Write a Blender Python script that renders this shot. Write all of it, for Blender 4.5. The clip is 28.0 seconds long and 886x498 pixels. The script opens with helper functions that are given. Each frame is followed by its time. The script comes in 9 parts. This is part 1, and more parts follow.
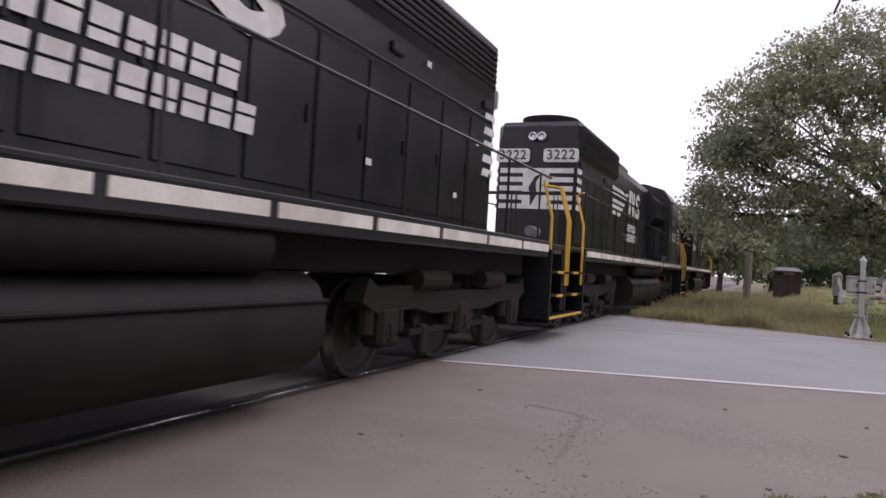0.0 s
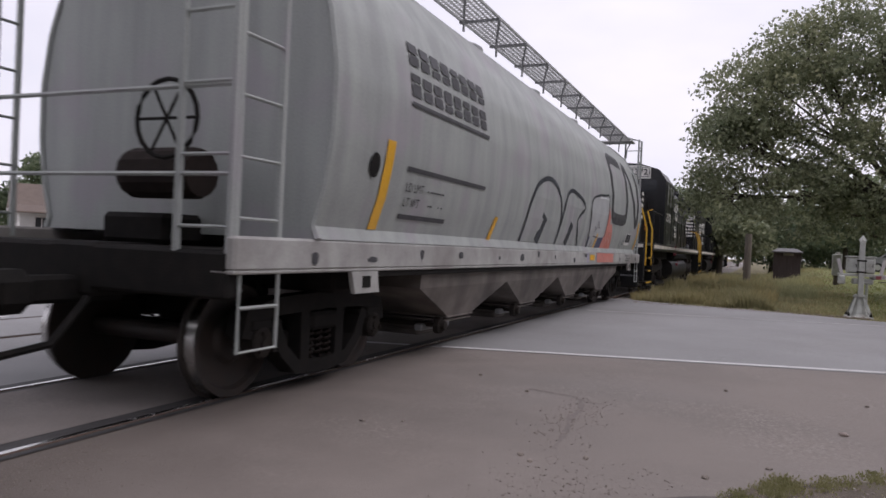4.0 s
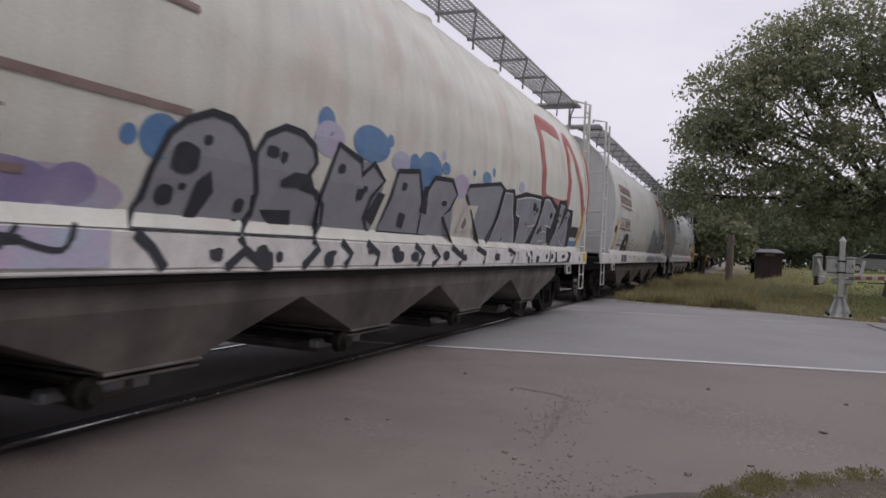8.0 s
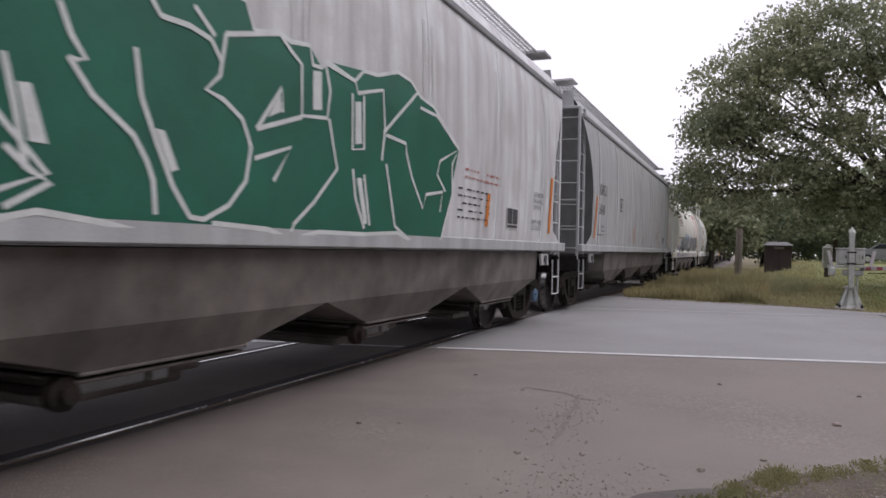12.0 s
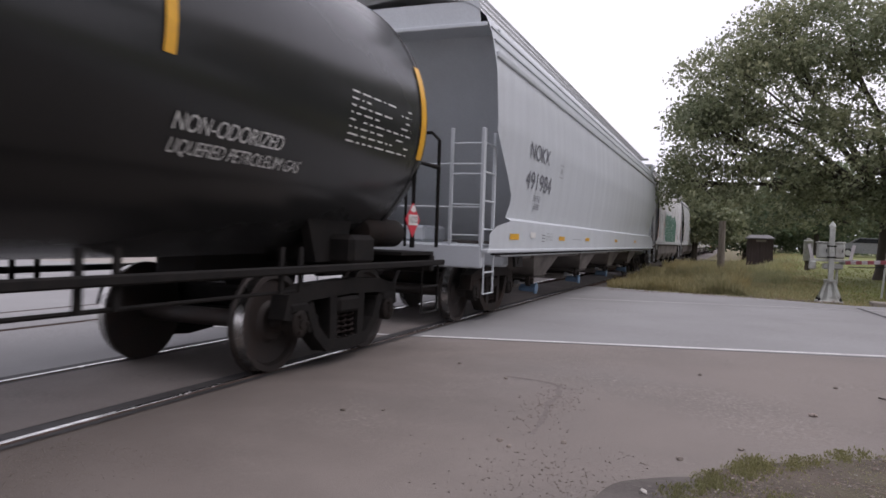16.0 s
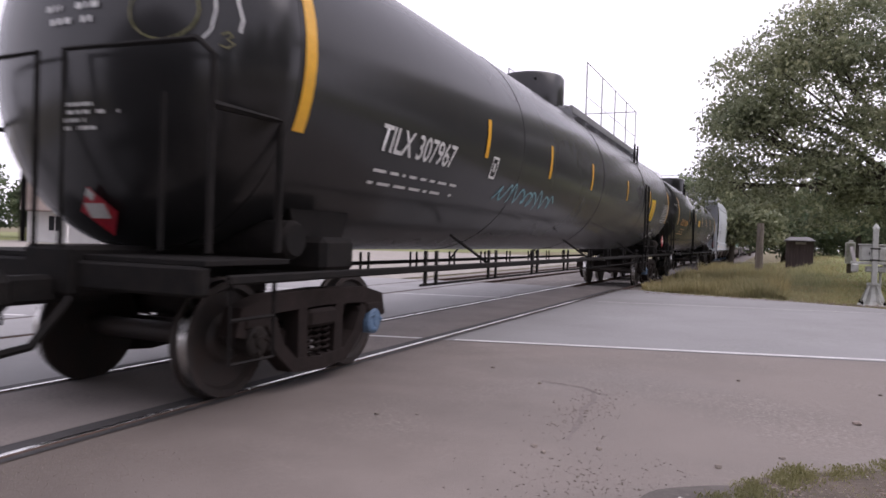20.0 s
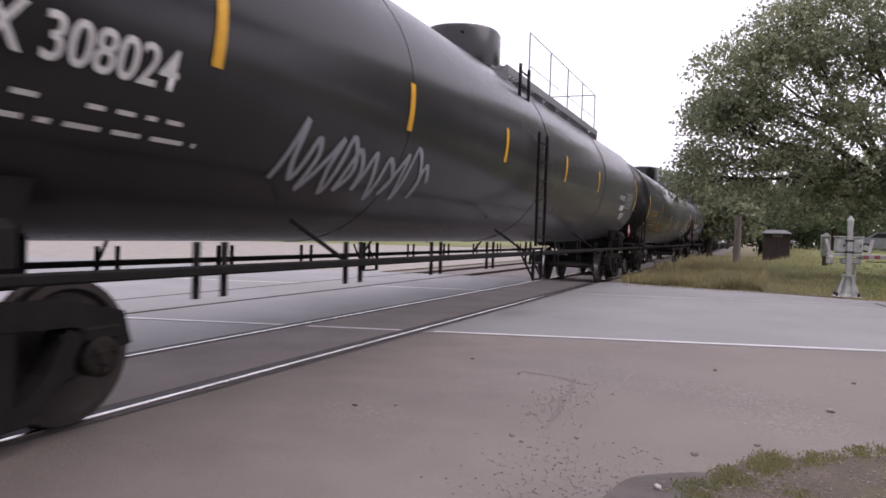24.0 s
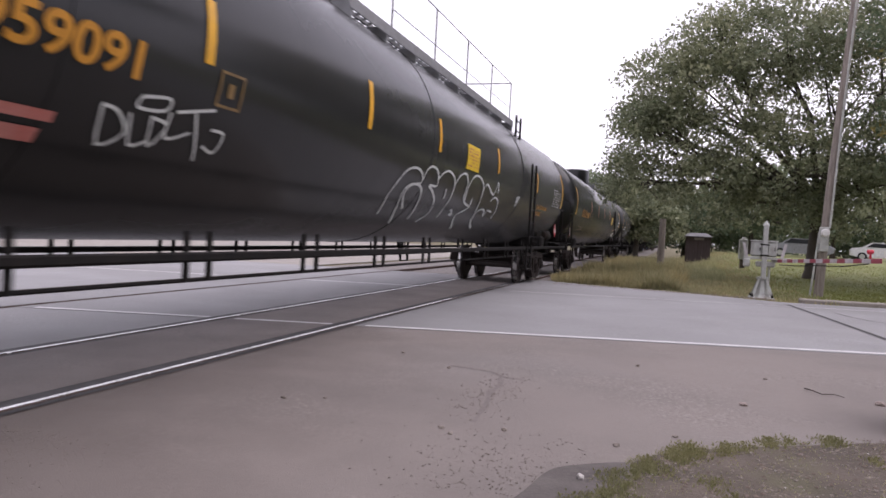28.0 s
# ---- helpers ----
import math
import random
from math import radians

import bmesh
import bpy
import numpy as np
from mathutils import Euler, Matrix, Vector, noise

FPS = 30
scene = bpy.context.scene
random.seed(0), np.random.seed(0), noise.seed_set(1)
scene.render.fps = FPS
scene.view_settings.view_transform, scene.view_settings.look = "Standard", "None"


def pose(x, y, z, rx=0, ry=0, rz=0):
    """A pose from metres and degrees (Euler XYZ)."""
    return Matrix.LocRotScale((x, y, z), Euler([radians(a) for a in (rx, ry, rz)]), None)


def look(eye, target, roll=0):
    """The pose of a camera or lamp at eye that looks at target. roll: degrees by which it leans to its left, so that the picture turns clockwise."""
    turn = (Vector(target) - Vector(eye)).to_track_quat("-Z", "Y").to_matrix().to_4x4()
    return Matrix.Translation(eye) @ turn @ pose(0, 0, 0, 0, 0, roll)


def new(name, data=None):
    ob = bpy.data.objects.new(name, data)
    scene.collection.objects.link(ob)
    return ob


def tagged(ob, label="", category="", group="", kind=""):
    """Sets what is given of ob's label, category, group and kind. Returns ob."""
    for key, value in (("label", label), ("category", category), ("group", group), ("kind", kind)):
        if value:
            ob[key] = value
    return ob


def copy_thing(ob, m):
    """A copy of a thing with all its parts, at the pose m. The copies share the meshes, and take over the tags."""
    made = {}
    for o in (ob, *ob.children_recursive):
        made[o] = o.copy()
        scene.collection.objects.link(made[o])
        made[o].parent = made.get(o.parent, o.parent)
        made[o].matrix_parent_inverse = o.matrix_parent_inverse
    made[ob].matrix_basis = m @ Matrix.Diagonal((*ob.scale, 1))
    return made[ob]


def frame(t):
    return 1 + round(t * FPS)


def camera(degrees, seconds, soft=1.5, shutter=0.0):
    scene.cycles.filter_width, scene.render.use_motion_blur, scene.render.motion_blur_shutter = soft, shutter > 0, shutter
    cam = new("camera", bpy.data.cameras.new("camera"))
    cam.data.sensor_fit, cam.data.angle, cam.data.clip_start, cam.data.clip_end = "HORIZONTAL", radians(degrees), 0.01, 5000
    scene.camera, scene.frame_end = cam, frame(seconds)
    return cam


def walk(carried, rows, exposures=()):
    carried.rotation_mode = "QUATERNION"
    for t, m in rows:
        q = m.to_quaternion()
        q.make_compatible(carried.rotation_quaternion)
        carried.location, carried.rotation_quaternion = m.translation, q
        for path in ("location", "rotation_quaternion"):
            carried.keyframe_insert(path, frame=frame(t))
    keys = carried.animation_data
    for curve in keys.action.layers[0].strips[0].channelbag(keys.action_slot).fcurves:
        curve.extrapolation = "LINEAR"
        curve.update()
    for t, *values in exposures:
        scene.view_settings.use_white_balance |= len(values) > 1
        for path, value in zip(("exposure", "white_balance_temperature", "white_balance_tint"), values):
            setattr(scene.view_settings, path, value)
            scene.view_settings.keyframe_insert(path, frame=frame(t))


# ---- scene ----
PATH = [
    (0, 4.620, 0.003, 1.289, 90.81, -3.45, 23.61), (0.5, 4.610, 0.003, 1.287, 90.91, -2.99, 23.17),
    (1, 4.610, 0.011, 1.286, 90.18, -3.00, 22.30), (1.5, 4.607, 0.029, 1.295, 90.32, -2.61, 22.18),
    (2, 4.613, 0.036, 1.294, 89.43, -3.75, 24.23), (2.5, 4.622, 0.031, 1.293, 89.55, -2.94, 24.21),
    (4.5, 4.629, 0.017, 1.284, 89.87, -2.48, 23.21), (5, 4.633, 0.014, 1.287, 90.23, -3.01, 22.08),
    (5.5, 4.617, 0.014, 1.284, 90.03, -3.04, 22.01), (6, 4.615, 0.007, 1.287, 89.83, -2.82, 23.09),
    (6.5, 4.622, -0.001, 1.283, 89.87, -2.81, 22.44), (7, 4.610, -0.002, 1.278, 89.29, -2.41, 22.29),
    (7.5, 4.615, 0.006, 1.281, 89.19, -2.14, 22.88), (8, 4.624, 0.007, 1.275, 89.77, -2.73, 22.39),
    (8.5, 4.629, 0.008, 1.283, 89.65, -1.94, 22.03), (9, 4.636, 0.010, 1.278, 89.35, -1.76, 22.04),
    (9.5, 4.618, 0.013, 1.272, 89.25, -2.68, 22.24), (10, 4.616, 0.007, 1.274, 89.79, -2.62, 21.94),
    (10.5, 4.612, 0.003, 1.277, 89.52, -2.22, 22.84), (11, 4.626, 0.005, 1.284, 90.36, -1.25, 23.80),
    (11.5, 4.628, 0.008, 1.282, 89.82, -1.17, 22.97), (12, 4.635, 0.000, 1.279, 89.88, -1.20, 23.00),
    (12.5, 4.637, -0.013, 1.278, 89.77, -2.07, 23.06), (14.5, 4.632, -0.014, 1.287, 89.25, -1.39, 21.72),
    (15, 4.632, -0.013, 1.281, 88.88, -1.53, 22.26), (15.5, 4.636, -0.015, 1.281, 89.02, -2.06, 21.45),
    (16, 4.641, -0.020, 1.283, 89.00, -1.95, 21.83), (16.5, 4.637, -0.015, 1.290, 88.88, -2.39, 22.10),
    (17, 4.631, -0.010, 1.296, 89.30, -2.18, 22.33), (17.5, 4.637, -0.013, 1.272, 88.72, -2.50, 22.39),
    (18, 4.632, -0.003, 1.282, 88.59, -1.71, 23.43), (18.5, 4.616, -0.002, 1.281, 88.77, -2.14, 24.06),
    (19, 4.617, -0.011, 1.270, 88.91, -2.38, 23.86), (19.5, 4.628, -0.013, 1.279, 88.96, -1.73, 23.88),
    (20, 4.632, -0.017, 1.293, 89.14, -1.82, 24.41), (20.5, 4.634, -0.017, 1.279, 89.12, -2.49, 24.34),
    (21, 4.640, -0.013, 1.278, 88.52, -2.27, 24.84), (21.5, 4.638, -0.012, 1.283, 89.38, -1.91, 24.87),
    (22, 4.639, 0.001, 1.284, 88.94, -1.69, 24.86), (22.5, 4.640, 0.009, 1.273, 88.33, -1.45, 25.37),
    (24.5, 4.644, 0.007, 1.262, 88.77, -1.81, 22.46), (25, 4.629, 0.009, 1.254, 88.83, -1.58, 25.45),
    (25.5, 4.622, 0.003, 1.259, 89.39, -1.30, 26.93), (26, 4.635, -0.006, 1.270, 89.91, -2.21, 25.92),
    (26.5, 4.652, -0.004, 1.263, 90.06, -3.07, 20.04), (27, 4.656, -0.005, 1.259, 88.75, -2.82, 16.57),
    (27.5, 4.651, -0.009, 1.250, 88.28, -3.10, 16.63), (28, 4.649, -0.013, 1.248, 88.63, -3.13, 17.59),
]

EXPOSURES = [(t, e + 0.08, 6280, 25 if t < 2.5 or t > 16.5 else 20) for t, e in ((0.0, -0.05), (1.0, 0.25), (2.0, -0.3), (3.5, -0.3), (5.0, -0.45), (6.5, -0.62), (9.0, -0.62), (10.5, -0.25), (11.5, -0.15), (14.3, -0.4), (15.3, -0.42), (16.0, -0.14), (17.3, 0.3), (18.6, 0.3), (20.0, 0.12), (22.0, 0.06), (25.0, 0.16), (28.0, 0.14))]
cam = camera(63.2, 28.0, soft=1.6, shutter=0.13)
walk(cam, [(t, pose(x, y, z, rx, ry, rz)) for t, x, y, z, rx, ry, rz in PATH], exposures=EXPOSURES)

# ---- light: an overcast midday sky ----
world = bpy.data.worlds.new("overcast_sky")
scene.world = world
world.use_nodes = True
wn = world.node_tree.nodes
wl = world.node_tree.links
wn.clear()
sky = wn.new("ShaderNodeTexSky")
sky.sky_type = "NISHITA"
sky.sun_disc = False
sky.sun_elevation = radians(57)
sky.sun_rotation = radians(76)
sky.air_density, sky.dust_density, sky.ozone_density = 1.0, 4.0, 1.0
tc = wn.new("ShaderNodeTexCoord")
mapn = wn.new("ShaderNodeMapping")
mapn.inputs["Scale"].default_value = (1.0, 1.0, 2.6)
cloud = wn.new("ShaderNodeTexNoise")
cloud.inputs["Scale"].default_value = 1.6
cloud.inputs["Detail"].default_value = 5.0
cloud.inputs["Roughness"].default_value = 0.55
ramp = wn.new("ShaderNodeValToRGB")
ramp.color_ramp.elements[0].position, ramp.color_ramp.elements[0].color = 0.3, (7.6, 7.7, 8.3, 1)
ramp.color_ramp.elements[1].position, ramp.color_ramp.elements[1].color = 0.7, (9.8, 9.7, 9.9, 1)
skymix = wn.new("ShaderNodeMixRGB")
skymix.inputs[0].default_value = 0.93
bg = wn.new("ShaderNodeBackground")
bg.inputs["Strength"].default_value = 0.125
wout = wn.new("ShaderNodeOutputWorld")
wl.new(tc.outputs["Generated"], mapn.inputs["Vector"])
wl.new(mapn.outputs["Vector"], cloud.inputs["Vector"])
wl.new(cloud.outputs["Fac"], ramp.inputs["Fac"])
wl.new(sky.outputs["Color"], skymix.inputs[1])
wl.new(ramp.outputs["Color"], skymix.inputs[2])
wl.new(skymix.outputs["Color"], bg.inputs["Color"])
wl.new(bg.outputs["Background"], wout.inputs["Surface"])
sun_lamp = bpy.data.lights.new("sun", "SUN")
sun_lamp.energy, sun_lamp.angle, sun_lamp.color = 1.35, radians(50), (1.0, 0.97, 0.93)
sun = new("sun", sun_lamp)
sun.matrix_world = look((45, 12, 72), (0, 0, 0))


# ---- materials ----
def material(name, base, dark=None, rough=0.6, metal=0.0, scale=6.0, amount=0.5, bump=0.15, fine=60.0, streak=False,
             stain=None, stain_amount=0.0, per_piece=0.0, coat=0.0, coat_rough=0.1, coat_ior=1.5, sheen=0.0, dirt_shade=None, shine=0.5, grit=None, patchy=0.9):
    """Painted, rusty or mineral surface: base colour varied at two scales, optional vertical streaks and stains."""
    m = bpy.data.materials.new(name)
    m.use_nodes = True
    n, l = m.node_tree.nodes, m.node_tree.links
    bsdf = n["Principled BSDF"]
    bsdf.inputs["Metallic"].default_value = metal
    bsdf.inputs["Coat Weight"].default_value = coat
    bsdf.inputs["Coat Roughness"].default_value = coat_rough
    bsdf.inputs["Coat IOR"].default_value = coat_ior
    # sheen brightens the surface at grazing view
    bsdf.inputs["Sheen Weight"].default_value = sheen
    bsdf.inputs["Sheen Roughness"].default_value = 0.33
    bsdf.inputs["Specular IOR Level"].default_value = shine
    co = n.new("ShaderNodeTexCoord")
    mp = n.new("ShaderNodeMapping")
    mp.inputs["Scale"].default_value = (1.0, 1.0, 0.12) if streak else (1.0, 1.0, 1.0)
    l.new(co.outputs["Object"], mp.inputs["Vector"])
    big = n.new("ShaderNodeTexNoise")
    big.inputs["Scale"].default_value, big.inputs["Detail"].default_value = scale, 6.0
    l.new(mp.outputs["Vector"], big.inputs["Vector"])
    small = n.new("ShaderNodeTexNoise")
    small.inputs["Scale"].default_value, small.inputs["Detail"].default_value = fine, 4.0
    l.new(co.outputs["Object"], small.inputs["Vector"])
    mix = n.new("ShaderNodeMixRGB")
    mix.inputs[1].default_value = (*base, 1)
    mix.inputs[2].default_value = (*(dark or [c * 0.6 for c in base]), 1)
    mul = n.new("ShaderNodeMath")
    mul.operation = "MULTIPLY"
    mul.inputs[1].default_value = amount
    cr = n.new("ShaderNodeValToRGB")
    cr.color_ramp.elements[0].position, cr.color_ramp.elements[1].position = 0.35, 0.68
    l.new(big.outputs["Fac"], cr.inputs["Fac"])
    l.new(cr.outputs["Color"], mul.inputs[0])
    l.new(mul.outputs[0], mix.inputs[0])
    mix2 = n.new("ShaderNodeMixRGB")
    mix2.blend_type = "MULTIPLY"
    mix2.inputs[0].default_value = 0.35
    l.new(mix.outputs[0], mix2.inputs[1])
    l.new(small.outputs["Color"], mix2.inputs[2])
    cr2 = n.new("ShaderNodeValToRGB")
    cr2.color_ramp.elements[0].position, cr2.color_ramp.elements[1].position = 0.3, 0.7
    cr2.color_ramp.elements[0].color, cr2.color_ramp.elements[1].color = (0.7, 0.7, 0.7, 1), (1.15, 1.15, 1.15, 1)
    l.new(small.outputs["Fac"], cr2.inputs["Fac"])
    l.new(cr2.outputs["Color"], mix2.inputs[2])
    last = mix2.outputs[0]
    if stain:
        st = n.new("ShaderNodeTexNoise")
        st.inputs["Scale"].default_value, st.inputs["Detail"].default_value = scale * 0.35, 8.0
        l.new(co.outputs["Object"], st.inputs["Vector"])
        cs = n.new("ShaderNodeValToRGB")
        cs.color_ramp.elements[0].position, cs.color_ramp.elements[1].position = 0.52, 0.66
        cs.color_ramp.elements[1].color = (stain_amount,) * 3 + (1,)
        l.new(st.outputs["Fac"], cs.inputs["Fac"])
        ms = n.new("ShaderNodeMixRGB")
        l.new(cs.outputs["Color"], ms.inputs[0])
        l.new(last, ms.inputs[1])
        ms.inputs[2].default_value = (*stain, 1)
        last = ms.outputs[0]
    if grit:
        # pale and dark grains, gathered in patches
        sp = n.new("ShaderNodeTexNoise")
        sp.inputs["Scale"].default_value, sp.inputs["Detail"].default_value = 38.0, 3.0
        pm = n.new("ShaderNodeTexNoise")
        pm.inputs["Scale"].default_value, pm.inputs["Detail"].default_value = patchy, 5.0
        l.new(co.outputs["Object"], sp.inputs["Vector"])
        l.new(co.outputs["Object"], pm.inputs["Vector"])
        pr = n.new("ShaderNodeValToRGB")
        pr.color_ramp.elements[0].position, pr.color_ramp.elements[1].position = 0.48, 0.68
        pr.color_ramp.elements[0].color = (0.08, 0.08, 0.08, 1)
        l.new(pm.outputs["Fac"], pr.inputs["Fac"])
        for lo, hi, tone in ((0.57, 0.66, grit[0]), (0.44, 0.35, grit[1])):
            sr = n.new("ShaderNodeMapRange")
            sr.inputs["From Min"].default_value, sr.inputs["From Max"].default_value = lo, hi
            l.new(sp.outputs["Fac"], sr.inputs["Value"])
            fm = n.new("ShaderNodeMath")
            fm.operation = "MULTIPLY"
            l.new(sr.outputs[0], fm.inputs[0])
            l.new(pr.outputs["Color"], fm.inputs[1])
            gm = n.new("ShaderNodeMixRGB")
            gm.inputs[2].default_value = (*tone, 1)
            l.new(fm.outputs[0], gm.inputs[0])
            l.new(last, gm.inputs[1])
            last = gm.outputs[0]
    if dirt_shade:
        # dirt plus painted corner shade near the track, in ragged drifts: (near, far, colour)
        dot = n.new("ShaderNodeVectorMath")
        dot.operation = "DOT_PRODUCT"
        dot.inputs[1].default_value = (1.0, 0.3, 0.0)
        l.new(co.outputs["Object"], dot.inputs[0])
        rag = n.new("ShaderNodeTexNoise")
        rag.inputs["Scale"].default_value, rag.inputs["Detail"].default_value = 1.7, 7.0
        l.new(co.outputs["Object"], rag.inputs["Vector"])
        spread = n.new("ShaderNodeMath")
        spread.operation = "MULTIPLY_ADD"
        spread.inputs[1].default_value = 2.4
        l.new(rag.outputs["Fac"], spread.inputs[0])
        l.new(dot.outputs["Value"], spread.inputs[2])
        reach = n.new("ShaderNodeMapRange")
        reach.inputs["From Min"].default_value, reach.inputs["From Max"].default_value = dirt_shade[1], dirt_shade[0]
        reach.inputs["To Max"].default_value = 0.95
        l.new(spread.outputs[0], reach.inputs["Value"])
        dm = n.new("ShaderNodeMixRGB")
        dm.inputs[2].default_value = (*dirt_shade[2], 1)
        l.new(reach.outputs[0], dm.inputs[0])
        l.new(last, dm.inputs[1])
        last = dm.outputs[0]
    if per_piece:
        oi = n.new("ShaderNodeObjectInfo")
        hv = n.new("ShaderNodeHueSaturation")
        mr = n.new("ShaderNodeMapRange")
        mr.inputs["To Min"].default_value, mr.inputs["To Max"].default_value = 1 - per_piece, 1 + per_piece
        l.new(oi.outputs["Random"], mr.inputs["Value"])
        l.new(mr.outputs[0], hv.inputs["Value"])
        l.new(last, hv.inputs["Color"])
        last = hv.outputs[0]
    l.new(last, bsdf.inputs["Base Color"])
    rr = n.new("ShaderNodeMapRange")
    rr.inputs["To Min"].default_value, rr.inputs["To Max"].default_value = max(0.05, rough - 0.12), min(1, rough + 0.15)
    l.new(big.outputs["Fac"], rr.inputs["Value"])
    l.new(rr.outputs[0], bsdf.inputs["Roughness"])
    if bump:
        bp = n.new("ShaderNodeBump")
        bp.inputs["Strength"].default_value, bp.inputs["Distance"].default_value = bump, 0.01
        l.new(small.outputs["Fac"], bp.inputs["Height"])
        l.new(bp.outputs["Normal"], bsdf.inputs["Normal"])
    return m


BLACK = material("black_enamel", (0.008, 0.008, 0.009), (0.014, 0.014, 0.0145), 0.36, streak=True, scale=5, stain=(0.03, 0.028, 0.026), stain_amount=0.25, bump=0.04, coat=0.3, coat_rough=0.2, shine=0.2)
# stained tank black, its base lifted to stand in for haze
TANKHAZED = material("haze_lifted_tank_black_paint", (0.009, 0.0095, 0.01), (0.016, 0.016, 0.0165), 0.6, streak=True, scale=1.5, amount=0.7, stain=(0.024, 0.022, 0.021), stain_amount=0.3, bump=0.012, fine=25, shine=0.1, coat=0.75, coat_rough=0.2, coat_ior=1.5, sheen=0.08)
TANKBLACK = material("tank_black_paint", (0.0055, 0.0064, 0.0066), (0.009, 0.0098, 0.0098), 0.6, streak=True, scale=1.5, amount=0.7, stain=(0.018, 0.017, 0.016), stain_amount=0.2, bump=0.012, fine=25, shine=0.1, coat=0.72, coat_rough=0.2, coat_ior=1.5, sheen=0.06)
TANKGRIME = material("oily_black_steel", (0.009, 0.0085, 0.008), (0.02, 0.017, 0.015), 0.5, scale=3, amount=0.8, bump=0.08, shine=0.18)
UNDER = material("sooty_underframe", (0.01, 0.0095, 0.009), (0.026, 0.022, 0.02), 0.8, scale=9, bump=0.3, shine=0.15)
TRUCK = material("dusty_cast_steel", (0.0156, 0.0131, 0.0117), (0.0292, 0.0224, 0.0175), 0.8, scale=7, bump=0.35, stain=(0.0292, 0.0156, 0.0107), stain_amount=0.5, shine=0.2)
RUSTY = material("rust_red_cast_steel", (0.022, 0.0155, 0.0135), (0.0135, 0.0112, 0.0102), 0.85, scale=8, bump=0.35, shine=0.2)
WHEEL = material("wheel_steel", (0.032, 0.028, 0.026), (0.06, 0.04, 0.032), 0.6, 0.35, scale=6, bump=0.2)
TREAD = material("polished_tread", (0.55, 0.54, 0.52), rough=0.25, metal=1.0, bump=0.03)
WHITE = material("white_paint", (0.72, 0.71, 0.68), (0.45, 0.43, 0.4), 0.5, scale=5, amount=0.6, bump=0.05)
SILLWHITE = material("grimy_white_sill", (0.74, 0.71, 0.65), (0.5, 0.45, 0.38), 0.55, scale=3, amount=0.8, stain=(0.3, 0.25, 0.2), stain_amount=0.5, bump=0.08)
SILLGREY = material("grimy_grey_sill", (0.4, 0.4, 0.38), (0.25, 0.24, 0.23), 0.55, scale=3, amount=0.8, stain=(0.16, 0.14, 0.13), stain_amount=0.6, bump=0.08)
YELLOW = material("safety_yellow", (0.62, 0.36, 0.02), (0.4, 0.22, 0.02), 0.5, amount=0.4, bump=0.05)
REFLECT = material("reflective_yellow_tape", (0.75, 0.4, 0.02), (0.55, 0.28, 0.02), 0.35, amount=0.5, bump=0.03)
ORANGE = material("orange_tape", (0.62, 0.2, 0.03), (0.45, 0.13, 0.02), 0.45, amount=0.4, bump=0.03)
CNGREY = material("pale_grey_hopper_paint", (0.66, 0.67, 0.63), (0.54, 0.545, 0.51), 0.5, streak=True, scale=4, amount=0.8, stain=(0.48, 0.46, 0.42), stain_amount=0.5, bump=0.05)
CNDARK = material("weathered_grey_hopper_paint", (0.34, 0.36, 0.342), (0.255, 0.27, 0.262), 0.5, streak=True, scale=4, amount=0.8, stain=(0.31, 0.275, 0.31), stain_amount=0.5, bump=0.05)
CREAM = material("cream_white_hopper_paint", (0.7, 0.705, 0.63), (0.57, 0.575, 0.51), 0.5, streak=True, scale=4, amount=0.8, stain=(0.5, 0.36, 0.28), stain_amount=0.3, bump=0.05)
GACGREY = material("soot_streaked_grey_paint", (0.62, 0.63, 0.63), (0.36, 0.345, 0.34), 0.55, streak=True, scale=5, amount=0.75, stain=(0.42, 0.4, 0.385), stain_amount=0.55, bump=0.05)
GACDARK = material("grime_and_shade_grey_paint", (0.414, 0.431, 0.425), (0.287, 0.287, 0.287), 0.55, streak=True, scale=4, amount=0.75, stain=(0.345, 0.333, 0.322), stain_amount=0.5, bump=0.05)
CRACK = material("crumbled_asphalt", (0.16, 0.137, 0.125), (0.21, 0.18, 0.165), 0.95, scale=14, amount=0.9, bump=0.9, fine=60)
NOKGREY = material("clean_light_grey_paint", (0.53, 0.56, 0.582), (0.47, 0.495, 0.515), 0.42, streak=True, scale=3, amount=0.5, bump=0.03)
CHUTE = material("dirty_hopper_chute", (0.165, 0.145, 0.13), (0.08, 0.068, 0.06), 0.8, scale=2.2, amount=0.9, bump=0.15, stain=(0.04, 0.035, 0.031), stain_amount=0.7)
GALVDULL = material("dull_galvanised_and_glare_grey", (0.27, 0.275, 0.28), (0.18, 0.18, 0.18), 0.55, 0.3, scale=6, bump=0.1)
GALV = material("galvanised_grating", (0.48, 0.48, 0.47), rough=0.45, metal=0.6, bump=0.1)
INK = material("dark_stencil_paint", (0.05, 0.05, 0.055), rough=0.6, amount=0.5, bump=0.03)
FAINTINK = material("faint_grey_stencil", (0.28, 0.29, 0.3), (0.38, 0.39, 0.4), 0.6, amount=0.7, scale=9, bump=0.02)
FADEDRED = material("faded_red_paint", (0.38, 0.09, 0.08), (0.45, 0.25, 0.22), 0.6, amount=0.8, scale=4, bump=0.03)
PALEWASH = material("pale_streaked_paint", (0.56, 0.565, 0.56), (0.42, 0.42, 0.41), 0.55, streak=True, scale=9, amount=0.8, bump=0.03)
FADEDBROWN = material("faded_brown_stencil", (0.24, 0.165, 0.15), (0.34, 0.26, 0.24), 0.6, amount=0.8, scale=4, bump=0.03)
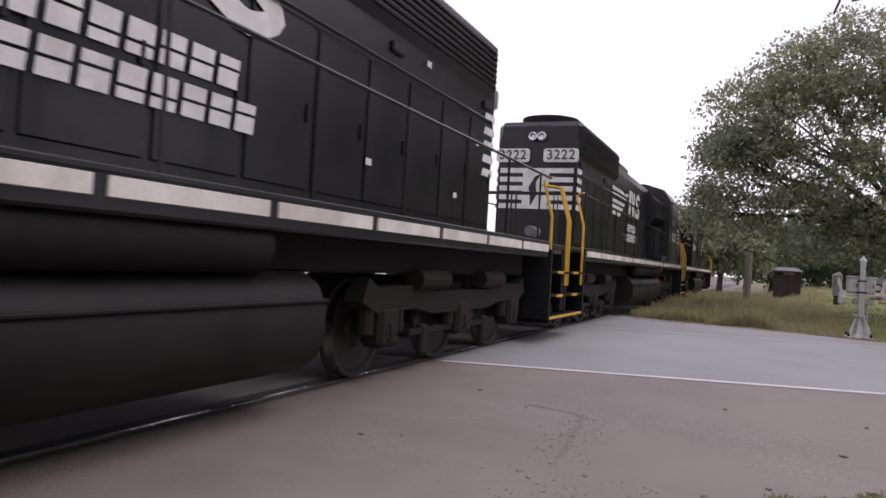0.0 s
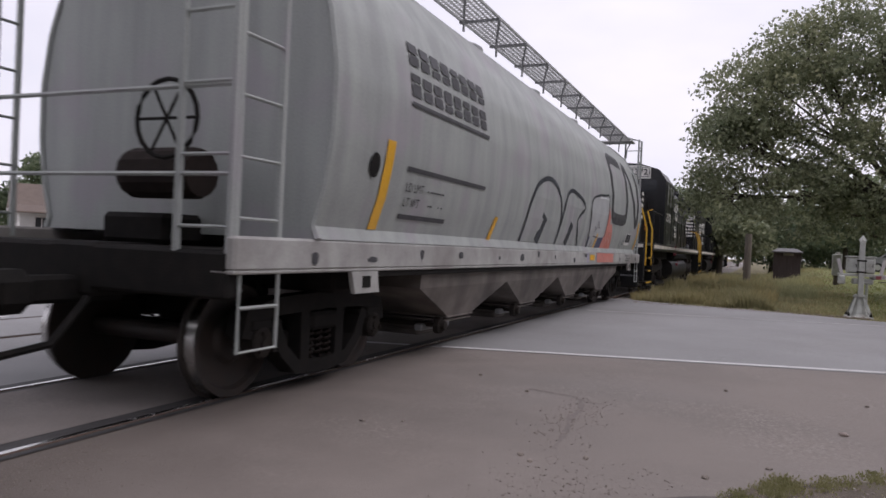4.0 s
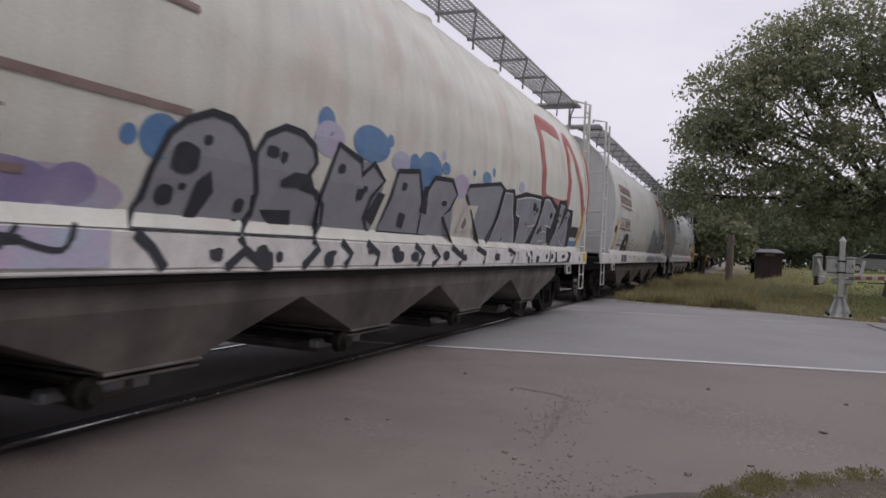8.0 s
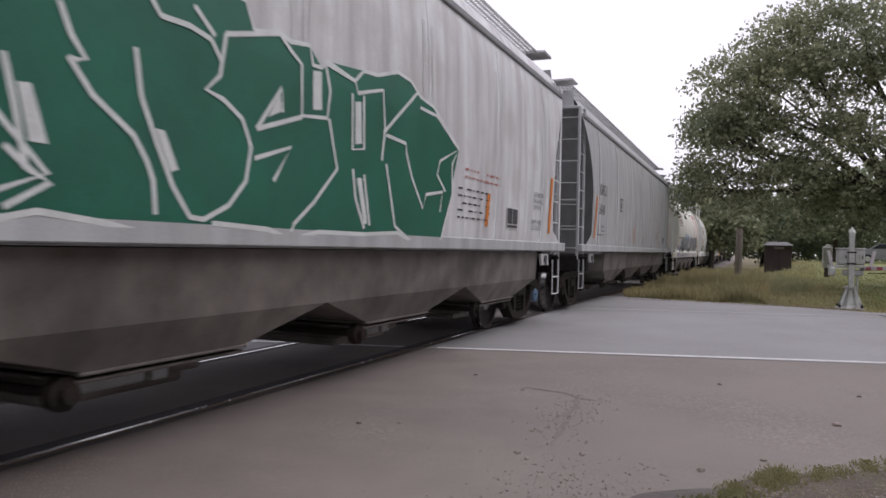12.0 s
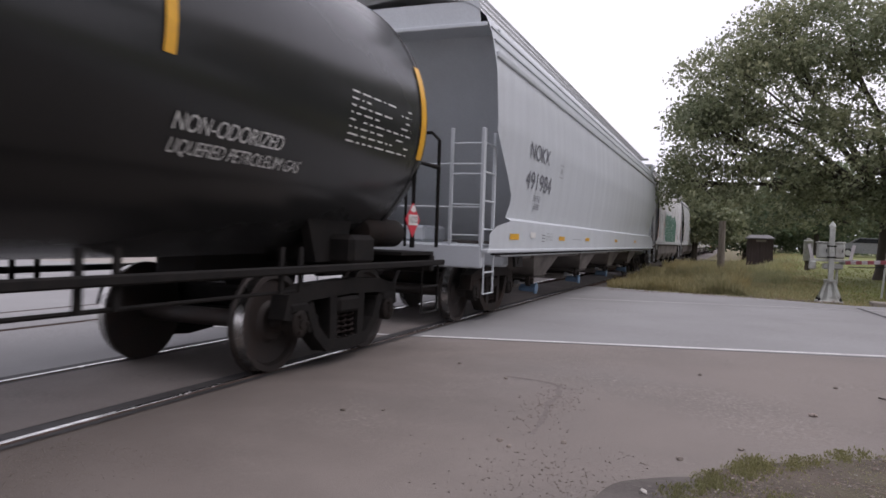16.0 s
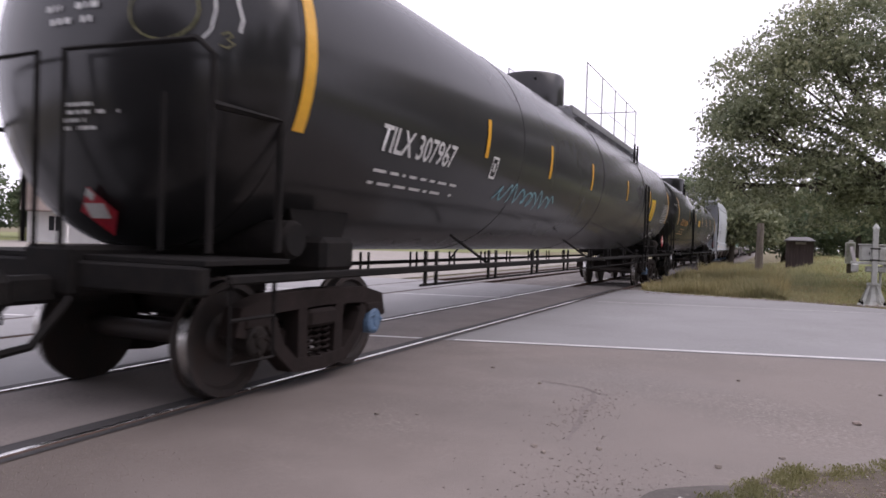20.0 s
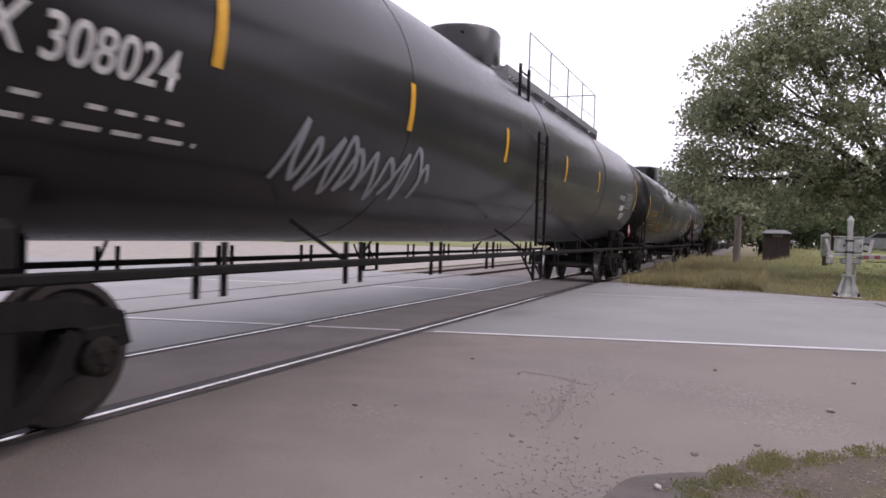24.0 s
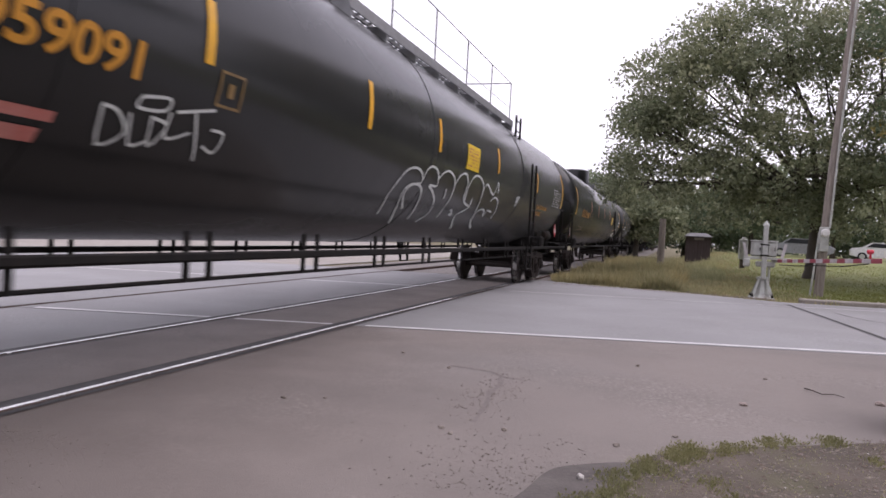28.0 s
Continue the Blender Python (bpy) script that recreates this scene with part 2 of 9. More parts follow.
LETTERWHITE = material("white_stencil_paint", (0.68, 0.68, 0.66), rough=0.5, amount=0.4, bump=0.03)
LETTERORANGE = material("orange_stencil_paint", (0.6, 0.27, 0.02), rough=0.5, amount=0.5, bump=0.03)
LETTERDIM = material("faded_orange_stencil", (0.26, 0.16, 0.05), (0.14, 0.09, 0.04), 0.6, amount=0.7, scale=9, bump=0.03)
TANKWORN2 = material("scuffed_grey_paint", (0.16, 0.155, 0.15), (0.09, 0.088, 0.085), 0.6, amount=0.7, scale=9, bump=0.03)
SPRAYGREY = material("grey_spray_paint", (0.3, 0.31, 0.33), (0.24, 0.25, 0.27), 0.5, amount=0.7, scale=3, bump=0.02)
SPRAYBLACK = material("black_spray_paint", (0.035, 0.04, 0.05), rough=0.5, amount=0.5, bump=0.02)
SPRAYMIST = material("thin_pink_violet_spray", (0.5, 0.42, 0.55), (0.42, 0.5, 0.6), 0.5, amount=0.9, scale=3, bump=0.02)
SPRAYDUSK = material("thin_dark_spray_paint", (0.12, 0.125, 0.15), (0.2, 0.2, 0.22), 0.5, amount=0.7, scale=5, bump=0.02)
SPRAYPALE = material("pale_grey_spray_paint", (0.4, 0.41, 0.41), (0.34, 0.35, 0.35), 0.5, amount=0.7, scale=3, bump=0.02)
SPRAYNAVY = material("navy_spray_paint", (0.06, 0.07, 0.13), (0.12, 0.12, 0.18), 0.5, amount=0.7, scale=4, bump=0.02)
SPRAYPLUM = material("dark_plum_spray_paint", (0.07, 0.045, 0.07), rough=0.5, amount=0.5, bump=0.02)
SPRAYHAZE = material("thin_teal_overspray", (0.44, 0.5, 0.5), (0.52, 0.55, 0.53), 0.5, amount=0.9, scale=5, bump=0.02)
FADEDINK = material("worn_grey_green_paint", (0.2, 0.21, 0.2), (0.35, 0.36, 0.34), 0.6, amount=0.8, scale=7, bump=0.02)
SPRAYBLUE = material("blue_spray_paint", (0.1, 0.22, 0.42), (0.2, 0.3, 0.42), 0.5, amount=0.8, scale=3, bump=0.02)
SPRAYTEAL = material("teal_spray_paint", (0.12, 0.32, 0.36), (0.25, 0.4, 0.42), 0.5, amount=0.8, scale=3, bump=0.02)
SPRAYVIOLET = material("violet_spray_paint", (0.28, 0.24, 0.42), (0.4, 0.36, 0.48), 0.5, amount=0.8, scale=3, bump=0.02)
SPRAYGREEN = material("deep_green_spray_paint", (0.00468, 0.0936, 0.0546), (0.0078, 0.133, 0.078), 0.45, amount=0.8, scale=2, bump=0.02)
SPRAYWHITE = material("white_spray_paint", (0.65, 0.68, 0.66), rough=0.5, amount=0.4, bump=0.02)
SPRAYRED = material("salmon_red_spray_paint", (0.5, 0.15, 0.12), (0.55, 0.28, 0.24), 0.5, amount=0.7, scale=3, bump=0.02)
SIGNRED = material("placard_red", (0.55, 0.03, 0.05), rough=0.4, amount=0.3, bump=0.02)
SIGNYELLOW = material("notice_yellow", (0.72, 0.5, 0.02), rough=0.45, amount=0.3, bump=0.02)
CAPBLUE = material("blue_bearing_cap", (0.13, 0.22, 0.34), (0.06, 0.09, 0.13), 0.5, amount=0.6, bump=0.1)
GLASS = material("dark_window_glass", (0.02, 0.022, 0.025), rough=0.12, amount=0.2, bump=0.0)
LAMPGLASS = material("headlight_glass", (0.6, 0.6, 0.62), rough=0.1, metal=0.7, bump=0.0)
ASPHALT = material("grey_asphalt", (0.272, 0.269, 0.268), (0.225, 0.221, 0.218), 0.8, scale=0.5, amount=0.8, bump=0.5, fine=110, stain=(0.212, 0.208, 0.199), stain_amount=0.5, grit=((0.33, 0.325, 0.32), (0.2, 0.195, 0.19)), patchy=0.4)
# the last argument mixes track dirt with shade put into the colour
APRON = material("worn_brown_asphalt", (0.236, 0.203, 0.18), (0.183, 0.161, 0.145), 0.82, scale=0.45, amount=1.0, bump=0.5, fine=120, stain=(0.245, 0.224, 0.21), stain_amount=0.7, grit=((0.305, 0.272, 0.243), (0.17, 0.147, 0.129)), patchy=0.7, dirt_shade=(3.2, 6.0, (0.125, 0.104, 0.09)))
CROSSING = material("dark_crossing_asphalt", (0.2, 0.176, 0.162), (0.155, 0.135, 0.125), 0.85, scale=1.2, amount=0.8, bump=0.5, fine=110, grit=((0.24, 0.21, 0.19), (0.12, 0.104, 0.095)), patchy=1.0)
LINE = material("worn_road_line", (0.68, 0.671, 0.663), (0.51, 0.493, 0.484), 0.7, scale=4, amount=0.7, bump=0.2)
FAINTLINE = material("faint_road_line", (0.47, 0.46, 0.455), (0.33, 0.32, 0.32), 0.7, scale=5, amount=0.9, bump=0.2)
TAR = material("tar_seam", (0.05, 0.047, 0.047), rough=0.7, bump=0.2)
RAILTOP = material("polished_rail_head", (0.75, 0.74, 0.73), rough=0.22, metal=1.0, bump=0.02)
RAILWEB = material("rusty_rail_web", (0.09, 0.05, 0.035), (0.05, 0.032, 0.026), 0.85, bump=0.3)
BALLAST = material("grey_ballast", (0.2, 0.18, 0.165), (0.1, 0.088, 0.08), 0.9, scale=14, amount=0.9, bump=1.0, fine=40, per_piece=0.2)
RAILDULL = material("dull_rail_head", (0.1, 0.085, 0.078), (0.06, 0.05, 0.045), 0.6, 0.4, bump=0.1)
SOIL = material("gravelly_soil", (0.12, 0.096, 0.074), (0.075, 0.062, 0.046), 0.95, scale=2.5, amount=0.9, bump=1.0, fine=55, stain=(0.13, 0.13, 0.06), stain_amount=0.6, grit=((0.34, 0.29, 0.24), (0.05, 0.042, 0.034)), patchy=3.0)
LAWN = material("mown_lawn", (0.15, 0.175, 0.045), (0.185, 0.185, 0.07), 0.9, scale=0.6, amount=0.9, bump=0.6, fine=50)
VERGE = material("dry_verge_soil", (0.17, 0.145, 0.0765), (0.119, 0.106, 0.051), 0.95, scale=0.9, amount=0.9, bump=0.8, fine=60)
KERB = material("pale_concrete", (0.306, 0.281, 0.246), (0.221, 0.196, 0.17), 0.85, scale=2, amount=0.8, bump=0.4)
STONE = material("loose_stone", (0.27, 0.232, 0.2), (0.18, 0.152, 0.13), 0.9, scale=9, bump=0.5, per_piece=0.25)
PALESTONE = material("pale_pebble", (0.55, 0.52, 0.48), rough=0.8, scale=9, bump=0.3)
PALECLOD = material("pale_dry_clod", (0.42, 0.35, 0.31), (0.27, 0.22, 0.19), 0.95, scale=12, amount=0.9, bump=0.6)
CLAY = material("dry_clay_clod", (0.21, 0.165, 0.132), (0.14, 0.11, 0.09), 0.9, scale=9, bump=0.5)
PUDDLE = material("damp_hollow", (0.115, 0.1, 0.09), (0.078, 0.068, 0.062), 0.85, scale=4, amount=0.9, bump=0.3, grit=((0.2, 0.175, 0.155), (0.05, 0.044, 0.04)), patchy=2.0)
BARK = material("grey_bark", (0.09, 0.075, 0.06), (0.045, 0.038, 0.032), 0.95, streak=True, scale=14, bump=0.9, fine=30)
POLEWOOD = material("weathered_pole_wood", (0.27, 0.235, 0.2), (0.16, 0.135, 0.115), 0.9, streak=True, scale=18, amount=0.9, bump=0.5, fine=50)
ALUM = material("aluminium_paint", (0.44, 0.45, 0.41), (0.27, 0.275, 0.25), 0.5, 0.2, scale=6, amount=0.7, bump=0.15, stain=(0.22, 0.19, 0.15), stain_amount=0.4)
ARMWHITE = material("dull_white_arm_tape", (0.5, 0.47, 0.47), (0.36, 0.33, 0.33), 0.5, scale=5, amount=0.7, bump=0.04)
REDTAPE = material("gate_red", (0.3, 0.05, 0.07), rough=0.45, amount=0.4, bump=0.05)
SHEDWOOD = material("dark_brown_boards", (0.075, 0.055, 0.052), (0.045, 0.034, 0.032), 0.85, streak=True, scale=9, bump=0.4)
SIDING = material("white_siding", (0.7, 0.7, 0.68), (0.58, 0.57, 0.55), 0.6, scale=1.5, bump=0.05)
ROOFING = material("brown_shingles", (0.15, 0.115, 0.095), (0.1, 0.08, 0.07), 0.9, scale=2, bump=0.5, fine=25)
ROOFGREY = material("grey_shingles", (0.16, 0.155, 0.155), (0.1, 0.1, 0.1), 0.9, scale=2, bump=0.5, fine=25)
BRICK = material("brown_brick", (0.14, 0.085, 0.065), (0.09, 0.055, 0.045), 0.85, scale=8, bump=0.4, per_piece=0.3)
MORTAR = material("mortar", (0.28, 0.26, 0.24), rough=0.9, scale=8, bump=0.4)
CARPAINT = material("silver_grey_car_paint", (0.3, 0.31, 0.33), rough=0.3, metal=0.5, bump=0.0, coat=0.6)
CARWHITE = material("white_car_paint", (0.7, 0.7, 0.7), rough=0.3, bump=0.0, coat=0.6)
RUBBER = material("tyre_rubber", (0.02, 0.02, 0.02), rough=0.85, bump=0.2)


def leaf_material(name, a, b):
    m = bpy.data.materials.new(name)
    m.use_nodes = True
    n, l = m.node_tree.nodes, m.node_tree.links
    bsdf = n["Principled BSDF"]
    geo = n.new("ShaderNodeNewGeometry")
    mix = n.new("ShaderNodeMixRGB")
    mix.inputs[1].default_value, mix.inputs[2].default_value = (*a, 1), (*b, 1)
    l.new(geo.outputs["Random Per Island"], mix.inputs[0])
    co = n.new("ShaderNodeTexCoord")
    big = n.new("ShaderNodeTexNoise")
    big.inputs["Scale"].default_value, big.inputs["Detail"].default_value = 0.35, 3.0
    l.new(co.outputs["Object"], big.inputs["Vector"])
    mx = n.new("ShaderNodeMixRGB")
    mx.blend_type = "MULTIPLY"
    mx.inputs[0].default_value = 0.6
    cr = n.new("ShaderNodeValToRGB")
    cr.color_ramp.elements[0].position, cr.color_ramp.elements[0].color = 0.35, (0.72, 0.82, 0.74, 1)
    cr.color_ramp.elements[1].position, cr.color_ramp.elements[1].color = 0.68, (1.22, 1.2, 1.0, 1)
    l.new(big.outputs["Fac"], cr.inputs["Fac"])
    l.new(mix.outputs[0], mx.inputs[1])
    l.new(cr.outputs["Color"], mx.inputs[2])
    l.new(mx.outputs[0], bsdf.inputs["Base Color"])
    bsdf.inputs["Roughness"].default_value = 0.55
    tr = n.new("ShaderNodeBsdfTranslucent")
    l.new(mx.outputs[0], tr.inputs["Color"])
    ms = n.new("ShaderNodeMixShader")
    ms.inputs[0].default_value = 0.5
    l.new(bsdf.outputs[0], ms.inputs[1])
    l.new(tr.outputs[0], ms.inputs[2])
    l.new(ms.outputs[0], n["Material Output"].inputs["Surface"])
    return m


LEAF = leaf_material("oak_leaves", (0.15, 0.175, 0.1), (0.36, 0.365, 0.25))
LEAFDARK = leaf_material("shaded_leaves", (0.11, 0.15, 0.09), (0.21, 0.24, 0.155))
LEAFAUTUMN = leaf_material("turning_leaves", (0.34, 0.24, 0.07), (0.2, 0.2, 0.07))
GRASSDRY = leaf_material("dry_tall_grass", (0.44, 0.41, 0.26), (0.27, 0.275, 0.14))
GRASSPALE = leaf_material("pale_trodden_grass", (0.2, 0.2, 0.088), (0.3, 0.275, 0.165))
GRASSGREEN = leaf_material("green_grass_blades", (0.2, 0.225, 0.06), (0.26, 0.25, 0.1))
GRASSSTRAW = leaf_material("straw_weeds", (0.45, 0.38, 0.22), (0.27, 0.24, 0.12))
WEED = leaf_material("weedy_grass", (0.3, 0.26, 0.135), (0.41, 0.345, 0.21))


# ---- mesh helpers ----
class Shape:
    """Vertices and faces of one mesh; pieces are added and the whole is made at the end."""

    def __init__(self):
        self.v, self.f = [], []

    def add(self, verts, faces):
        k = len(self.v)
        self.v += [tuple(p) for p in verts]
        self.f += [tuple(i + k for i in q) for q in faces]
        return self

    def box(self, c, s, bevel=0.0, m=None):
        hx, hy, hz = s[0] / 2, s[1] / 2, s[2] / 2
        b = min(bevel, hx * 0.9, hy * 0.9, hz * 0.9)
        if b <= 0:
            vs = [(x * hx, y * hy, z * hz) for x in (-1, 1) for y in (-1, 1) for z in (-1, 1)]
            fs = [(0, 1, 3, 2), (4, 6, 7, 5), (0, 4, 5, 1), (2, 3, 7, 6), (0, 2, 6, 4), (1, 5, 7, 3)]
        else:
            vs, fs, idx = [], [], {}
            for sx in (-1, 1):
                for sy in (-1, 1):
                    for sz in (-1, 1):
                        for a in range(3):
                            p = [sx * (hx - b), sy * (hy - b), sz * (hz - b)]
                            p[a] = (sx, sy, sz)[a] * (hx, hy, hz)[a]
                            idx[sx, sy, sz, a] = len(vs)
                            vs.append(tuple(p))
            for a in range(3):
                o = [k for k in range(3) if k != a]
                for s0 in (-1, 1):
                    q = []
                    for s1, s2 in ((-1, -1), (1, -1), (1, 1), (-1, 1)):
                        k = [0, 0, 0]
                        k[a], k[o[0]], k[o[1]] = s0, s1, s2
                        q.append(idx[(*k, a)])
                    fs.append(tuple(q) if (s0 > 0) == (a != 1) else tuple(reversed(q)))
            for a in range(3):
                o = [k for k in range(3) if k != a]
                for s1 in (-1, 1):
                    for s2 in (-1, 1):
                        k0, k1 = [0, 0, 0], [0, 0, 0]
                        k0[a], k0[o[0]], k0[o[1]] = -1, s1, s2
                        k1[a], k1[o[0]], k1[o[1]] = 1, s1, s2
                        fs.append((idx[(*k0, o[0])], idx[(*k1, o[0])], idx[(*k1, o[1])], idx[(*k0, o[1])]))
            for sx in (-1, 1):
                for sy in (-1, 1):
                    for sz in (-1, 1):
                        fs.append(tuple(idx[sx, sy, sz, a] for a in range(3)))
        if m is not None:
            vs = [m @ Vector(p) for p in vs]
        return self.add([(p[0] + c[0], p[1] + c[1], p[2] + c[2]) for p in vs], fs)

    def tube(self, pts, r, n=6, r1=None, caps=True):
        """A round bar along the points; r1: its radius at the far end."""
        pts = [Vector(p) for p in pts]
        rings, k0 = [], len(self.v)
        for i, p in enumerate(pts):
            d = (pts[min(i + 1, len(pts) - 1)] - pts[max(i - 1, 0)]).normalized()
            up = Vector((0, 0, 1)) if abs(d.z) < 0.9 else Vector((1, 0, 0))
            a = d.cross(up).normalized()
            b = d.cross(a)
            rad = r if r1 is None else r + (r1 - r) * i / (len(pts) - 1)
            self.v += [tuple(p + a * rad * math.cos(2 * math.pi * k / n) + b * rad * math.sin(2 * math.pi * k / n)) for k in range(n)]
        for i in range(len(pts) - 1):
            for k in range(n):
                self.f.append((k0 + i * n + k, k0 + i * n + (k + 1) % n, k0 + (i + 1) * n + (k + 1) % n, k0 + (i + 1) * n + k))
        if caps:
            self.f.append(tuple(k0 + k for k in range(n)))
            e = k0 + (len(pts) - 1) * n
            self.f.append(tuple(e + n - 1 - k for k in range(n)))
        return self

    def lathe(self, c, axis, prof, n=20):
        """Rings of (along, radius) round an axis 'x', 'y' or 'z' through c."""
        k0 = len(self.v)
        for a, r in prof:
            for k in range(n):
                u, w = r * math.cos(2 * math.pi * k / n), r * math.sin(2 * math.pi * k / n)
                p = {"x": (a, u, w), "y": (w, a, u), "z": (u, w, a)}[axis]
                self.v.append((c[0] + p[0], c[1] + p[1], c[2] + p[2]))
        for i in range(len(prof) - 1):
            for k in range(n):
                self.f.append((k0 + i * n + k, k0 + i * n + (k + 1) % n, k0 + (i + 1) * n + (k + 1) % n, k0 + (i + 1) * n + k))
        self.f.append(tuple(k0 + n - 1 - k for k in range(n)))
        e = k0 + (len(prof) - 1) * n
        self.f.append(tuple(e + k for k in range(n)))
        return self

    def sweep(self, sections, closed=True, caps=True):
        """Skins equal-length rings of points."""
        k0, n = len(self.v), len(sections[0])
        for s in sections:
            self.v += [tuple(p) for p in s]
        for i in range(len(sections) - 1):
            for k in range(n if closed else n - 1):
                self.f.append((k0 + i * n + k, k0 + i * n + (k + 1) % n, k0 + (i + 1) * n + (k + 1) % n, k0 + (i + 1) * n + k))
        if caps:
            self.f.append(tuple(k0 + n - 1 - k for k in range(n)))
            e = k0 + (len(sections) - 1) * n
            self.f.append(tuple(e + k for k in range(n)))
        return self

    def plate(self, outline, axis, at, thick):
        """A flat plate: outline of 2D points, extruded along the axis 'x', 'y' or 'z'."""
        def put(p, h):
            return {"x": (h, p[0], p[1]), "y": (p[0], h, p[1]), "z": (p[0], p[1], h)}[axis]
        return self.sweep([[put(p, at) for p in outline], [put(p, at + thick) for p in outline]])

    def mesh(self, name, mat, smooth=False):
        me = bpy.data.meshes.new(name)
        me.from_pydata(self.v, [], self.f)
        bm = bmesh.new()
        bm.from_mesh(me)
        bmesh.ops.recalc_face_normals(bm, faces=bm.faces)
        bm.to_mesh(me)
        bm.free()
        me.materials.append(mat)
        if smooth:
            me.shade_smooth()
            me.set_sharp_from_angle(angle=radians(35))
        return me


def part(name, shape, mat, parent, label="", smooth=False, at=None):
    """Links a shape as one mesh object under a thing or a part."""
    me = shape if isinstance(shape, bpy.types.Mesh) else shape.mesh(name, mat, smooth)
    ob = new(name, me)
    ob.parent = parent
    if at is not None:
        ob.matrix_basis = at
    if label:
        tagged(ob, label)
    return ob


def thing(name, label, category, at=None, group="", kind=""):
    ob = new(name)
    ob.empty_display_size = 0.3
    if at is not None:
        ob.matrix_basis = at
    return tagged(ob, label, category, group, kind)


def solid(name, shape, mat, label, category, group="", kind="", smooth=False):
    return tagged(new(name, shape.mesh(name, mat, smooth)), label, category, group, kind)


def rounded(w, h, r, n=4, cx=0.0, cz=0.0):
    pts = []
    for sx, sz, a0 in ((1, 1, 0), (-1, 1, 90), (-1, -1, 180), (1, -1, 270)):
        for i in range(n + 1):
            a = radians(a0 + 90 * i / n)
            pts.append((cx + sx * (w / 2 - r) + r * math.cos(a), cz + sz * (h / 2 - r) + r * math.sin(a)))
    return pts


# ---- flat work on curved sides: stencils, tape, spray paint ----
OFF = [0.0]  # metres by which the marks are moved along the car


def paint(name, polys, xs, mat, parent, off=0.008, step=0.16, label=""):
    """Thin paint on the side x = xs(z): polygons of (y, z)."""
    bm = bmesh.new()
    for poly in polys:
        vs = [bm.verts.new((0, p[0], p[1])) for p in poly]
        try:
            bm.faces.new(vs)
        except ValueError:
            pass
    bmesh.ops.triangulate(bm, faces=bm.faces)
    if step:
        zs = [v.co.z for v in bm.verts]
        z = math.floor(min(zs) / step) * step
        while z < max(zs):
            bmesh.ops.bisect_plane(bm, geom=bm.verts[:] + bm.edges[:] + bm.faces[:], plane_co=(0, 0, z), plane_no=(0, 0, 1))
            z += step
    for v in bm.verts:
        v.co.x = xs(v.co.z) + off
        v.co.y += OFF[0]
    bmesh.ops.recalc_face_normals(bm, faces=bm.faces)
    for f in bm.faces:
        if f.normal.x < 0:
            f.normal_flip()
    me = bpy.data.meshes.new(name)
    bm.to_mesh(me)
    bm.free()
    me.materials.append(mat)
    return part(name, me, mat, parent, label)


def lettering(name, text, y, z, height, xs, mat, parent, squeeze=1.0, off=0.012, label="", align="LEFT", bold=0.0, slant=0.0):
    """Words in the built-in font on the side, capitals of the given height; y, z: the foot of the first letter."""
    cu = bpy.data.curves.new(name, "FONT")
    cu.body, cu.size, cu.offset, cu.shear = text, height / 0.69, bold, slant
    cu.align_x = align
    tmp = bpy.data.objects.new(name, cu)
    scene.collection.objects.link(tmp)
    me0 = bpy.data.meshes.new_from_object(tmp.evaluated_get(bpy.context.evaluated_depsgraph_get()))
    bpy.data.objects.remove(tmp)
    bm = bmesh.new()
    bm.from_mesh(me0)
    bpy.data.meshes.remove(me0)
    if height > 0.3:
        k = 0.0
        while k < height * 1.2:
            bmesh.ops.bisect_plane(bm, geom=bm.verts[:] + bm.edges[:] + bm.faces[:], plane_co=(0, k, 0), plane_no=(0, 1, 0))
            k += 0.12
    for v in bm.verts:
        yy, zz = y + v.co.x * squeeze, z + v.co.y
        v.co = (xs(zz) + off, yy + OFF[0], zz)
    bm.normal_update()
    for f in bm.faces:
        if f.normal.x < 0:
            f.normal_flip()
    me = bpy.data.meshes.new(name)
    bm.to_mesh(me)
    bm.free()
    me.materials.append(mat)
    return part(name, me, mat, parent, label)


def smooth_line(pts, n=6, closed=False):
    out, k = [], len(pts)
    for i in range(k if closed else k - 1):
        p0, p1 = pts[(i - 1) % k] if closed or i else pts[0], pts[i]
        p2, p3 = pts[(i + 1) % k], pts[(i + 2) % k] if closed or i + 2 < k else pts[-1]
        for j in range(n):
            t = j / n
            out.append(tuple(0.5 * (2 * p1[a] + (p2[a] - p0[a]) * t + (2 * p0[a] - 5 * p1[a] + 4 * p2[a] - p3[a]) * t * t
                                    + (3 * p1[a] - p0[a] - 3 * p2[a] + p3[a]) * t ** 3) for a in (0, 1)))
    if not closed:
        out.append(tuple(pts[-1]))
    return out


def stroke(pts, w, closed=False):
    """Quads along a line of (y, z) points."""
    q, k = [], len(pts)
    nrm = []
    for i in range(k):
        a, b = (pts[(i - 1) % k], pts[(i + 1) % k]) if closed else (pts[max(i - 1, 0)], pts[min(i + 1, k - 1)])
        d = math.hypot(b[0] - a[0], b[1] - a[1]) or 1
        nrm.append((-(b[1] - a[1]) / d * w / 2, (b[0] - a[0]) / d * w / 2))
    for i in range(k if closed else k - 1):
        j = (i + 1) % k
        q.append([(pts[i][0] - nrm[i][0], pts[i][1] - nrm[i][1]), (pts[j][0] - nrm[j][0], pts[j][1] - nrm[j][1]),
                  (pts[j][0] + nrm[j][0], pts[j][1] + nrm[j][1]), (pts[i][0] + nrm[i][0], pts[i][1] + nrm[i][1])])
    return q


def rect(y0, z0, y1, z1, skew=0.0):
    return [(y0, z0), (y1, z0), (y1 + skew, z1), (y0 + skew, z1)]


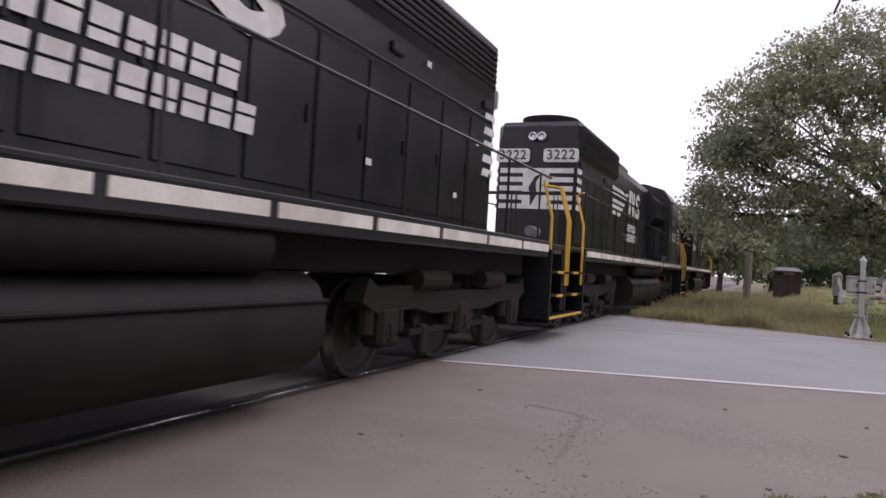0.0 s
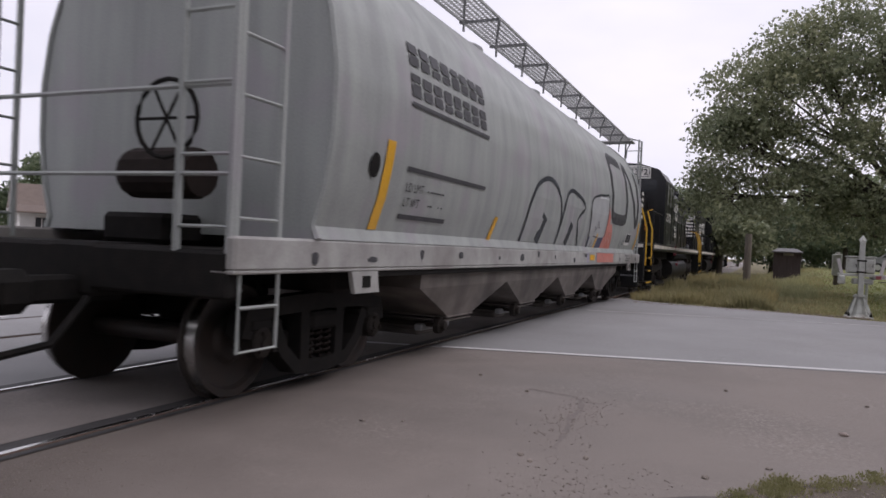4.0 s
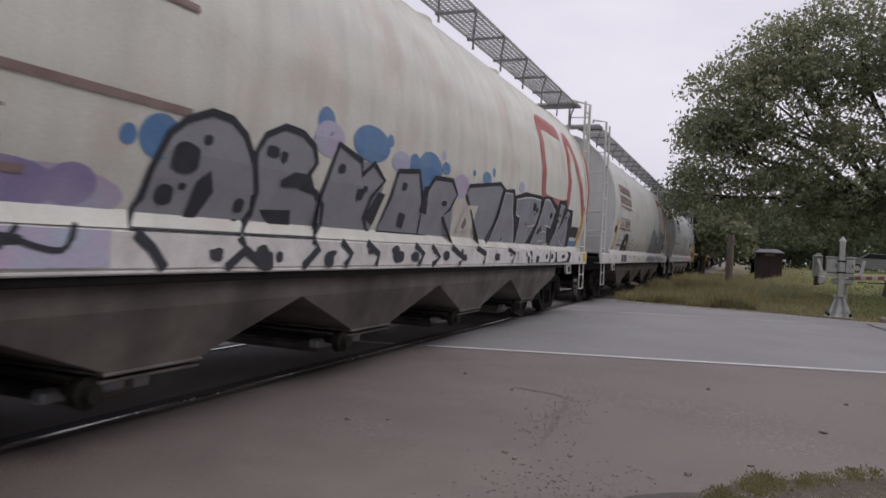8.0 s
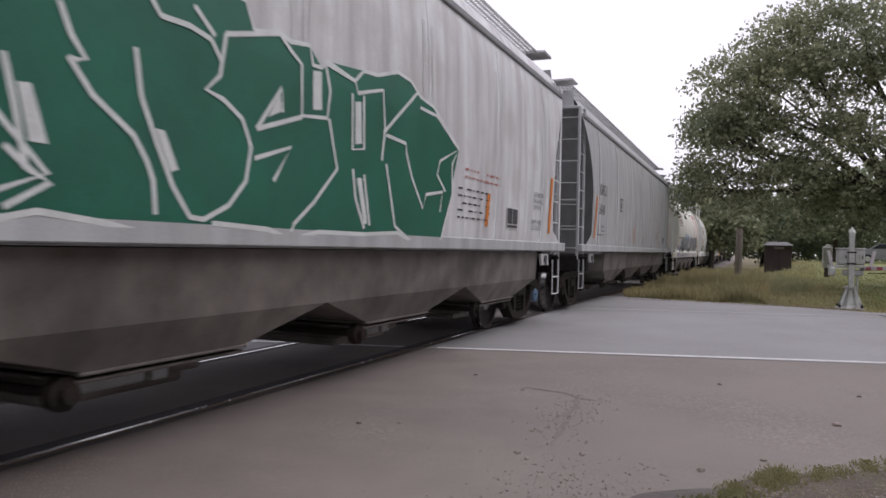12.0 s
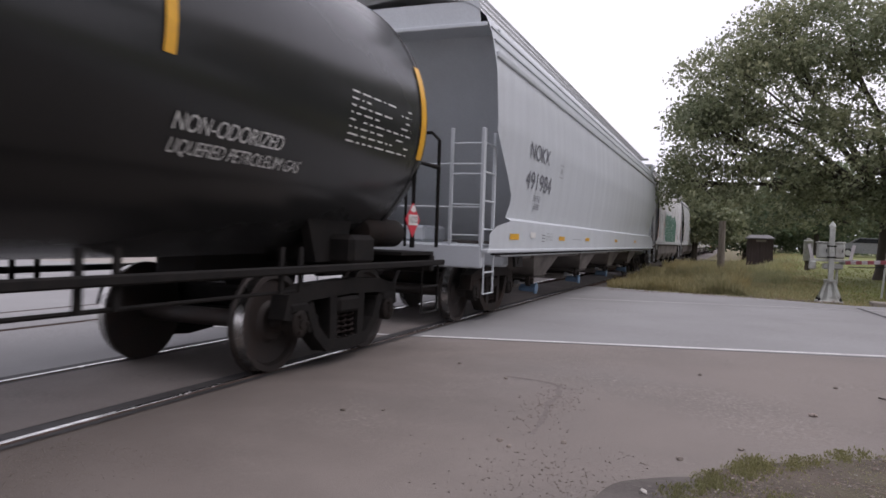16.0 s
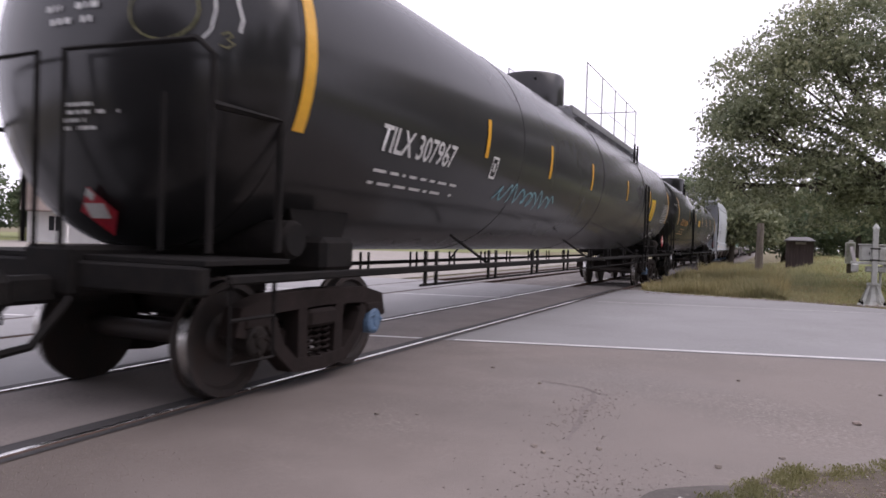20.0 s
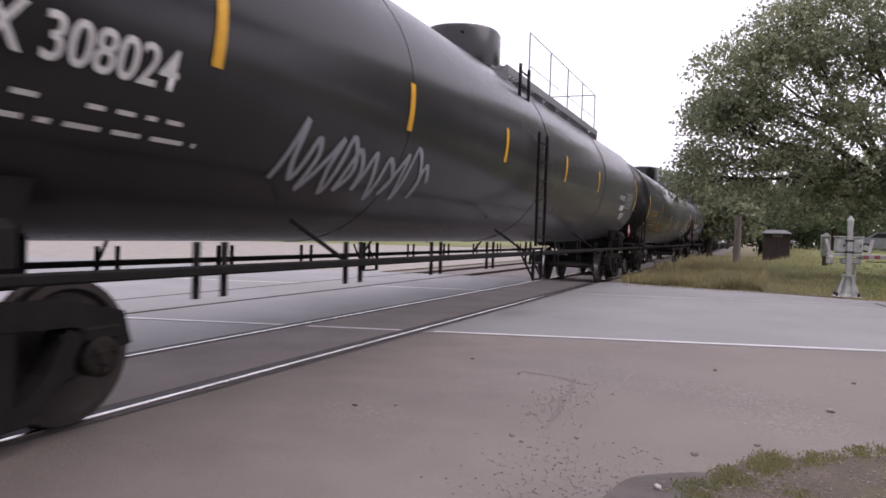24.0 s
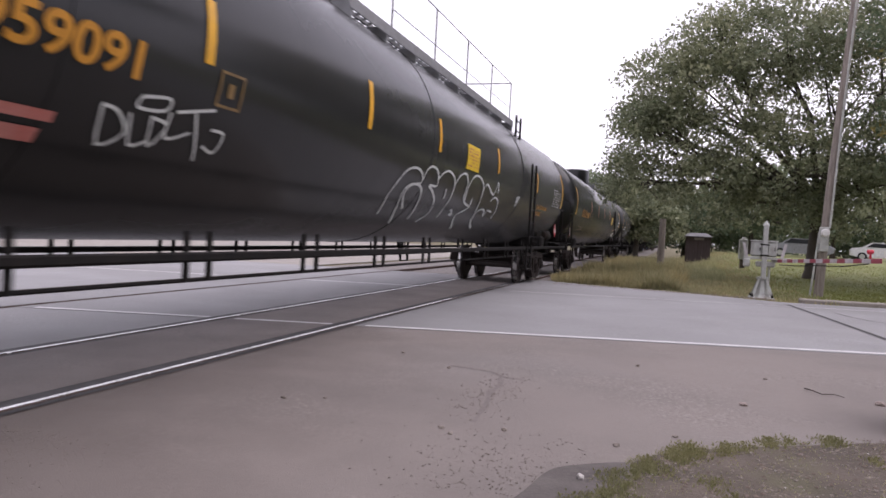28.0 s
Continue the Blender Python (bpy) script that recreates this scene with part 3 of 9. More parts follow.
def bars(y, z, w, h, rows, rnd, gap=0.45, cut=0.25):
    """Lines of writing too small to read: short bars."""
    out, pitch = [], h / rows
    for i in range(rows):
        x0 = y
        while x0 < y + w:
            x1 = min(y + w, x0 + rnd.uniform(0.03, 0.15) * w)
            zz = z + h - (i + 1) * pitch
            if rnd.random() > 0.2:
                out.append(rect(x0, zz + pitch * gap * 0.4, x1, zz + pitch * (1 - gap * 0.6)))
            x0 = x1 + 0.045 * w
    return out


def blob(cy, cz, w, h, rnd, lean=0.0, n=10, rough=0.16):
    pts = []
    for i in range(n):
        a = 2 * math.pi * i / n
        s = 1 / max(abs(math.cos(a)), abs(math.sin(a))) ** 0.55
        r = s * (1 + rnd.uniform(-rough, rough))
        x, z = math.cos(a) * w / 2 * r, math.sin(a) * h / 2 * r
        pts.append((cy + x + lean * z, cz + z))
    return smooth_line(pts, 4, True)


def disc(cy, cz, w, h, n=24):
    return [(cy + w * math.cos(2 * math.pi * i / n), cz + h * math.sin(2 * math.pi * i / n)) for i in range(n)]


# ---- the train's way: metres along the track at t seconds ----
def gone(t):
    u = t - 10.0
    return 8.593 * u + 0.06309 * u * u + 0.002455 * u ** 3


MOVING, TURNING = [], []
TIMES = [i * 0.5 for i in range(57)]


# ---- running gear ----
def wheel_mesh(r, name):
    s = Shape()
    for d in (-1, 1):
        c = d * 0.755
        s.lathe((0, 0, 0), "x", [(c - d * 0.09, 0.14), (c - d * 0.085, r - 0.11), (c - d * 0.07, r + 0.026), (c - d * 0.04, r + 0.026),
                                 (c - d * 0.03, r), (c + d * 0.065, r - 0.004), (c + d * 0.068, r - 0.06), (c + d * 0.03, r - 0.085),
                                 (c + d * 0.02, 0.2), (c + d * 0.06, 0.16), (c + d * 0.07, 0.09)], 32)
    s.lathe((0, 0, 0), "x", [(-1.02, 0.075), (-0.7, 0.085), (0.7, 0.085), (1.02, 0.075)], 12)
    me = s.mesh(name, WHEEL, True)
    me.materials.append(TREAD)
    for p in me.polygons:
        q = math.hypot(p.center.y, p.center.z)
        if r - 0.01 < q < r + 0.02 and abs(p.normal.x) < 0.5:
            p.material_index = 1
    return me


WHEEL33, WHEEL40 = wheel_mesh(0.457, "wheelset"), wheel_mesh(0.508, "wheelset")


def cap_mesh(mat, name):
    s = Shape()
    s.lathe((0, 0, 0), "x", [(0.98, 0.125), (1.1, 0.125), (1.115, 0.105), (1.12, 0.05), (1.135, 0.045)], 16)
    for k in range(3):
        a = 2 * math.pi * k / 3
        s.box((1.125, 0.08 * math.cos(a), 0.08 * math.sin(a)), (0.03, 0.035, 0.035), 0.005)
    return s.mesh(name, mat)


CAPS = {False: cap_mesh(TRUCK, "bearing_cap"), True: cap_mesh(CAPBLUE, "bearing_cap")}


def beam(s, pts, x, w, h):
    """A bar of w (across) by h along (y, z) points."""
    nr = []
    for i in range(len(pts)):
        a, b = pts[max(i - 1, 0)], pts[min(i + 1, len(pts) - 1)]
        d = math.hypot(b[0] - a[0], b[1] - a[1])
        nr.append((-(b[1] - a[1]) / d * h / 2, (b[0] - a[0]) / d * h / 2))
    s.sweep([[(x - w / 2, p[0] + n[0], p[1] + n[1]), (x + w / 2, p[0] + n[0], p[1] + n[1]),
              (x + w / 2, p[0] - n[0], p[1] - n[1]), (x - w / 2, p[0] - n[0], p[1] - n[1])] for p, n in zip(pts, nr)])


def side_frame_mesh(mat, name):
    s = Shape()
    beam(s, [(-1.05, 0.5), (-1.02, 0.66), (-0.7, 0.73), (0, 0.75), (0.7, 0.73), (1.02, 0.66), (1.05, 0.5)], 0.0, 0.17, 0.15)
    beam(s, [(-0.72, 0.62), (-0.58, 0.36), (-0.38, 0.2), (0, 0.17), (0.38, 0.2), (0.58, 0.36), (0.72, 0.62)], 0.0, 0.17, 0.12)
    for d in (-1, 1):
        beam(s, [(d * 0.27, 0.22), (d * 0.28, 0.7)], 0.0, 0.16, 0.13)
        beam(s, [(d * 0.68, 0.36), (d * 0.66, 0.62)], 0.0, 0.15, 0.08)
        s.box((0, d * 0.889, 0.6), (0.2, 0.3, 0.12), 0.03)
    s.box((0, 0, 0.57), (0.22, 0.42, 0.16), 0.03)
    return s.mesh(name, mat)


SIDEFRAMES = {m.name: side_frame_mesh(m, "side_frame") for m in (TRUCK, RUSTY, UNDER)}


def spring_mesh():
    s = Shape()
    for k in (-1, 0, 1):
        pts = [(0.055 * math.cos(a * 0.9), k * 0.14 + 0.055 * math.sin(a * 0.9), 0.24 + a * 0.0078) for a in range(34)]
        s.tube(pts, 0.014, 5)
    return s.mesh("spring_nest", RUSTY)


SPRINGS = spring_mesh()


def freight_truck(car, y, mat=TRUCK, blue=False, off0=0.0):
    s = Shape()
    s.box((0, 0, 0.6), (2.0, 0.36, 0.22), 0.04)
    s.box((0, 0, 0.78), (0.7, 0.4, 0.16), 0.05)
    for d in (-1, 1):
        s.box((0, d * 0.36, 0.42), (1.9, 0.1, 0.14), 0.02)
    t = part("truck", s, mat, car, at=pose(0, y, 0))
    for d in (-1, 1):
        part("side_frame", SIDEFRAMES[mat.name], mat, t, at=pose(d * 1.0, 0, 0))
        part("spring_nest", SPRINGS, RUSTY, t, at=pose(d * 1.0, 0, 0, 0, 0, 0 if d > 0 else 180))
    for d in (-1, 1):
        w = part("wheelset", WHEEL33, WHEEL, t, at=pose(0, d * 0.889, 0.457))
        TURNING.append((w, d * 0.889, 0.457, car, y))
        c = part("bearing_cap", CAPS[blue == d], TRUCK, t, at=pose(0, d * 0.889, 0.457))
        TURNING.append((c, d * 0.889, 0.457, car, y))
    return t


def coupler(car, y, d, mat=UNDER):
    s = Shape()
    s.box((0, y - d * 0.35, 0.85), (0.16, 0.9, 0.2), 0.03)
    s.box((0.05, y + d * 0.2, 0.85), (0.3, 0.34, 0.3), 0.08)
    s.tube([(0.25, y - d * 0.3, 0.8), (0.27, y, 0.5), (0.1, y + d * 0.3, 0.42)], 0.03, 6)
    return part("coupler", s, mat, car, smooth=False)


def ladder(car, x0, x1, y0, y1, z0, z1, mat, n=6, name="ladder", r=0.014, rail=0.022):
    """Two stiles and rungs, between the corners (x0, y0) and (x1, y1)."""
    s = Shape()
    for x, y in ((x0, y0), (x1, y1)):
        s.box((x, y, (z0 + z1) / 2), (rail * 2, rail * 2, z1 - z0), 0.004)
    for i in range(n):
        z = z0 + (z1 - z0) * (i + 0.5) / n
        s.tube([(x0, y0, z), (x1, y1, z)], r, 6)
    return part(name, s, mat, car)


def stirrup(car, x, y, z0, z1, w, mat):
    s = Shape()
    s.tube([(x, y - w / 2, z1), (x, y - w / 2, z0), (x, y + w / 2, z0), (x, y + w / 2, z1)], 0.016, 6)
    s.tube([(x, y - w / 2, (z0 + z1) / 2), (x, y + w / 2, (z0 + z1) / 2)], 0.014, 6)
    return part("sill_step", s, mat, car)


# ---- covered hoppers ----
def section_fn(pts):
    zs, xs = [p[0] for p in pts], [p[1] for p in pts]
    return lambda z: float(np.interp(z, zs, xs))


ROUND = section_fn([(1.1, 1.5), (1.29, 1.5), (1.3, 1.425), (1.7, 1.54), (2.1, 1.6), (2.6, 1.61), (3.1, 1.53), (3.5, 1.38), (3.9, 1.1), (4.2, 0.75), (4.38, 0.4), (4.42, 0.0)])
FLAT = section_fn([(1.25, 1.52), (1.5, 1.54), (2.6, 1.57), (3.4, 1.55), (3.8, 1.51), (4.05, 1.46), (4.12, 1.43), (4.4, 1.28), (4.58, 1.05), (4.66, 0.6), (4.68, 0.0)])
CURVED = section_fn([(1.1, 1.53), (1.56, 1.545), (1.6, 1.46), (1.8, 1.49), (2.2, 1.545), (2.9, 1.6), (3.6, 1.56), (3.84, 1.52), (4.1, 1.47), (4.35, 1.38), (4.56, 1.18), (4.68, 0.8), (4.72, 0.0)])


def hopper(name, front, rear, style, mat, sillmat, label, blue=False, outlets=(-4.3, -1.45, 1.4, 4.25), bluecap=False):
    """A covered hopper whose side sills reach from rear to front (metres in the train)."""
    h, mid = (front - rear) / 2, (front + rear) / 2
    car = thing(name, label, "hopper car", group="freight cars of the train")
    MOVING.append((car, mid))
    fn = {"round": ROUND, "flat": FLAT, "curved": CURVED}[style]
    z0 = {"round": 1.29, "flat": 1.28, "curved": 1.1}[style]
    zt = {"round": 4.42, "flat": 4.68, "curved": 4.72}[style]
    eave = {"round": 4.0, "flat": 4.04, "curved": 3.84}[style]
    end = {"round": 0.95, "flat": 0.55, "curved": 0.55}[style]
    bolster = 1.2 if style == "flat" else 1.75
    zs = [z0 + (zt - z0) * i / 30 for i in range(31)]
    if style == "curved":
        zs = sorted(zs + [1.54, 1.558, 1.6, 1.615])
    ny = 24

    def stop(z):
        """How far the side sheet reaches along the car at this height."""
        if style == "round":
            return h - end
        if style == "curved":
            return h - float(np.interp(z, [1.1, 1.44, 1.5, 1.9, 2.75, 2.8, 5.0], [0.1, 0.1, 1.0, 1.22, 0.16, 0.12, 0.12]))
        k = min(1, max(0, (4.0 - z) / 2.0))
        return h - 0.12 - (end + 0.25) * (math.sin(math.pi * min(1, k * 1.25) / 2) if k > 0 else 0) * (1 if z > z0 + 0.35 else max(0.1, (z - z0) / 0.35))

    body = Shape()
    for d in (1, -1):
        rings = []
        for z in zs:
            rings.append([(d * fn(z), -stop(z) + 2 * stop(z) * j / ny, z) for j in range(ny + 1)])
        body.sweep(rings, closed=False, caps=False)
    part("body", body, mat, car, smooth=True)
    for d in (1, -1):
        ends = Shape()
        if style == "round":
            ring = [(fn(z), d * (h - end), z) for z in zs] + [(-fn(z), d * (h - end), z) for z in reversed(zs)]
            k = len(ends.v)
            ends.v += ring
            ends.f.append(tuple(range(k, k + len(ring))))
            ends.tube([(fn(z) * 1.005, d * (h - end), z) for z in zs] + [(-fn(z) * 1.005, d * (h - end), z) for z in reversed(zs)], 0.03, 6)
        else:
            ends.sweep([[(-1.45, d * (h - 0.5), zt - 0.45), (1.45, d * (h - 0.5), zt - 0.45)],
                        [(-1.42, d * (h - 1.1), zt - 0.9), (1.42, d * (h - 1.1), zt - 0.9)],
                        [(-1.38, d * (h - 3.0), 1.2), (1.38, d * (h - 3.0), 1.2)]], closed=False, caps=False)
            ends.sweep([[(-1.3, d * (h - 0.14), zt - 0.5), (1.3, d * (h - 0.14), zt - 0.5)],
                        [(-1.25, d * (h - 0.14), zt - 0.12), (1.25, d * (h - 0.14), zt - 0.12)]], closed=False, caps=False)
            ends.box((0, d * (h - 0.32), zt - 0.48), (2.8, 0.5, 0.06), 0.01)
        # flat cars: the darker end-sheet colour carries the shade of the openings
        part("end_sheet", ends, GACDARK if style == "flat" else mat, car, smooth=True)
    # side sills and end frame
    for d in (1, -1):
        s = Shape()
        if style == "round":
            s.box((d * 1.46, 0, 1.17), (0.09, 2 * h, 0.24), 0.02)
            s.box((d * 1.4, 0, 1.045), (0.2, 2 * h, 0.03), 0.01)
            part("sill_lip", Shape().box((d * 1.46, 0, 1.0), (0.03, 2 * h - 3.2, 0.05), 0.006), UNDER, car)
        elif style == "flat":
            s.box((d * 1.5, 0, 1.33), (0.1, 2 * h, 0.15), 0.015)
            s.box((d * 1.46, 0, 1.265), (0.16, 2 * h - 0.3, 0.03), 0.01)
        else:
            s.box((d * 1.5, 0, 1.1), (0.1, 2 * h, 0.06), 0.015)
            part("sill_groove", Shape().box((d * 1.46, 0, 1.055), (0.06, 2 * h - 1.0, 0.04), 0.0), UNDER, car)
            part("sill_flange", Shape().box((d * 1.47, 0, 1.022), (0.09, 2 * h - 1.4, 0.028), 0.006), GALVDULL, car)
        part("side_sill", s, sillmat, car)
    for d in (1, -1):
        s = Shape()
        s.box((0, d * (h - 0.06), 1.02), (2.9, 0.12, 0.32), 0.02)
        s.box((0, d * (h - 1.2), 1.0), (0.5, 2.4, 0.4), 0.03)
        s.box((0, d * (h - 1.7), 0.98), (2.6, 0.3, 0.3), 0.03)
        s.box((0, d * (h - 0.55), 1.17), (2.7, 1.0, 0.04), 0.01)
        s.box((0, d * (h - 1.0), 1.32), (0.7, 0.9, 0.25), 0.04)
        part("end_frame", s, UNDER if style != "curved" else mat, car)
    # discharge chutes
    hw = (outlets[1] - outlets[0]) / 2 if style != "curved" else 0.92
    zb, zp, hb = {"curved": (0.62, 0.94, 0.42), "flat": (0.54, 0.8, 0.66), "round": (0.44, 0.82, 0.36)}[style]
    for yc in outlets:
        s = Shape()
        rows = [(1.43, hw, 1.24), (1.4, hw, zp), (1.28, hb, zb)]
        s.sweep([[(-x, yc - w, z), (x, yc - w, z), (x, yc + w, z), (-x, yc + w, z)] for x, w, z in rows])
        ch = part("chute", s, CHUTE, car)
        for k in range(2):
            part("outlet_flange", Shape().box((0, yc, zb - 0.045 * k), (2.6 - 0.06 * k, 2 * hb + 0.1, 0.022), 0.006), CHUTE, ch)
        g = Shape()
        g.box((0, yc, zb - 0.12), (1.9, 2 * hb - 0.08, 0.12), 0.02)
        g.box((0, yc, zb - 0.22), (1.7, 2 * hb - 0.2, 0.1), 0.03)
        part("outlet_gate", g, CHUTE, ch)
        sh = Shape().tube([(-1.2, yc - hb - 0.1, zb - 0.1), (1.22, yc - hb - 0.1, zb - 0.1)], 0.03, 8)
        sh.lathe((1.22, yc - hb - 0.1, zb - 0.1), "x", [(-0.05, 0.045), (-0.05, 0.1), (0.02, 0.1), (0.03, 0.06), (0.08, 0.055), (0.08, 0.02)], 10)
        part("gate_shaft", sh, TRUCK, ch)
        part("gate_rack", Shape().box((1.0, yc - 0.3, zb - 0.13), (0.1, 0.6, 0.08), 0.015).box((1.05, yc + 0.1, zb - 0.1), (0.05, 0.14, 0.14), 0.01), GALVDULL, ch)
        if blue:
            b = Shape().lathe((1.12, yc + 0.28, 0.34), "x", [(-0.3, 0.07), (-0.02, 0.08), (0.0, 0.11), (0.04, 0.11), (0.05, 0.04)], 14).lathe((1.12, yc + 0.42, 0.36), "x", [(-0.02, 0.03), (0.03, 0.03)], 8)
            part("outlet_cap", b, CAPBLUE, ch, "light blue outlet cap")
    if style == "curved":
        part("slope_sheet", Shape().box((0, 0, 1.09), (2.7, 2 * h - 4.6, 0.28), 0.02), CHUTE, car)
    s = Shape()
    s.box((0, 0, 0.98), (0.34, 2 * (h - 0.4), 0.3), 0.03)
    s.tube([(0.5, -h + 1.5, 0.85), (0.5, h - 1.5, 0.85)], 0.025, 6)
    part("centre_sill", s, UNDER, car)
    # roof walk: close-meshed grating on brackets
    wx = 0.92 if style == "round" else 0.82
    zz = zt + (0.06 if style == "round" else 0.1)
    for d in (1, -1):
        s = Shape()
        for k in range(8):
            s.box((d * wx - 0.28 + k * 0.08, 0, zz), (0.008 if 0 < k < 7 else 0.03, 2 * h - 0.5, 0.03), 0.0)
        y = -h + 0.3
        while y < h - 0.3:
            s.box((d * wx, y, zz + 0.006), (0.56, 0.008, 0.014), 0.0)
            y += 0.09
        part("running_board", s, GALV, car)
        if style == "round":
            n = int((2 * h - 1.2) / 1.22)
            for i in range(n + 1):
                y = -h + 0.6 + (2 * h - 1.2) * i / n
                br = Shape().box((d * wx, y, zz - 0.03), (0.6, 0.05, 0.035), 0.0)
                br.tube([(d * (wx + 0.29), y + 0.02, zz - 0.03), (d * (wx + 0.12), y + 0.4, zz - 0.2), (d * (wx + 0.1), y + 0.46, zz - 0.42)], 0.018, 6)
                part("board_bracket", br, GALVDULL, car)
    for d in (1, -1):
        part("end_platform", Shape().box((0, d * (h - 0.35), zz), (2.5, 0.5, 0.04), 0.0), GALV, car)
    for i in range(4 if style == "round" else 5):
        yc = (i - (1.5 if style == "round" else 2)) * 2 * h / 5.2
        hs = Shape().lathe((0, yc, zt - 0.02), "z", [(0, 0.4), (0.12, 0.4), (0.16, 0.34), (0.17, 0.05)], 18)
        part("hatch", hs, mat, car)
    if style != "round":
        s = Shape()
        for d in (1, -1):
            s.box((d * (fn(eave) + 0.012), 0, eave), (0.06, 2 * h - 0.35, 0.085), 0.012)
            if style == "curved":
                for k in range(2):
                    z = eave + 0.2 + 0.18 * k
                    s.box((d * (fn(z) + 0.005), 0, z), (0.035, 2 * h - 0.35, 0.025), 0.0)
        part("roof_rail", s, GALVDULL if style == "flat" else mat, car)
    if style == "flat":
        for k in range(7):
            s = Shape()
            y = -h + 1.6 + (2 * h - 3.2) * k / 6
            s.sweep([[(fn(z) - 0.01, y - 0.03, z), (fn(z) + 0.012, y - 0.02, z), (fn(z) + 0.012, y + 0.02, z), (fn(z) - 0.01, y + 0.03, z)] for z in (1.35, 1.8, 2.4, 3.0, 3.5, 3.9)])
            part("panel_seam", s, mat, car)
    # ladders, posts, steps at the ends
    for d in (1, -1):
        for x in (1.43, -1.43):
            top = {"round": zt + 0.1, "flat": 4.2, "curved": 2.8 if d < 0 else 4.6}[style]
            ladder(car, x, x, d * (h - 0.08), d * (h - 0.55), 1.2, top, mat, 8 if style != "curved" else 4)
            ladder(car, x, x * 0.68, d * (h - 0.03), d * (h - 0.03), 1.1, top, mat, 7 if style != "curved" else 4, name="end_ladder")
            stirrup(car, x + 0.03 * (1 if x > 0 else -1), d * (h - 0.32), 0.5, 1.1, 0.42, mat)
            if style == "round":
                p = Shape().tube([(x, d * (h - 0.06), 1.2), (x, d * (h - 0.06), zt + 0.12), (x * 0.75, d * (h - 0.2), zt + 0.2), (x * 0.75, d * (h - 0.2), zt + 0.12)], 0.03, 6)
                part("corner_post", p, mat, car)
        s = Shape()
        for z in (1.7, 2.3):
            s.tube([(-1.4, d * (h - 0.04), z), (1.4, d * (h - 0.04), z)], 0.018, 6)
        part("end_grab_rail", s, mat, car)
    if style == "round":
        w = Shape().tube([(0.75 + 0.28 * math.cos(a * 0.3142), -h + 0.12, 2.1 + 0.28 * math.sin(a * 0.3142)) for a in range(21)], 0.018, 6)
        for a in range(3):
            c, q = 0.28 * math.cos(a * 1.047), 0.28 * math.sin(a * 1.047)
            w.tube([(0.75 - c, -h + 0.12, 2.1 - q), (0.75 + c, -h + 0.12, 2.1 + q)], 0.012, 5)
        part("brake_wheel", w, UNDER, car)
        part("end_valve", Shape().lathe((0.4, -h + 0.5, 1.75), "x", [(-0.35, 0.18), (-0.3, 0.2), (0.3, 0.2), (0.35, 0.18)], 14), RUSTY, car)
    for d in (1, -1):
        jp = Shape()
        zj = 0.94 if style != "flat" else 1.12
        jp.sweep([[(1.46, d * (h - bolster) - 0.25, zj + 0.09), (1.5, d * (h - bolster) - 0.25, zj + 0.09), (1.5, d * (h - bolster) - 0.18, zj - 0.1), (1.46, d * (h - bolster) - 0.18, zj - 0.1)],
                  [(1.46, d * (h - bolster) + 0.2, zj + 0.09), (1.5, d * (h - bolster) + 0.2, zj + 0.09), (1.5, d * (h - bolster) + 0.24, zj - 0.1), (1.46, d * (h - bolster) + 0.24, zj - 0.1)]])
        pad = part("jacking_pad", jp, {"round": SILLGREY, "flat": mat, "curved": UNDER}[style], car)
        part("pad_hole", Shape().box((1.505, d * (h - bolster), zj), (0.01, 0.13, 0.1), 0.0), UNDER, pad)
    for d in (1, -1):
        freight_truck(car, d * (h - bolster), UNDER if style == "round" else TRUCK, blue=d if bluecap and d > 0 else 0)
        coupler(car, d * (h + 0.35), d)
    return car, h, fn


# ---- tank cars ----
TR = 1.5  # radius of the tanks
AXIS = [2.62]  # height of the tank axis of the car at hand


def tank_side(z):
    return math.sqrt(max(0.0, TR * TR - (z - AXIS[0]) ** 2))


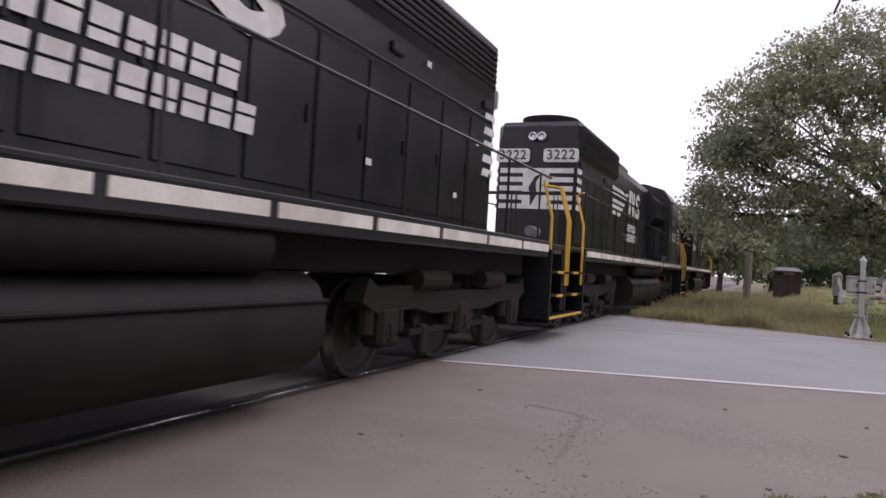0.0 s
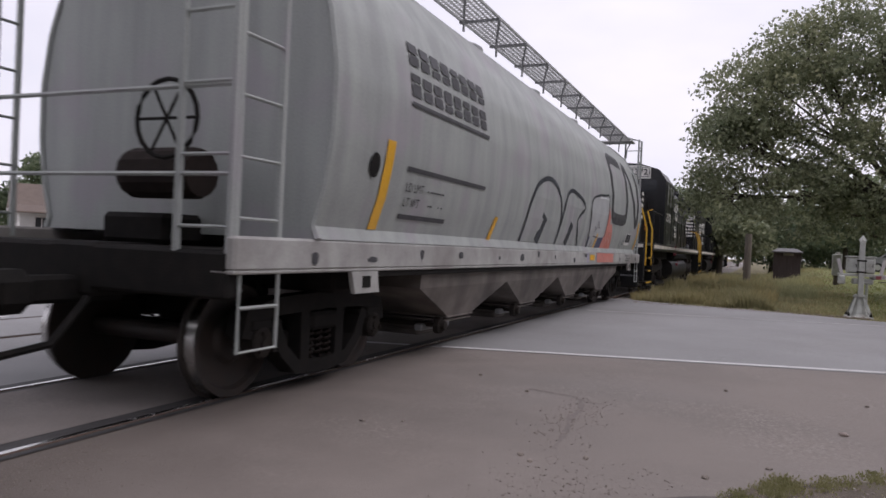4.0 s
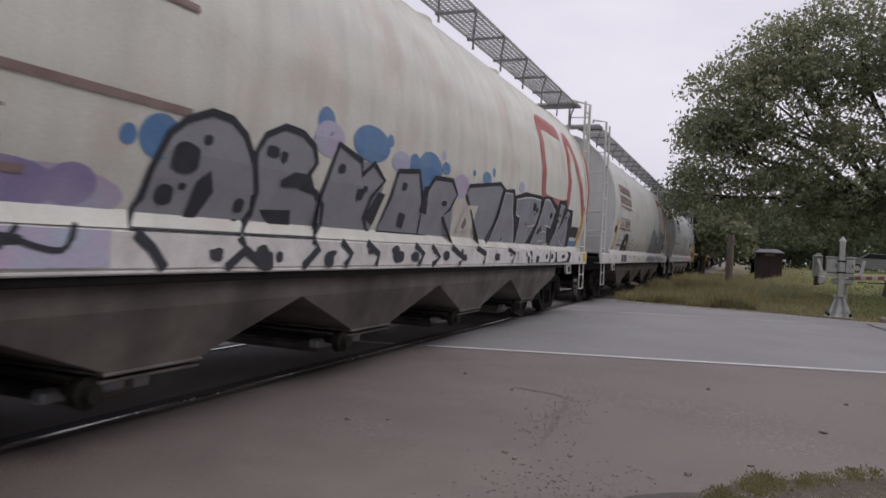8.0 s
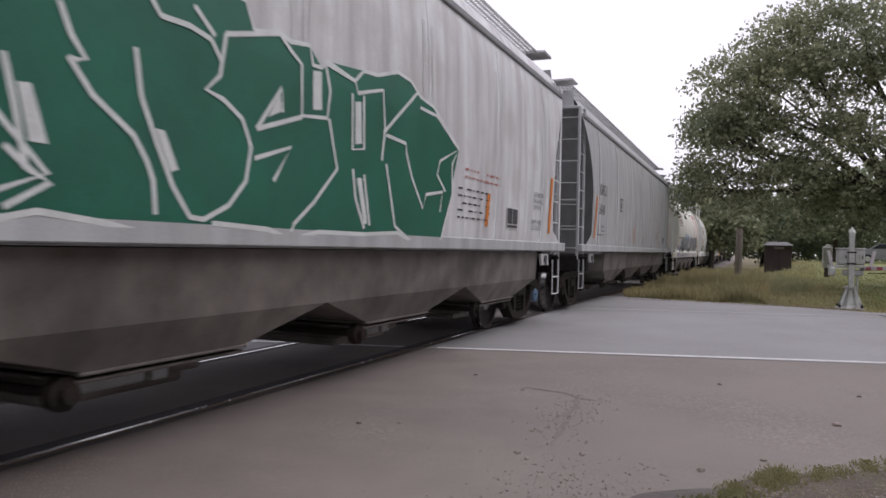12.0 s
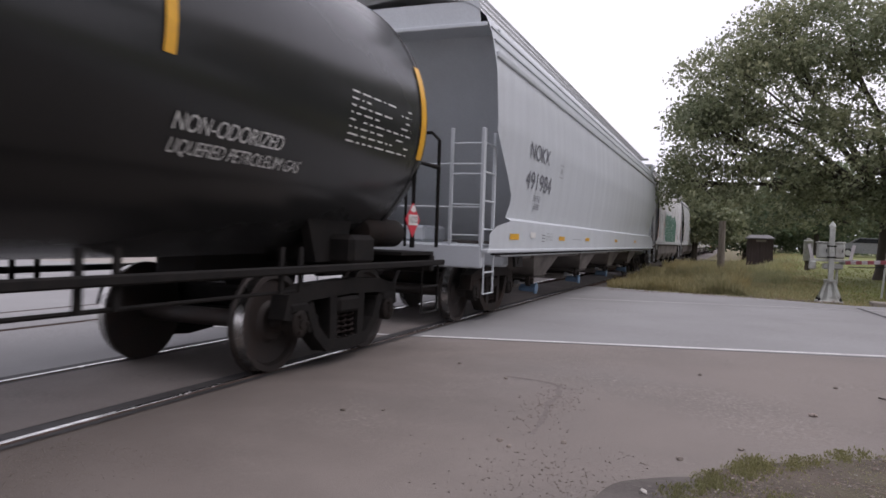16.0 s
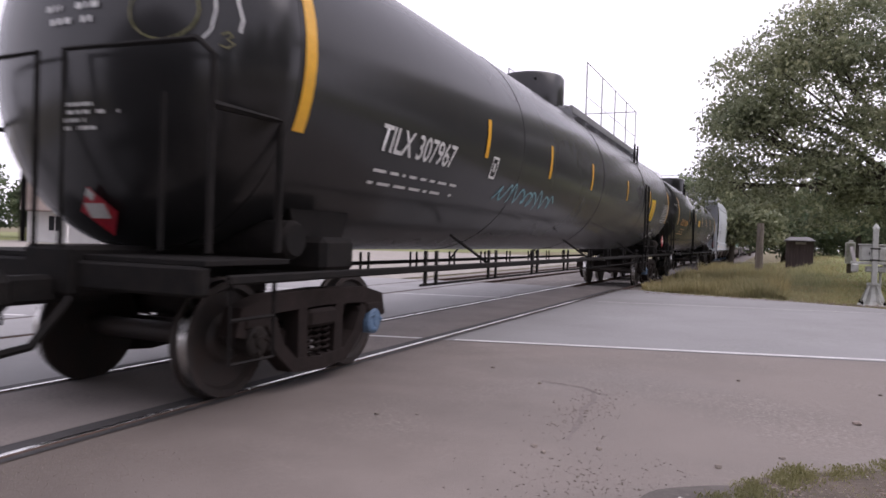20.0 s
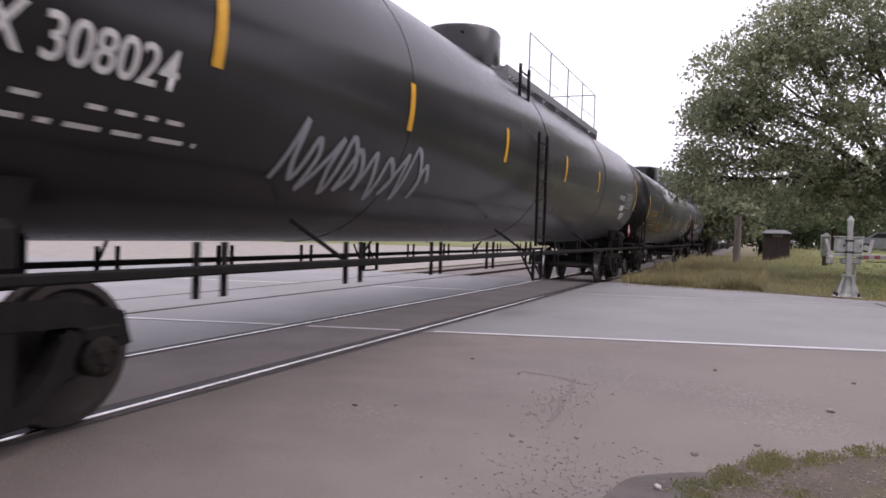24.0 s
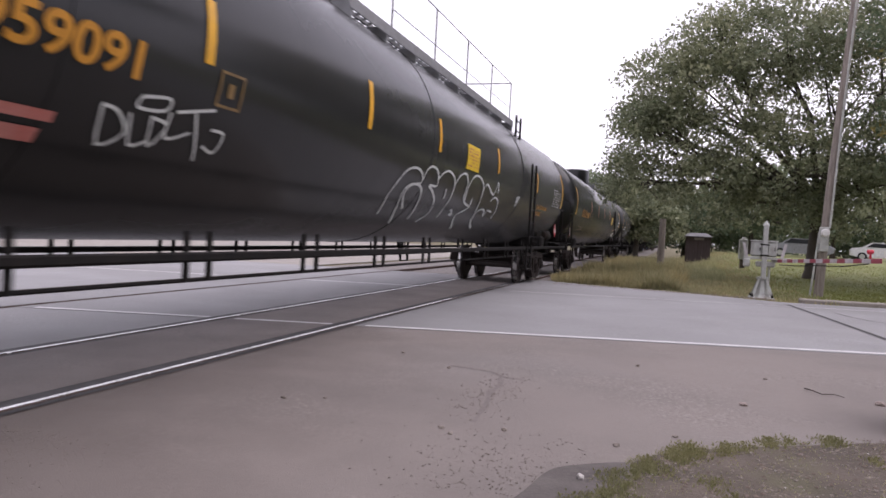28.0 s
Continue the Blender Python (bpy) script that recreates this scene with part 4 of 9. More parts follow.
def tank(name, front, rear, label, trucks=RUSTY, steps=(0.0,), inset=1.8, dome=-0.4, reach=4.0, worn=False, low=0.56, rear_inset=None, axis=2.62, guard=1.08, pipe=False, gloss=False):
    AXIS[0] = TZ = axis
    ins = {1: inset, -1: rear_inset or inset}
    # worn and gloss pick the shell with haze lifted into its base colour
    shell = TANKHAZED if worn or gloss else TANKBLACK
    h, mid = (front - rear) / 2, (front + rear) / 2
    car = thing(name, label, "tank car", group="freight cars of the train")
    MOVING.append((car, mid))
    hc = h - 0.78
    s = Shape()
    prof = [(-hc - 0.72 * math.cos(a), TR * math.sin(a)) for a in [math.pi / 2 * i / 9 for i in range(1, 10)]]
    prof = [(-hc - 0.72, 0.02)] + prof
    s.lathe((0, 0, TZ), "y", prof + [(-y, r) for y, r in reversed(prof)], 64)
    part("tank_shell", s, shell, car, smooth=True)
    for y in (-hc + 0.05, -hc / 2, 0, hc / 2, hc - 0.05):
        s = Shape().lathe((0, y, TZ), "y", [(-0.02, TR - 0.02), (-0.015, TR + 0.006), (0.015, TR + 0.006), (0.02, TR - 0.02)], 64)
        part("weld_seam", s, shell, car, smooth=True)
    for d in (1, -1):
        s = Shape()
        s.box((0, d * (h - 1.4), 0.98), (0.5, 2.9, 0.36), 0.03)
        part("end_sill", Shape().box((0, d * (h - 0.06), 0.96), (2.7, 0.12, 0.2), 0.02), UNDER, car)
        part("body_bolster", Shape().box((0, d * (h - ins[d]), 1.12), (2.5, 0.5, 0.3), 0.05), UNDER, car)
        part("end_deck", Shape().box((0, d * (h - 0.5), 1.08), (2.7, 0.9, 0.04), 0.005), UNDER, car)
        for x in (0.95, -0.95):
            web = Shape().sweep([[(x - 0.05, d * (h - 1.6), 1.0), (x + 0.05, d * (h - 1.6), 1.0), (x + 0.05, d * (h - 2.1), 1.0), (x - 0.05, d * (h - 2.1), 1.0)],
                     [(x - 0.05, d * (h - 1.4), 1.5), (x + 0.05, d * (h - 1.4), 1.5), (x + 0.05, d * (h - 2.3), 1.5), (x - 0.05, d * (h - 2.3), 1.5)]])
            part("saddle_web", web, UNDER, car)
        part("stub_sill", s, UNDER, car)
    # side rails below the shell: a bar, pairs of hangers, a thin lower pipe
    for d in (1, -1):
        zr = 0.98 if d > 0 else 0.84
        part("side_rail", Shape().box((d * 1.5, 0, zr), (0.045, 2 * h - 0.2, 0.065), 0.012), UNDER, car)
        if pipe:
            part("lower_pipe", Shape().tube([(d * 1.44, -h + 3.0, zr - 0.17), (d * 1.44, h - 3.0, zr - 0.17)], 0.015, 6), UNDER, car)
        n = int((2 * h - 6.4) / 1.66)
        for i in range(n + 1):
            k = -h + 3.2 + (2 * h - 6.4) * i / n
            for e in (-0.13, 0.13):
                part("rail_hanger", Shape().box((d * 1.46, k + e, zr), (0.022, 0.05, 0.36), 0.0), UNDER, car)
            if i % 3 == 1 and axis > 2.6:
                part("rail_strut", Shape().tube([(d * 1.45, k - 0.13, zr + 0.02), (d * 1.0, k - 0.3, 1.34)], 0.02, 6), UNDER, car)
        for y0 in steps:
            lad = Shape()
            for k in (-0.24, 0.24):
                lad.box((d * 1.53, y0 + k, 0.52 + low / 2), (0.04, 0.06, 1.06 - low), 0.005)
                lad.tube([(d * 1.53, y0 + k, low + 0.02), (d * 1.45, y0 + k - 0.5, 1.02)], 0.018, 6)
            for z in (low, 0.82):
                lad.box((d * 1.53, y0, z), (0.05, 0.48, 0.025), 0.005)
            part("side_step", lad, UNDER, car)
            ladder(car, d * 1.56, d * 1.56, y0 - 0.24, y0 + 0.24, 1.1, 2.9, UNDER, 6)
            ladder(car, d * (tank_side(3.6) + 0.08), d * (tank_side(3.6) + 0.08), y0 - 0.24, y0 + 0.24, 3.3, 4.0, UNDER, 3)
    # end platforms: rails, grab irons, steps
    for d in (1, -1):
        s = Shape()
        for x in (1.38, -1.38):
            s.tube([(x, d * (h - 0.05), 1.15), (x, d * (h - 0.05), 2.42), (x * 0.92, d * (h - 0.02), 2.52), (x * 0.1, d * (h + 0.05), 2.52), (x * 0.1, d * (h + 0.05), 1.15)], 0.022, 6)
            s.tube([(x, d * (h - 0.05), 2.1), (x, d * (h - 0.75), 2.1), (x, d * (h - 0.75), 1.15)], 0.03, 6)
            s.tube([(x * 0.7, d * (h - 0.05), 1.15), (x * 0.7, d * (h - 0.05), 2.2)], 0.018, 6)
        part("end_handrail", s, UNDER, car)
        for x in (1.46, -1.46):
            stirrup(car, x, d * (h - 0.4), 0.42, 1.0, 0.45, UNDER)
        coupler(car, d * (h + 0.35), d)
        freight_truck(car, d * (h - ins[d]), trucks, blue=-d if worn else 0)
    b = Shape()
    b.lathe((0, -h + 0.95, 1.26), "x", [(-0.4, 0.13), (-0.36, 0.16), (0.36, 0.16), (0.4, 0.13)], 18)
    part("air_reservoir", b, UNDER, car, smooth=True, at=pose(0.75, 0.35, -0.02))
    part("brake_reservoir", Shape().lathe((0.95, h - 0.75, 1.3), "y", [(-0.45, 0.05), (-0.43, 0.13), (-0.38, 0.16), (0.38, 0.16), (0.43, 0.13), (0.45, 0.05)], 18), TRUCK, car, smooth=True)
    # dome housing and top platform
    s = Shape()
    s.lathe((0, dome, TZ + TR - 0.08), "z", [(0, 0.68), (0.58, 0.68), (0.64, 0.64), (0.68, 0.5), (0.69, 0.05)], 30)
    s.lathe((0, dome - 0.6, TZ + TR + 0.42), "x", [(-0.3, 0.04), (0.3, 0.04)], 8)
    part("dome_housing", s, shell, car, smooth=True)
    # a walkway of plank and grating on brackets along each side of the dome, with a guard rail round it
    y0, y1 = dome - 0.4, dome + 0.6 + reach
    deck = TZ + TR - 0.19
    n = max(2, round((y1 - y0) / 1.15))
    for x in (0.78, -0.78):
        s = Shape()
        for k in (-0.18, -0.06, 0.06, 0.18):
            s.box((x + k, (y0 + y1) / 2, deck + 0.06), (0.03, y1 - y0, 0.045), 0.0)
        for k in range(int((y1 - y0) / 0.2)):
            s.box((x, y0 + 0.1 + k * 0.2, deck + 0.065), (0.4, 0.025, 0.03), 0.0)
        part("top_platform", s, GALVDULL, car)
        part("toe_board", Shape().box((x * 1.26, (y0 + y1) / 2, deck + 0.0), (0.02, y1 - y0, 0.13), 0.0), GALVDULL, car)
        for i in range(n + 1):
            y = y0 + 0.06 + (y1 - y0 - 0.12) * i / n
            part("platform_bracket", Shape().box((x * 1.1, y, deck - 0.1), (0.26, 0.03, 0.26), 0.0), GALVDULL, car)
    if not guard:
        return car, h
    top = TZ + TR + guard
    # guard rails in a lighter grey: the sky's glare is put into their colour
    for x in (0.9, -0.9):
        for k in range(5):
            y = y0 + 1.5 + (y1 - y0 - 1.5) * k / 4
            part("railing_post", Shape().tube([(x, y, deck), (x, y, top)], 0.014, 6), GALVDULL, car)
        part("top_railing", Shape().tube([(x, y0 + 1.5, top), (x, y1, top)], 0.009, 6), GALVDULL, car)
        part("mid_railing", Shape().tube([(x, y0 + 1.5, deck + guard / 2), (x, y1, deck + guard / 2)], 0.007, 6), GALVDULL, car)
    part("cross_railing", Shape().tube([(0.9, y1, top), (-0.9, y1, top)], 0.014, 6), GALVDULL, car)
    return car, h


# ---- diesel locomotives ----
def loco(name, mid, facing, label, number):
    """A six-axle road locomotive; facing -1: its cab is at the rear end of the train's run."""
    car = thing(name, label, "locomotive", group="locomotives of the train")
    MOVING.append((car, mid))
    F = facing
    L = 9.75
    s = Shape()
    s.box((0, 0, 1.55), (3.0, 2 * L - 0.2, 0.26), 0.02)
    part("centre_frame", Shape().box((0, 0, 1.28), (2.3, 2 * L - 0.6, 0.34), 0.03), UNDER, car)
    for d in (1, -1):
        part("end_platform", Shape().box((0, d * (L + 0.72), 1.62), (2.9, 1.5, 0.08), 0.01), BLACK, car)
        part("end_plate", Shape().box((0, d * (L + 1.42), 1.05), (2.9, 0.1, 1.15), 0.03), BLACK, car)
        part("end_stripe", Shape().box((0, d * (L + 1.478), 1.56), (2.8, 0.012, 0.11), 0.0), SILLWHITE, car, "grimy white end stripe")
        part("pilot", Shape().box((0, d * (L + 1.5), 0.45), (2.6, 0.14, 0.4), 0.05), BLACK, car)
        for x in (1.25, -1.25):
            part("step_well", Shape().box((x, d * (L + 0.08), 0.98), (0.55, 0.06, 1.15), 0.01), BLACK, car)
    part("underframe", s, BLACK, car)
    for d in (1, -1):
        part("sill_stripe", Shape().box((d * 1.505, F * 7.1, 1.565), (0.03, 4.9, 0.12), 0.004), SILLWHITE, car, "grimy white reflective sill stripe")
        k = 4.5
        while k > -L + 0.3:
            w = min(1.45 if k < 3.5 else 0.55, k + L - 0.1)
            part("sill_stripe", Shape().box((d * 1.505, F * (k - w / 2), 1.565), (0.03, w - 0.1, 0.115), 0.004), SILLWHITE, car, "grimy white reflective sill stripe")
            k -= w
        part("deck_edge", Shape().box((d * 1.5, 0, 1.655), (0.05, 2 * L - 0.3, 0.045), 0.01), BLACK, car)
    # long hood, radiator end, inertial hatch, cab, short hood
    hood = Shape()
    ring = [(0.88, 1.68), (0.9, 1.75), (0.9, 4.02), (0.85, 4.22), (0.6, 4.36), (0, 4.4), (-0.6, 4.36), (-0.85, 4.22), (-0.9, 4.02), (-0.9, 1.75), (-0.88, 1.68)]
    ys = sorted((F * -8.35, F * 4.3))
    hood.sweep([[(x, y, z) for x, z in ring] for y in ys])
    hood.box((0, F * -6.0, 4.1), (1.98, 4.5, 0.84), 0.12)
    hood.box((0, F * -2.0, 4.42), (1.3, 3.5, 0.3), 0.08)
    part("long_hood", hood, BLACK, car)
    door = Shape().box((0, 0, 2.55), (0.03, 0.86, 1.45), 0.01).box((0.025, 0.36, 2.5), (0.03, 0.04, 0.16), 0.005).mesh("hood_door", BLACK)
    for d in (1, -1):
        for k in range(12):
            part("hood_door", door, BLACK, car, at=pose(d * 0.905, F * (-7.85 + k * 0.93), 0, 0, 0, 0 if d > 0 else 180))
        part("grab_rail", Shape().tube([(d * 0.96, F * -8.1, 3.32), (d * 0.96, F * 2.2, 3.32)], 0.02, 6), BLACK, car)
    for d in (1, -1):
        for k in range(7):
            part("radiator_louvre", Shape().box((d * 0.995, F * -6.0, 3.82 + k * 0.08), (0.03, 4.2, 0.03), 0.0), UNDER, car)
        for y in (-8.0, -5.2, -2.4, 0.4):
            part("hood_vent", Shape().box((d * 0.92, F * y, 3.55), (0.05, 0.3, 0.12), 0.02), BLACK, car)
    bl = Shape()
    bl.sweep([[(x, F * 4.25, z) for x, z in ((1.0, 2.9), (1.36, 3.2), (1.36, 3.75), (1.0, 4.05), (0.6, 4.1), (-0.6, 4.1), (-1.0, 4.05), (-1.36, 3.75), (-1.36, 3.2), (-1.0, 2.9))],
              [(x, F * 2.2, z) for x, z in ((1.0, 2.9), (1.3, 3.2), (1.3, 3.75), (1.0, 4.05), (0.6, 4.1), (-0.6, 4.1), (-1.0, 4.05), (-1.3, 3.75), (-1.3, 3.2), (-1.0, 2.9))]])
    bl.box((0, F * 3.6, 2.3), (2.5, 1.2, 1.2), 0.05)
    part("blower_duct", bl, BLACK, car)
    for y in (-7.4, -6.0, -4.6):
        part("radiator_fan", Shape().lathe((0, F * y, 4.5), "z", [(0, 0.66), (0.2, 0.66), (0.21, 0.6), (0.14, 0.55), (0.14, 0.05)], 22), UNDER, car)
    part("exhaust_stack", Shape().box((0, F * 0.4, 4.48), (0.7, 0.9, 0.4), 0.05), UNDER, car)
    cab = Shape()
    cring = [(1.52, 1.66), (1.52, 3.98), (1.25, 4.38), (0.6, 4.58), (0, 4.62), (-0.6, 4.58), (-1.25, 4.38), (-1.52, 3.98), (-1.52, 1.66)]
    ys = sorted((F * 4.2, F * 7.1))
    cab.sweep([[(x, y, z) for x, z in cring] for y in ys])
    part("cab", cab, BLACK, car)
    # ledges, seams and the battery box along the cab and the walkway
    for d in (1, -1):
        for u0, u1, z in ((4.3, 6.75, 2.3), (6.88, 7.08, 2.19), (4.95, 6.7, 1.7)):
            part("cab_ledge", Shape().box((d * 1.528, F * (u0 + u1) / 2, z), (0.03, u1 - u0, 0.022), 0.006), BLACK, car)
        for u in (4.95, 6.78):
            part("cab_seam", Shape().box((d * 1.524, F * u, 2.75), (0.016, 0.03, 2.0), 0.004), BLACK, car)
        bx = Shape().box((d * 1.3, F * 3.5, 1.76), (0.34, 1.55, 0.2), 0.02)
        part("battery_box", bx, BLACK, car)
        part("box_edge", Shape().box((d * 1.48, F * 3.5, 1.865), (0.012, 1.55, 0.016), 0.0), GALVDULL, car)
        part("grab_iron", Shape().tube([(d * 1.53, F * 4.45, 2.0), (d * 1.58, F * 4.45, 2.02), (d * 1.58, F * 4.45, 3.0), (d * 1.53, F * 4.45, 3.02)], 0.014, 6), BLACK, car)
    for d in (1, -1):
        for y in (5.05, 5.95):
            part("cab_window", Shape().plate(rounded(0.7, 0.72, 0.06, 3, F * y, 3.5), "x", d * 1.515, d * 0.02), GLASS, car)
            part("window_frame", Shape().box((d * 1.525, F * (y + 0.4), 3.5), (0.03, 0.05, 0.8), 0.005), ALUM, car)
    for x in (0.75, -0.75):
        part("cab_window", Shape().plate(rounded(0.9, 0.42, 0.08, 3, x, 3.78), "y", F * 7.09, F * 0.03), GLASS, car)
    nose = Shape()
    ring = [(0.9, 1.68), (0.92, 3.2), (0.86, 3.4), (0.6, 3.47), (-0.6, 3.47), (-0.86, 3.4), (-0.92, 3.2), (-0.9, 1.68)]
    nose.sweep([[(x, F * 7.0, z) for x, z in ring], [(x, F * 8.6, z) for x, z in ring], [(x * 0.92, F * 8.72, z * 0.985 + 0.03) for x, z in ring]])
    part("short_hood", nose, BLACK, car)
    # horse-and-stripe nose panel as plain shapes
    for side, y0, zc in ((F, F * 8.74, 2.94), (-F, -F * 8.36, 2.95)):
        st = Shape()
        for k in range(5):
            z = zc - 0.42 + k * 0.2
            for x0, x1 in ((-0.84, -0.3), (0.3, 0.84)):
                st.plate([(x0, z), (x1, z), (x1, z + 0.11), (x0, z + 0.11)], "y", y0, side * 0.012)
        st.plate([(-0.3, zc - 0.42), (0.28, zc - 0.42), (0.3, zc + 0.49), (-0.3, zc + 0.49)], "y", y0, side * 0.01)
        part("nose_stripe", st, WHITE, car, "white stripe panel")
        mark = Shape().plate([(-0.1, zc - 0.36), (0.04, zc - 0.1), (0.0, zc + 0.16), (0.12, zc + 0.36), (-0.02, zc + 0.3), (-0.16, zc + 0.06), (-0.12, zc - 0.1)], "y", y0 + side * 0.012, side * 0.006)
        part("nose_emblem", mark, BLACK, car, "black emblem")
        for d in (1, -1):
            st = Shape()
            for k in range(5):
                z = zc - 0.42 + k * 0.2
                st.plate([(y0 - side * 0.02, z), (y0 - side * 0.45, z), (y0 - side * 0.4, z + 0.11), (y0 - side * 0.02, z + 0.11)], "x", d * 0.925, d * 0.006)
            part("side_stripe", st, WHITE, car)
    # number boards and headlights at both ends
    for side, y0, z in ((F, F * 7.12, 4.27), (-F, -F * 8.37, 3.72)):
        bd = Shape()
        if side == F:
            bd.plate([(-0.97, z - 0.23), (0.97, z - 0.23), (0.97, z + 0.17), (0.6, z + 0.25), (-0.6, z + 0.25), (-0.97, z + 0.17)], "y", y0, side * 0.04)
        else:
            for x in (0.55, -0.55):
                bd.plate(rounded(0.78, 0.3, 0.06, 3, x, z), "y", y0, side * 0.05)
        board = part("number_board", bd, WHITE, car, "white number board with black numerals")
        if side == F:
            for x in (0.56, -0.56):
                rim = rounded(0.74, 0.32, 0.08, 3, x, z)
                part("board_rim", Shape().tube([(a, y0 + side * 0.042, b) for a, b in rim + rim[:1]], 0.012, 6), INK, board)
        for x in (0.55, -0.55):
            for k, c in enumerate(number):
                cu = bpy.data.curves.new("numeral", "FONT")
                cu.body, cu.size, cu.align_x, cu.align_y, cu.offset = c, 0.3, "CENTER", "CENTER", 0.006
                tmp = bpy.data.objects.new("numeral", cu)
                scene.collection.objects.link(tmp)
                me = bpy.data.meshes.new_from_object(tmp.evaluated_get(bpy.context.evaluated_depsgraph_get()))
                bpy.data.objects.remove(tmp)
                me.materials.append(INK)
                part("numeral", me, INK, board, at=pose(x - side * (k - 1.5) * 0.165, y0 + side * 0.058, z, 90, 0, 180 if side > 0 else 0))
        for k in (0.1, -0.1):
            x, zz = (0.0, z + k) if side == F else (k, z + 0.42)
            part("headlight", Shape().lathe((x, y0, zz), "y", [(0, 0.1), (side * 0.08, 0.1), (side * 0.085, 0.08), (side * 0.05, 0.03)], 16), LAMPGLASS, car, smooth=True)
        for x in (0.8, -0.8):
            part("ditch_light", Shape().lathe((x, side * (L + 1.4), 1.9), "y", [(0, 0.1), (side * 0.1, 0.1), (side * 0.1, 0.03)], 14), LAMPGLASS, car)
    # walkway rails: black along the hood, yellow at the steps
    rail = Shape()
    for d in (1, -1):
        k = -L + 0.3
        while k < L:
            rail.tube([(d * 1.45, k, 1.68), (d * 1.45, k, 2.72)], 0.017, 6)
            k += 1.55
        rail.tube([(d * 1.45, F * -L, 2.72), (d * 1.45, F * 4.1, 2.72)], 0.019, 6)
        rail.tube([(d * 1.45, F * 7.2, 2.72), (d * 1.45, F * L, 2.72)], 0.019, 6)
    part("handrail", rail, BLACK, car)
    for e in (1, -1):
        for d in (1, -1):
            for y0 in (L + 0.12, L + 1.38):
                yr = Shape().tube([(d * 0.95 if y0 > L + 1 else d * 1.45, e * y0, 2.75), (d * 1.3, e * y0, 2.7), (d * 1.47, e * y0, 2.1), (d * 1.47, e * y0, 0.95)], 0.026, 7)
                part("step_handrail", yr, YELLOW, car, "yellow step handrail")
            for z in (0.42, 0.78, 1.18):
                tr = Shape().box((d * 1.3, e * (L + 0.75), z), (0.4, 1.25, 0.04), 0.008)
                stp = part("step", tr, UNDER, car)
                ed = Shape().box((d * 1.51, e * (L + 0.75), z), (0.02, 1.2 if z < 0.5 else 0.4, 0.045), 0.004)
                part("step_edge", ed, YELLOW, stp, "yellow step edge")
        er = Shape()
        er.tube([(-1.2, e * (L + 1.44), 1.62), (-1.2, e * (L + 1.44), 2.6), (1.2, e * (L + 1.44), 2.6), (1.2, e * (L + 1.44), 1.62)], 0.02, 6)
        for x in (-0.4, 0.4):
            er.tube([(x, e * (L + 1.44), 1.62), (x, e * (L + 1.44), 2.6)], 0.016, 6)
        part("end_rail", er, BLACK, car)
        coupler(car, e * (L + 1.85), e)
    # fuel tank and trucks
    ft = Shape().plate([(-1.45, 0.62), (-1.38, 0.44), (-1.22, 0.32), (-1.0, 0.26), (1.0, 0.26), (1.22, 0.32), (1.38, 0.44), (1.45, 0.62), (1.44, 0.85), (1.36, 1.02), (1.2, 1.12), (-1.2, 1.12), (-1.36, 1.02), (-1.44, 0.85)], "y", -3.15, 6.4)
    part("fuel_tank", ft, TANKGRIME, car, smooth=True)
    for d in (1, -1):
        part("tank_seam", Shape().box((d * 1.44, 0.05, 0.9), (0.04, 6.42, 0.03), 0.008), TANKGRIME, car)
    for d in (1, -1):
        ar = Shape().lathe((d * 1.28, 0, 1.3), "y", [(-2.6, 0.1), (-2.5, 0.19), (2.5, 0.19), (2.6, 0.1)], 16)
        part("air_reservoir", ar, UNDER, car, smooth=True)
    for y, z in ((F * 2.6, 1.35), (F * 1.6, 0.92)):
        fl = part("fuel_filler", Shape().lathe((1.46, y, z), "x", [(-0.05, 0.055), (0.05, 0.055), (0.06, 0.02)], 8), REDTAPE, car, "red fuel filler cap")
        part("filler_bracket", Shape().box((1.49, y + 0.16, z + 0.1), (0.02, 0.05, 0.2), 0.005), REDTAPE, fl)
    part("emergency_cutoff", Shape().box((1.53, F * 3.0, 1.62), (0.02, 0.12, 0.17), 0.006), REDTAPE, car, "small red cut-off sign")
    for d in (1, -1):
        s = Shape()
        for x in (1.08, -1.08):
            beam(s, [(-2.55, 0.95), (-2.3, 0.84), (-1.4, 0.86), (-0.9, 0.78), (0.9, 0.78), (1.4, 0.86), (2.3, 0.84), (2.55, 0.95)], x, 0.2, 0.26)
            for y in (-2.04, 0.0, 2.04):
                s.box((x, y, 0.56), (0.26, 0.42, 0.42), 0.05)
                for q in (-0.33, 0.33):
                    s.tube([(x, y + q, 0.5), (x, y + q, 0.84)], 0.09, 10)
            beam(s, [(-1.4, 0.45), (1.4, 0.45)], x, 0.06, 0.07)
            for y in (-1.0, 1.0):
                s.tube([(x + 0.1, y - 0.5, 1.05), (x + 0.1, y + 0.3, 1.05)], 0.12, 12)
                s.box((x, y, 0.35), (0.1, 0.2, 0.35), 0.03)
        s.box((0, 0, 0.85), (1.9, 1.0, 0.35), 0.05)
        t = part("truck", s, TRUCK, car, at=pose(0, d * 6.9, 0))
        for y in (-2.04, 0.0, 2.04):
            w = part("wheelset", WHEEL40, WHEEL, t, at=pose(0, y, 0.508))
            TURNING.append((w, y, 0.508, car, d * 6.9))
            c = part("bearing_cap", CAPS[False], TRUCK, t, at=pose(0.1, y, 0.508))
    return car


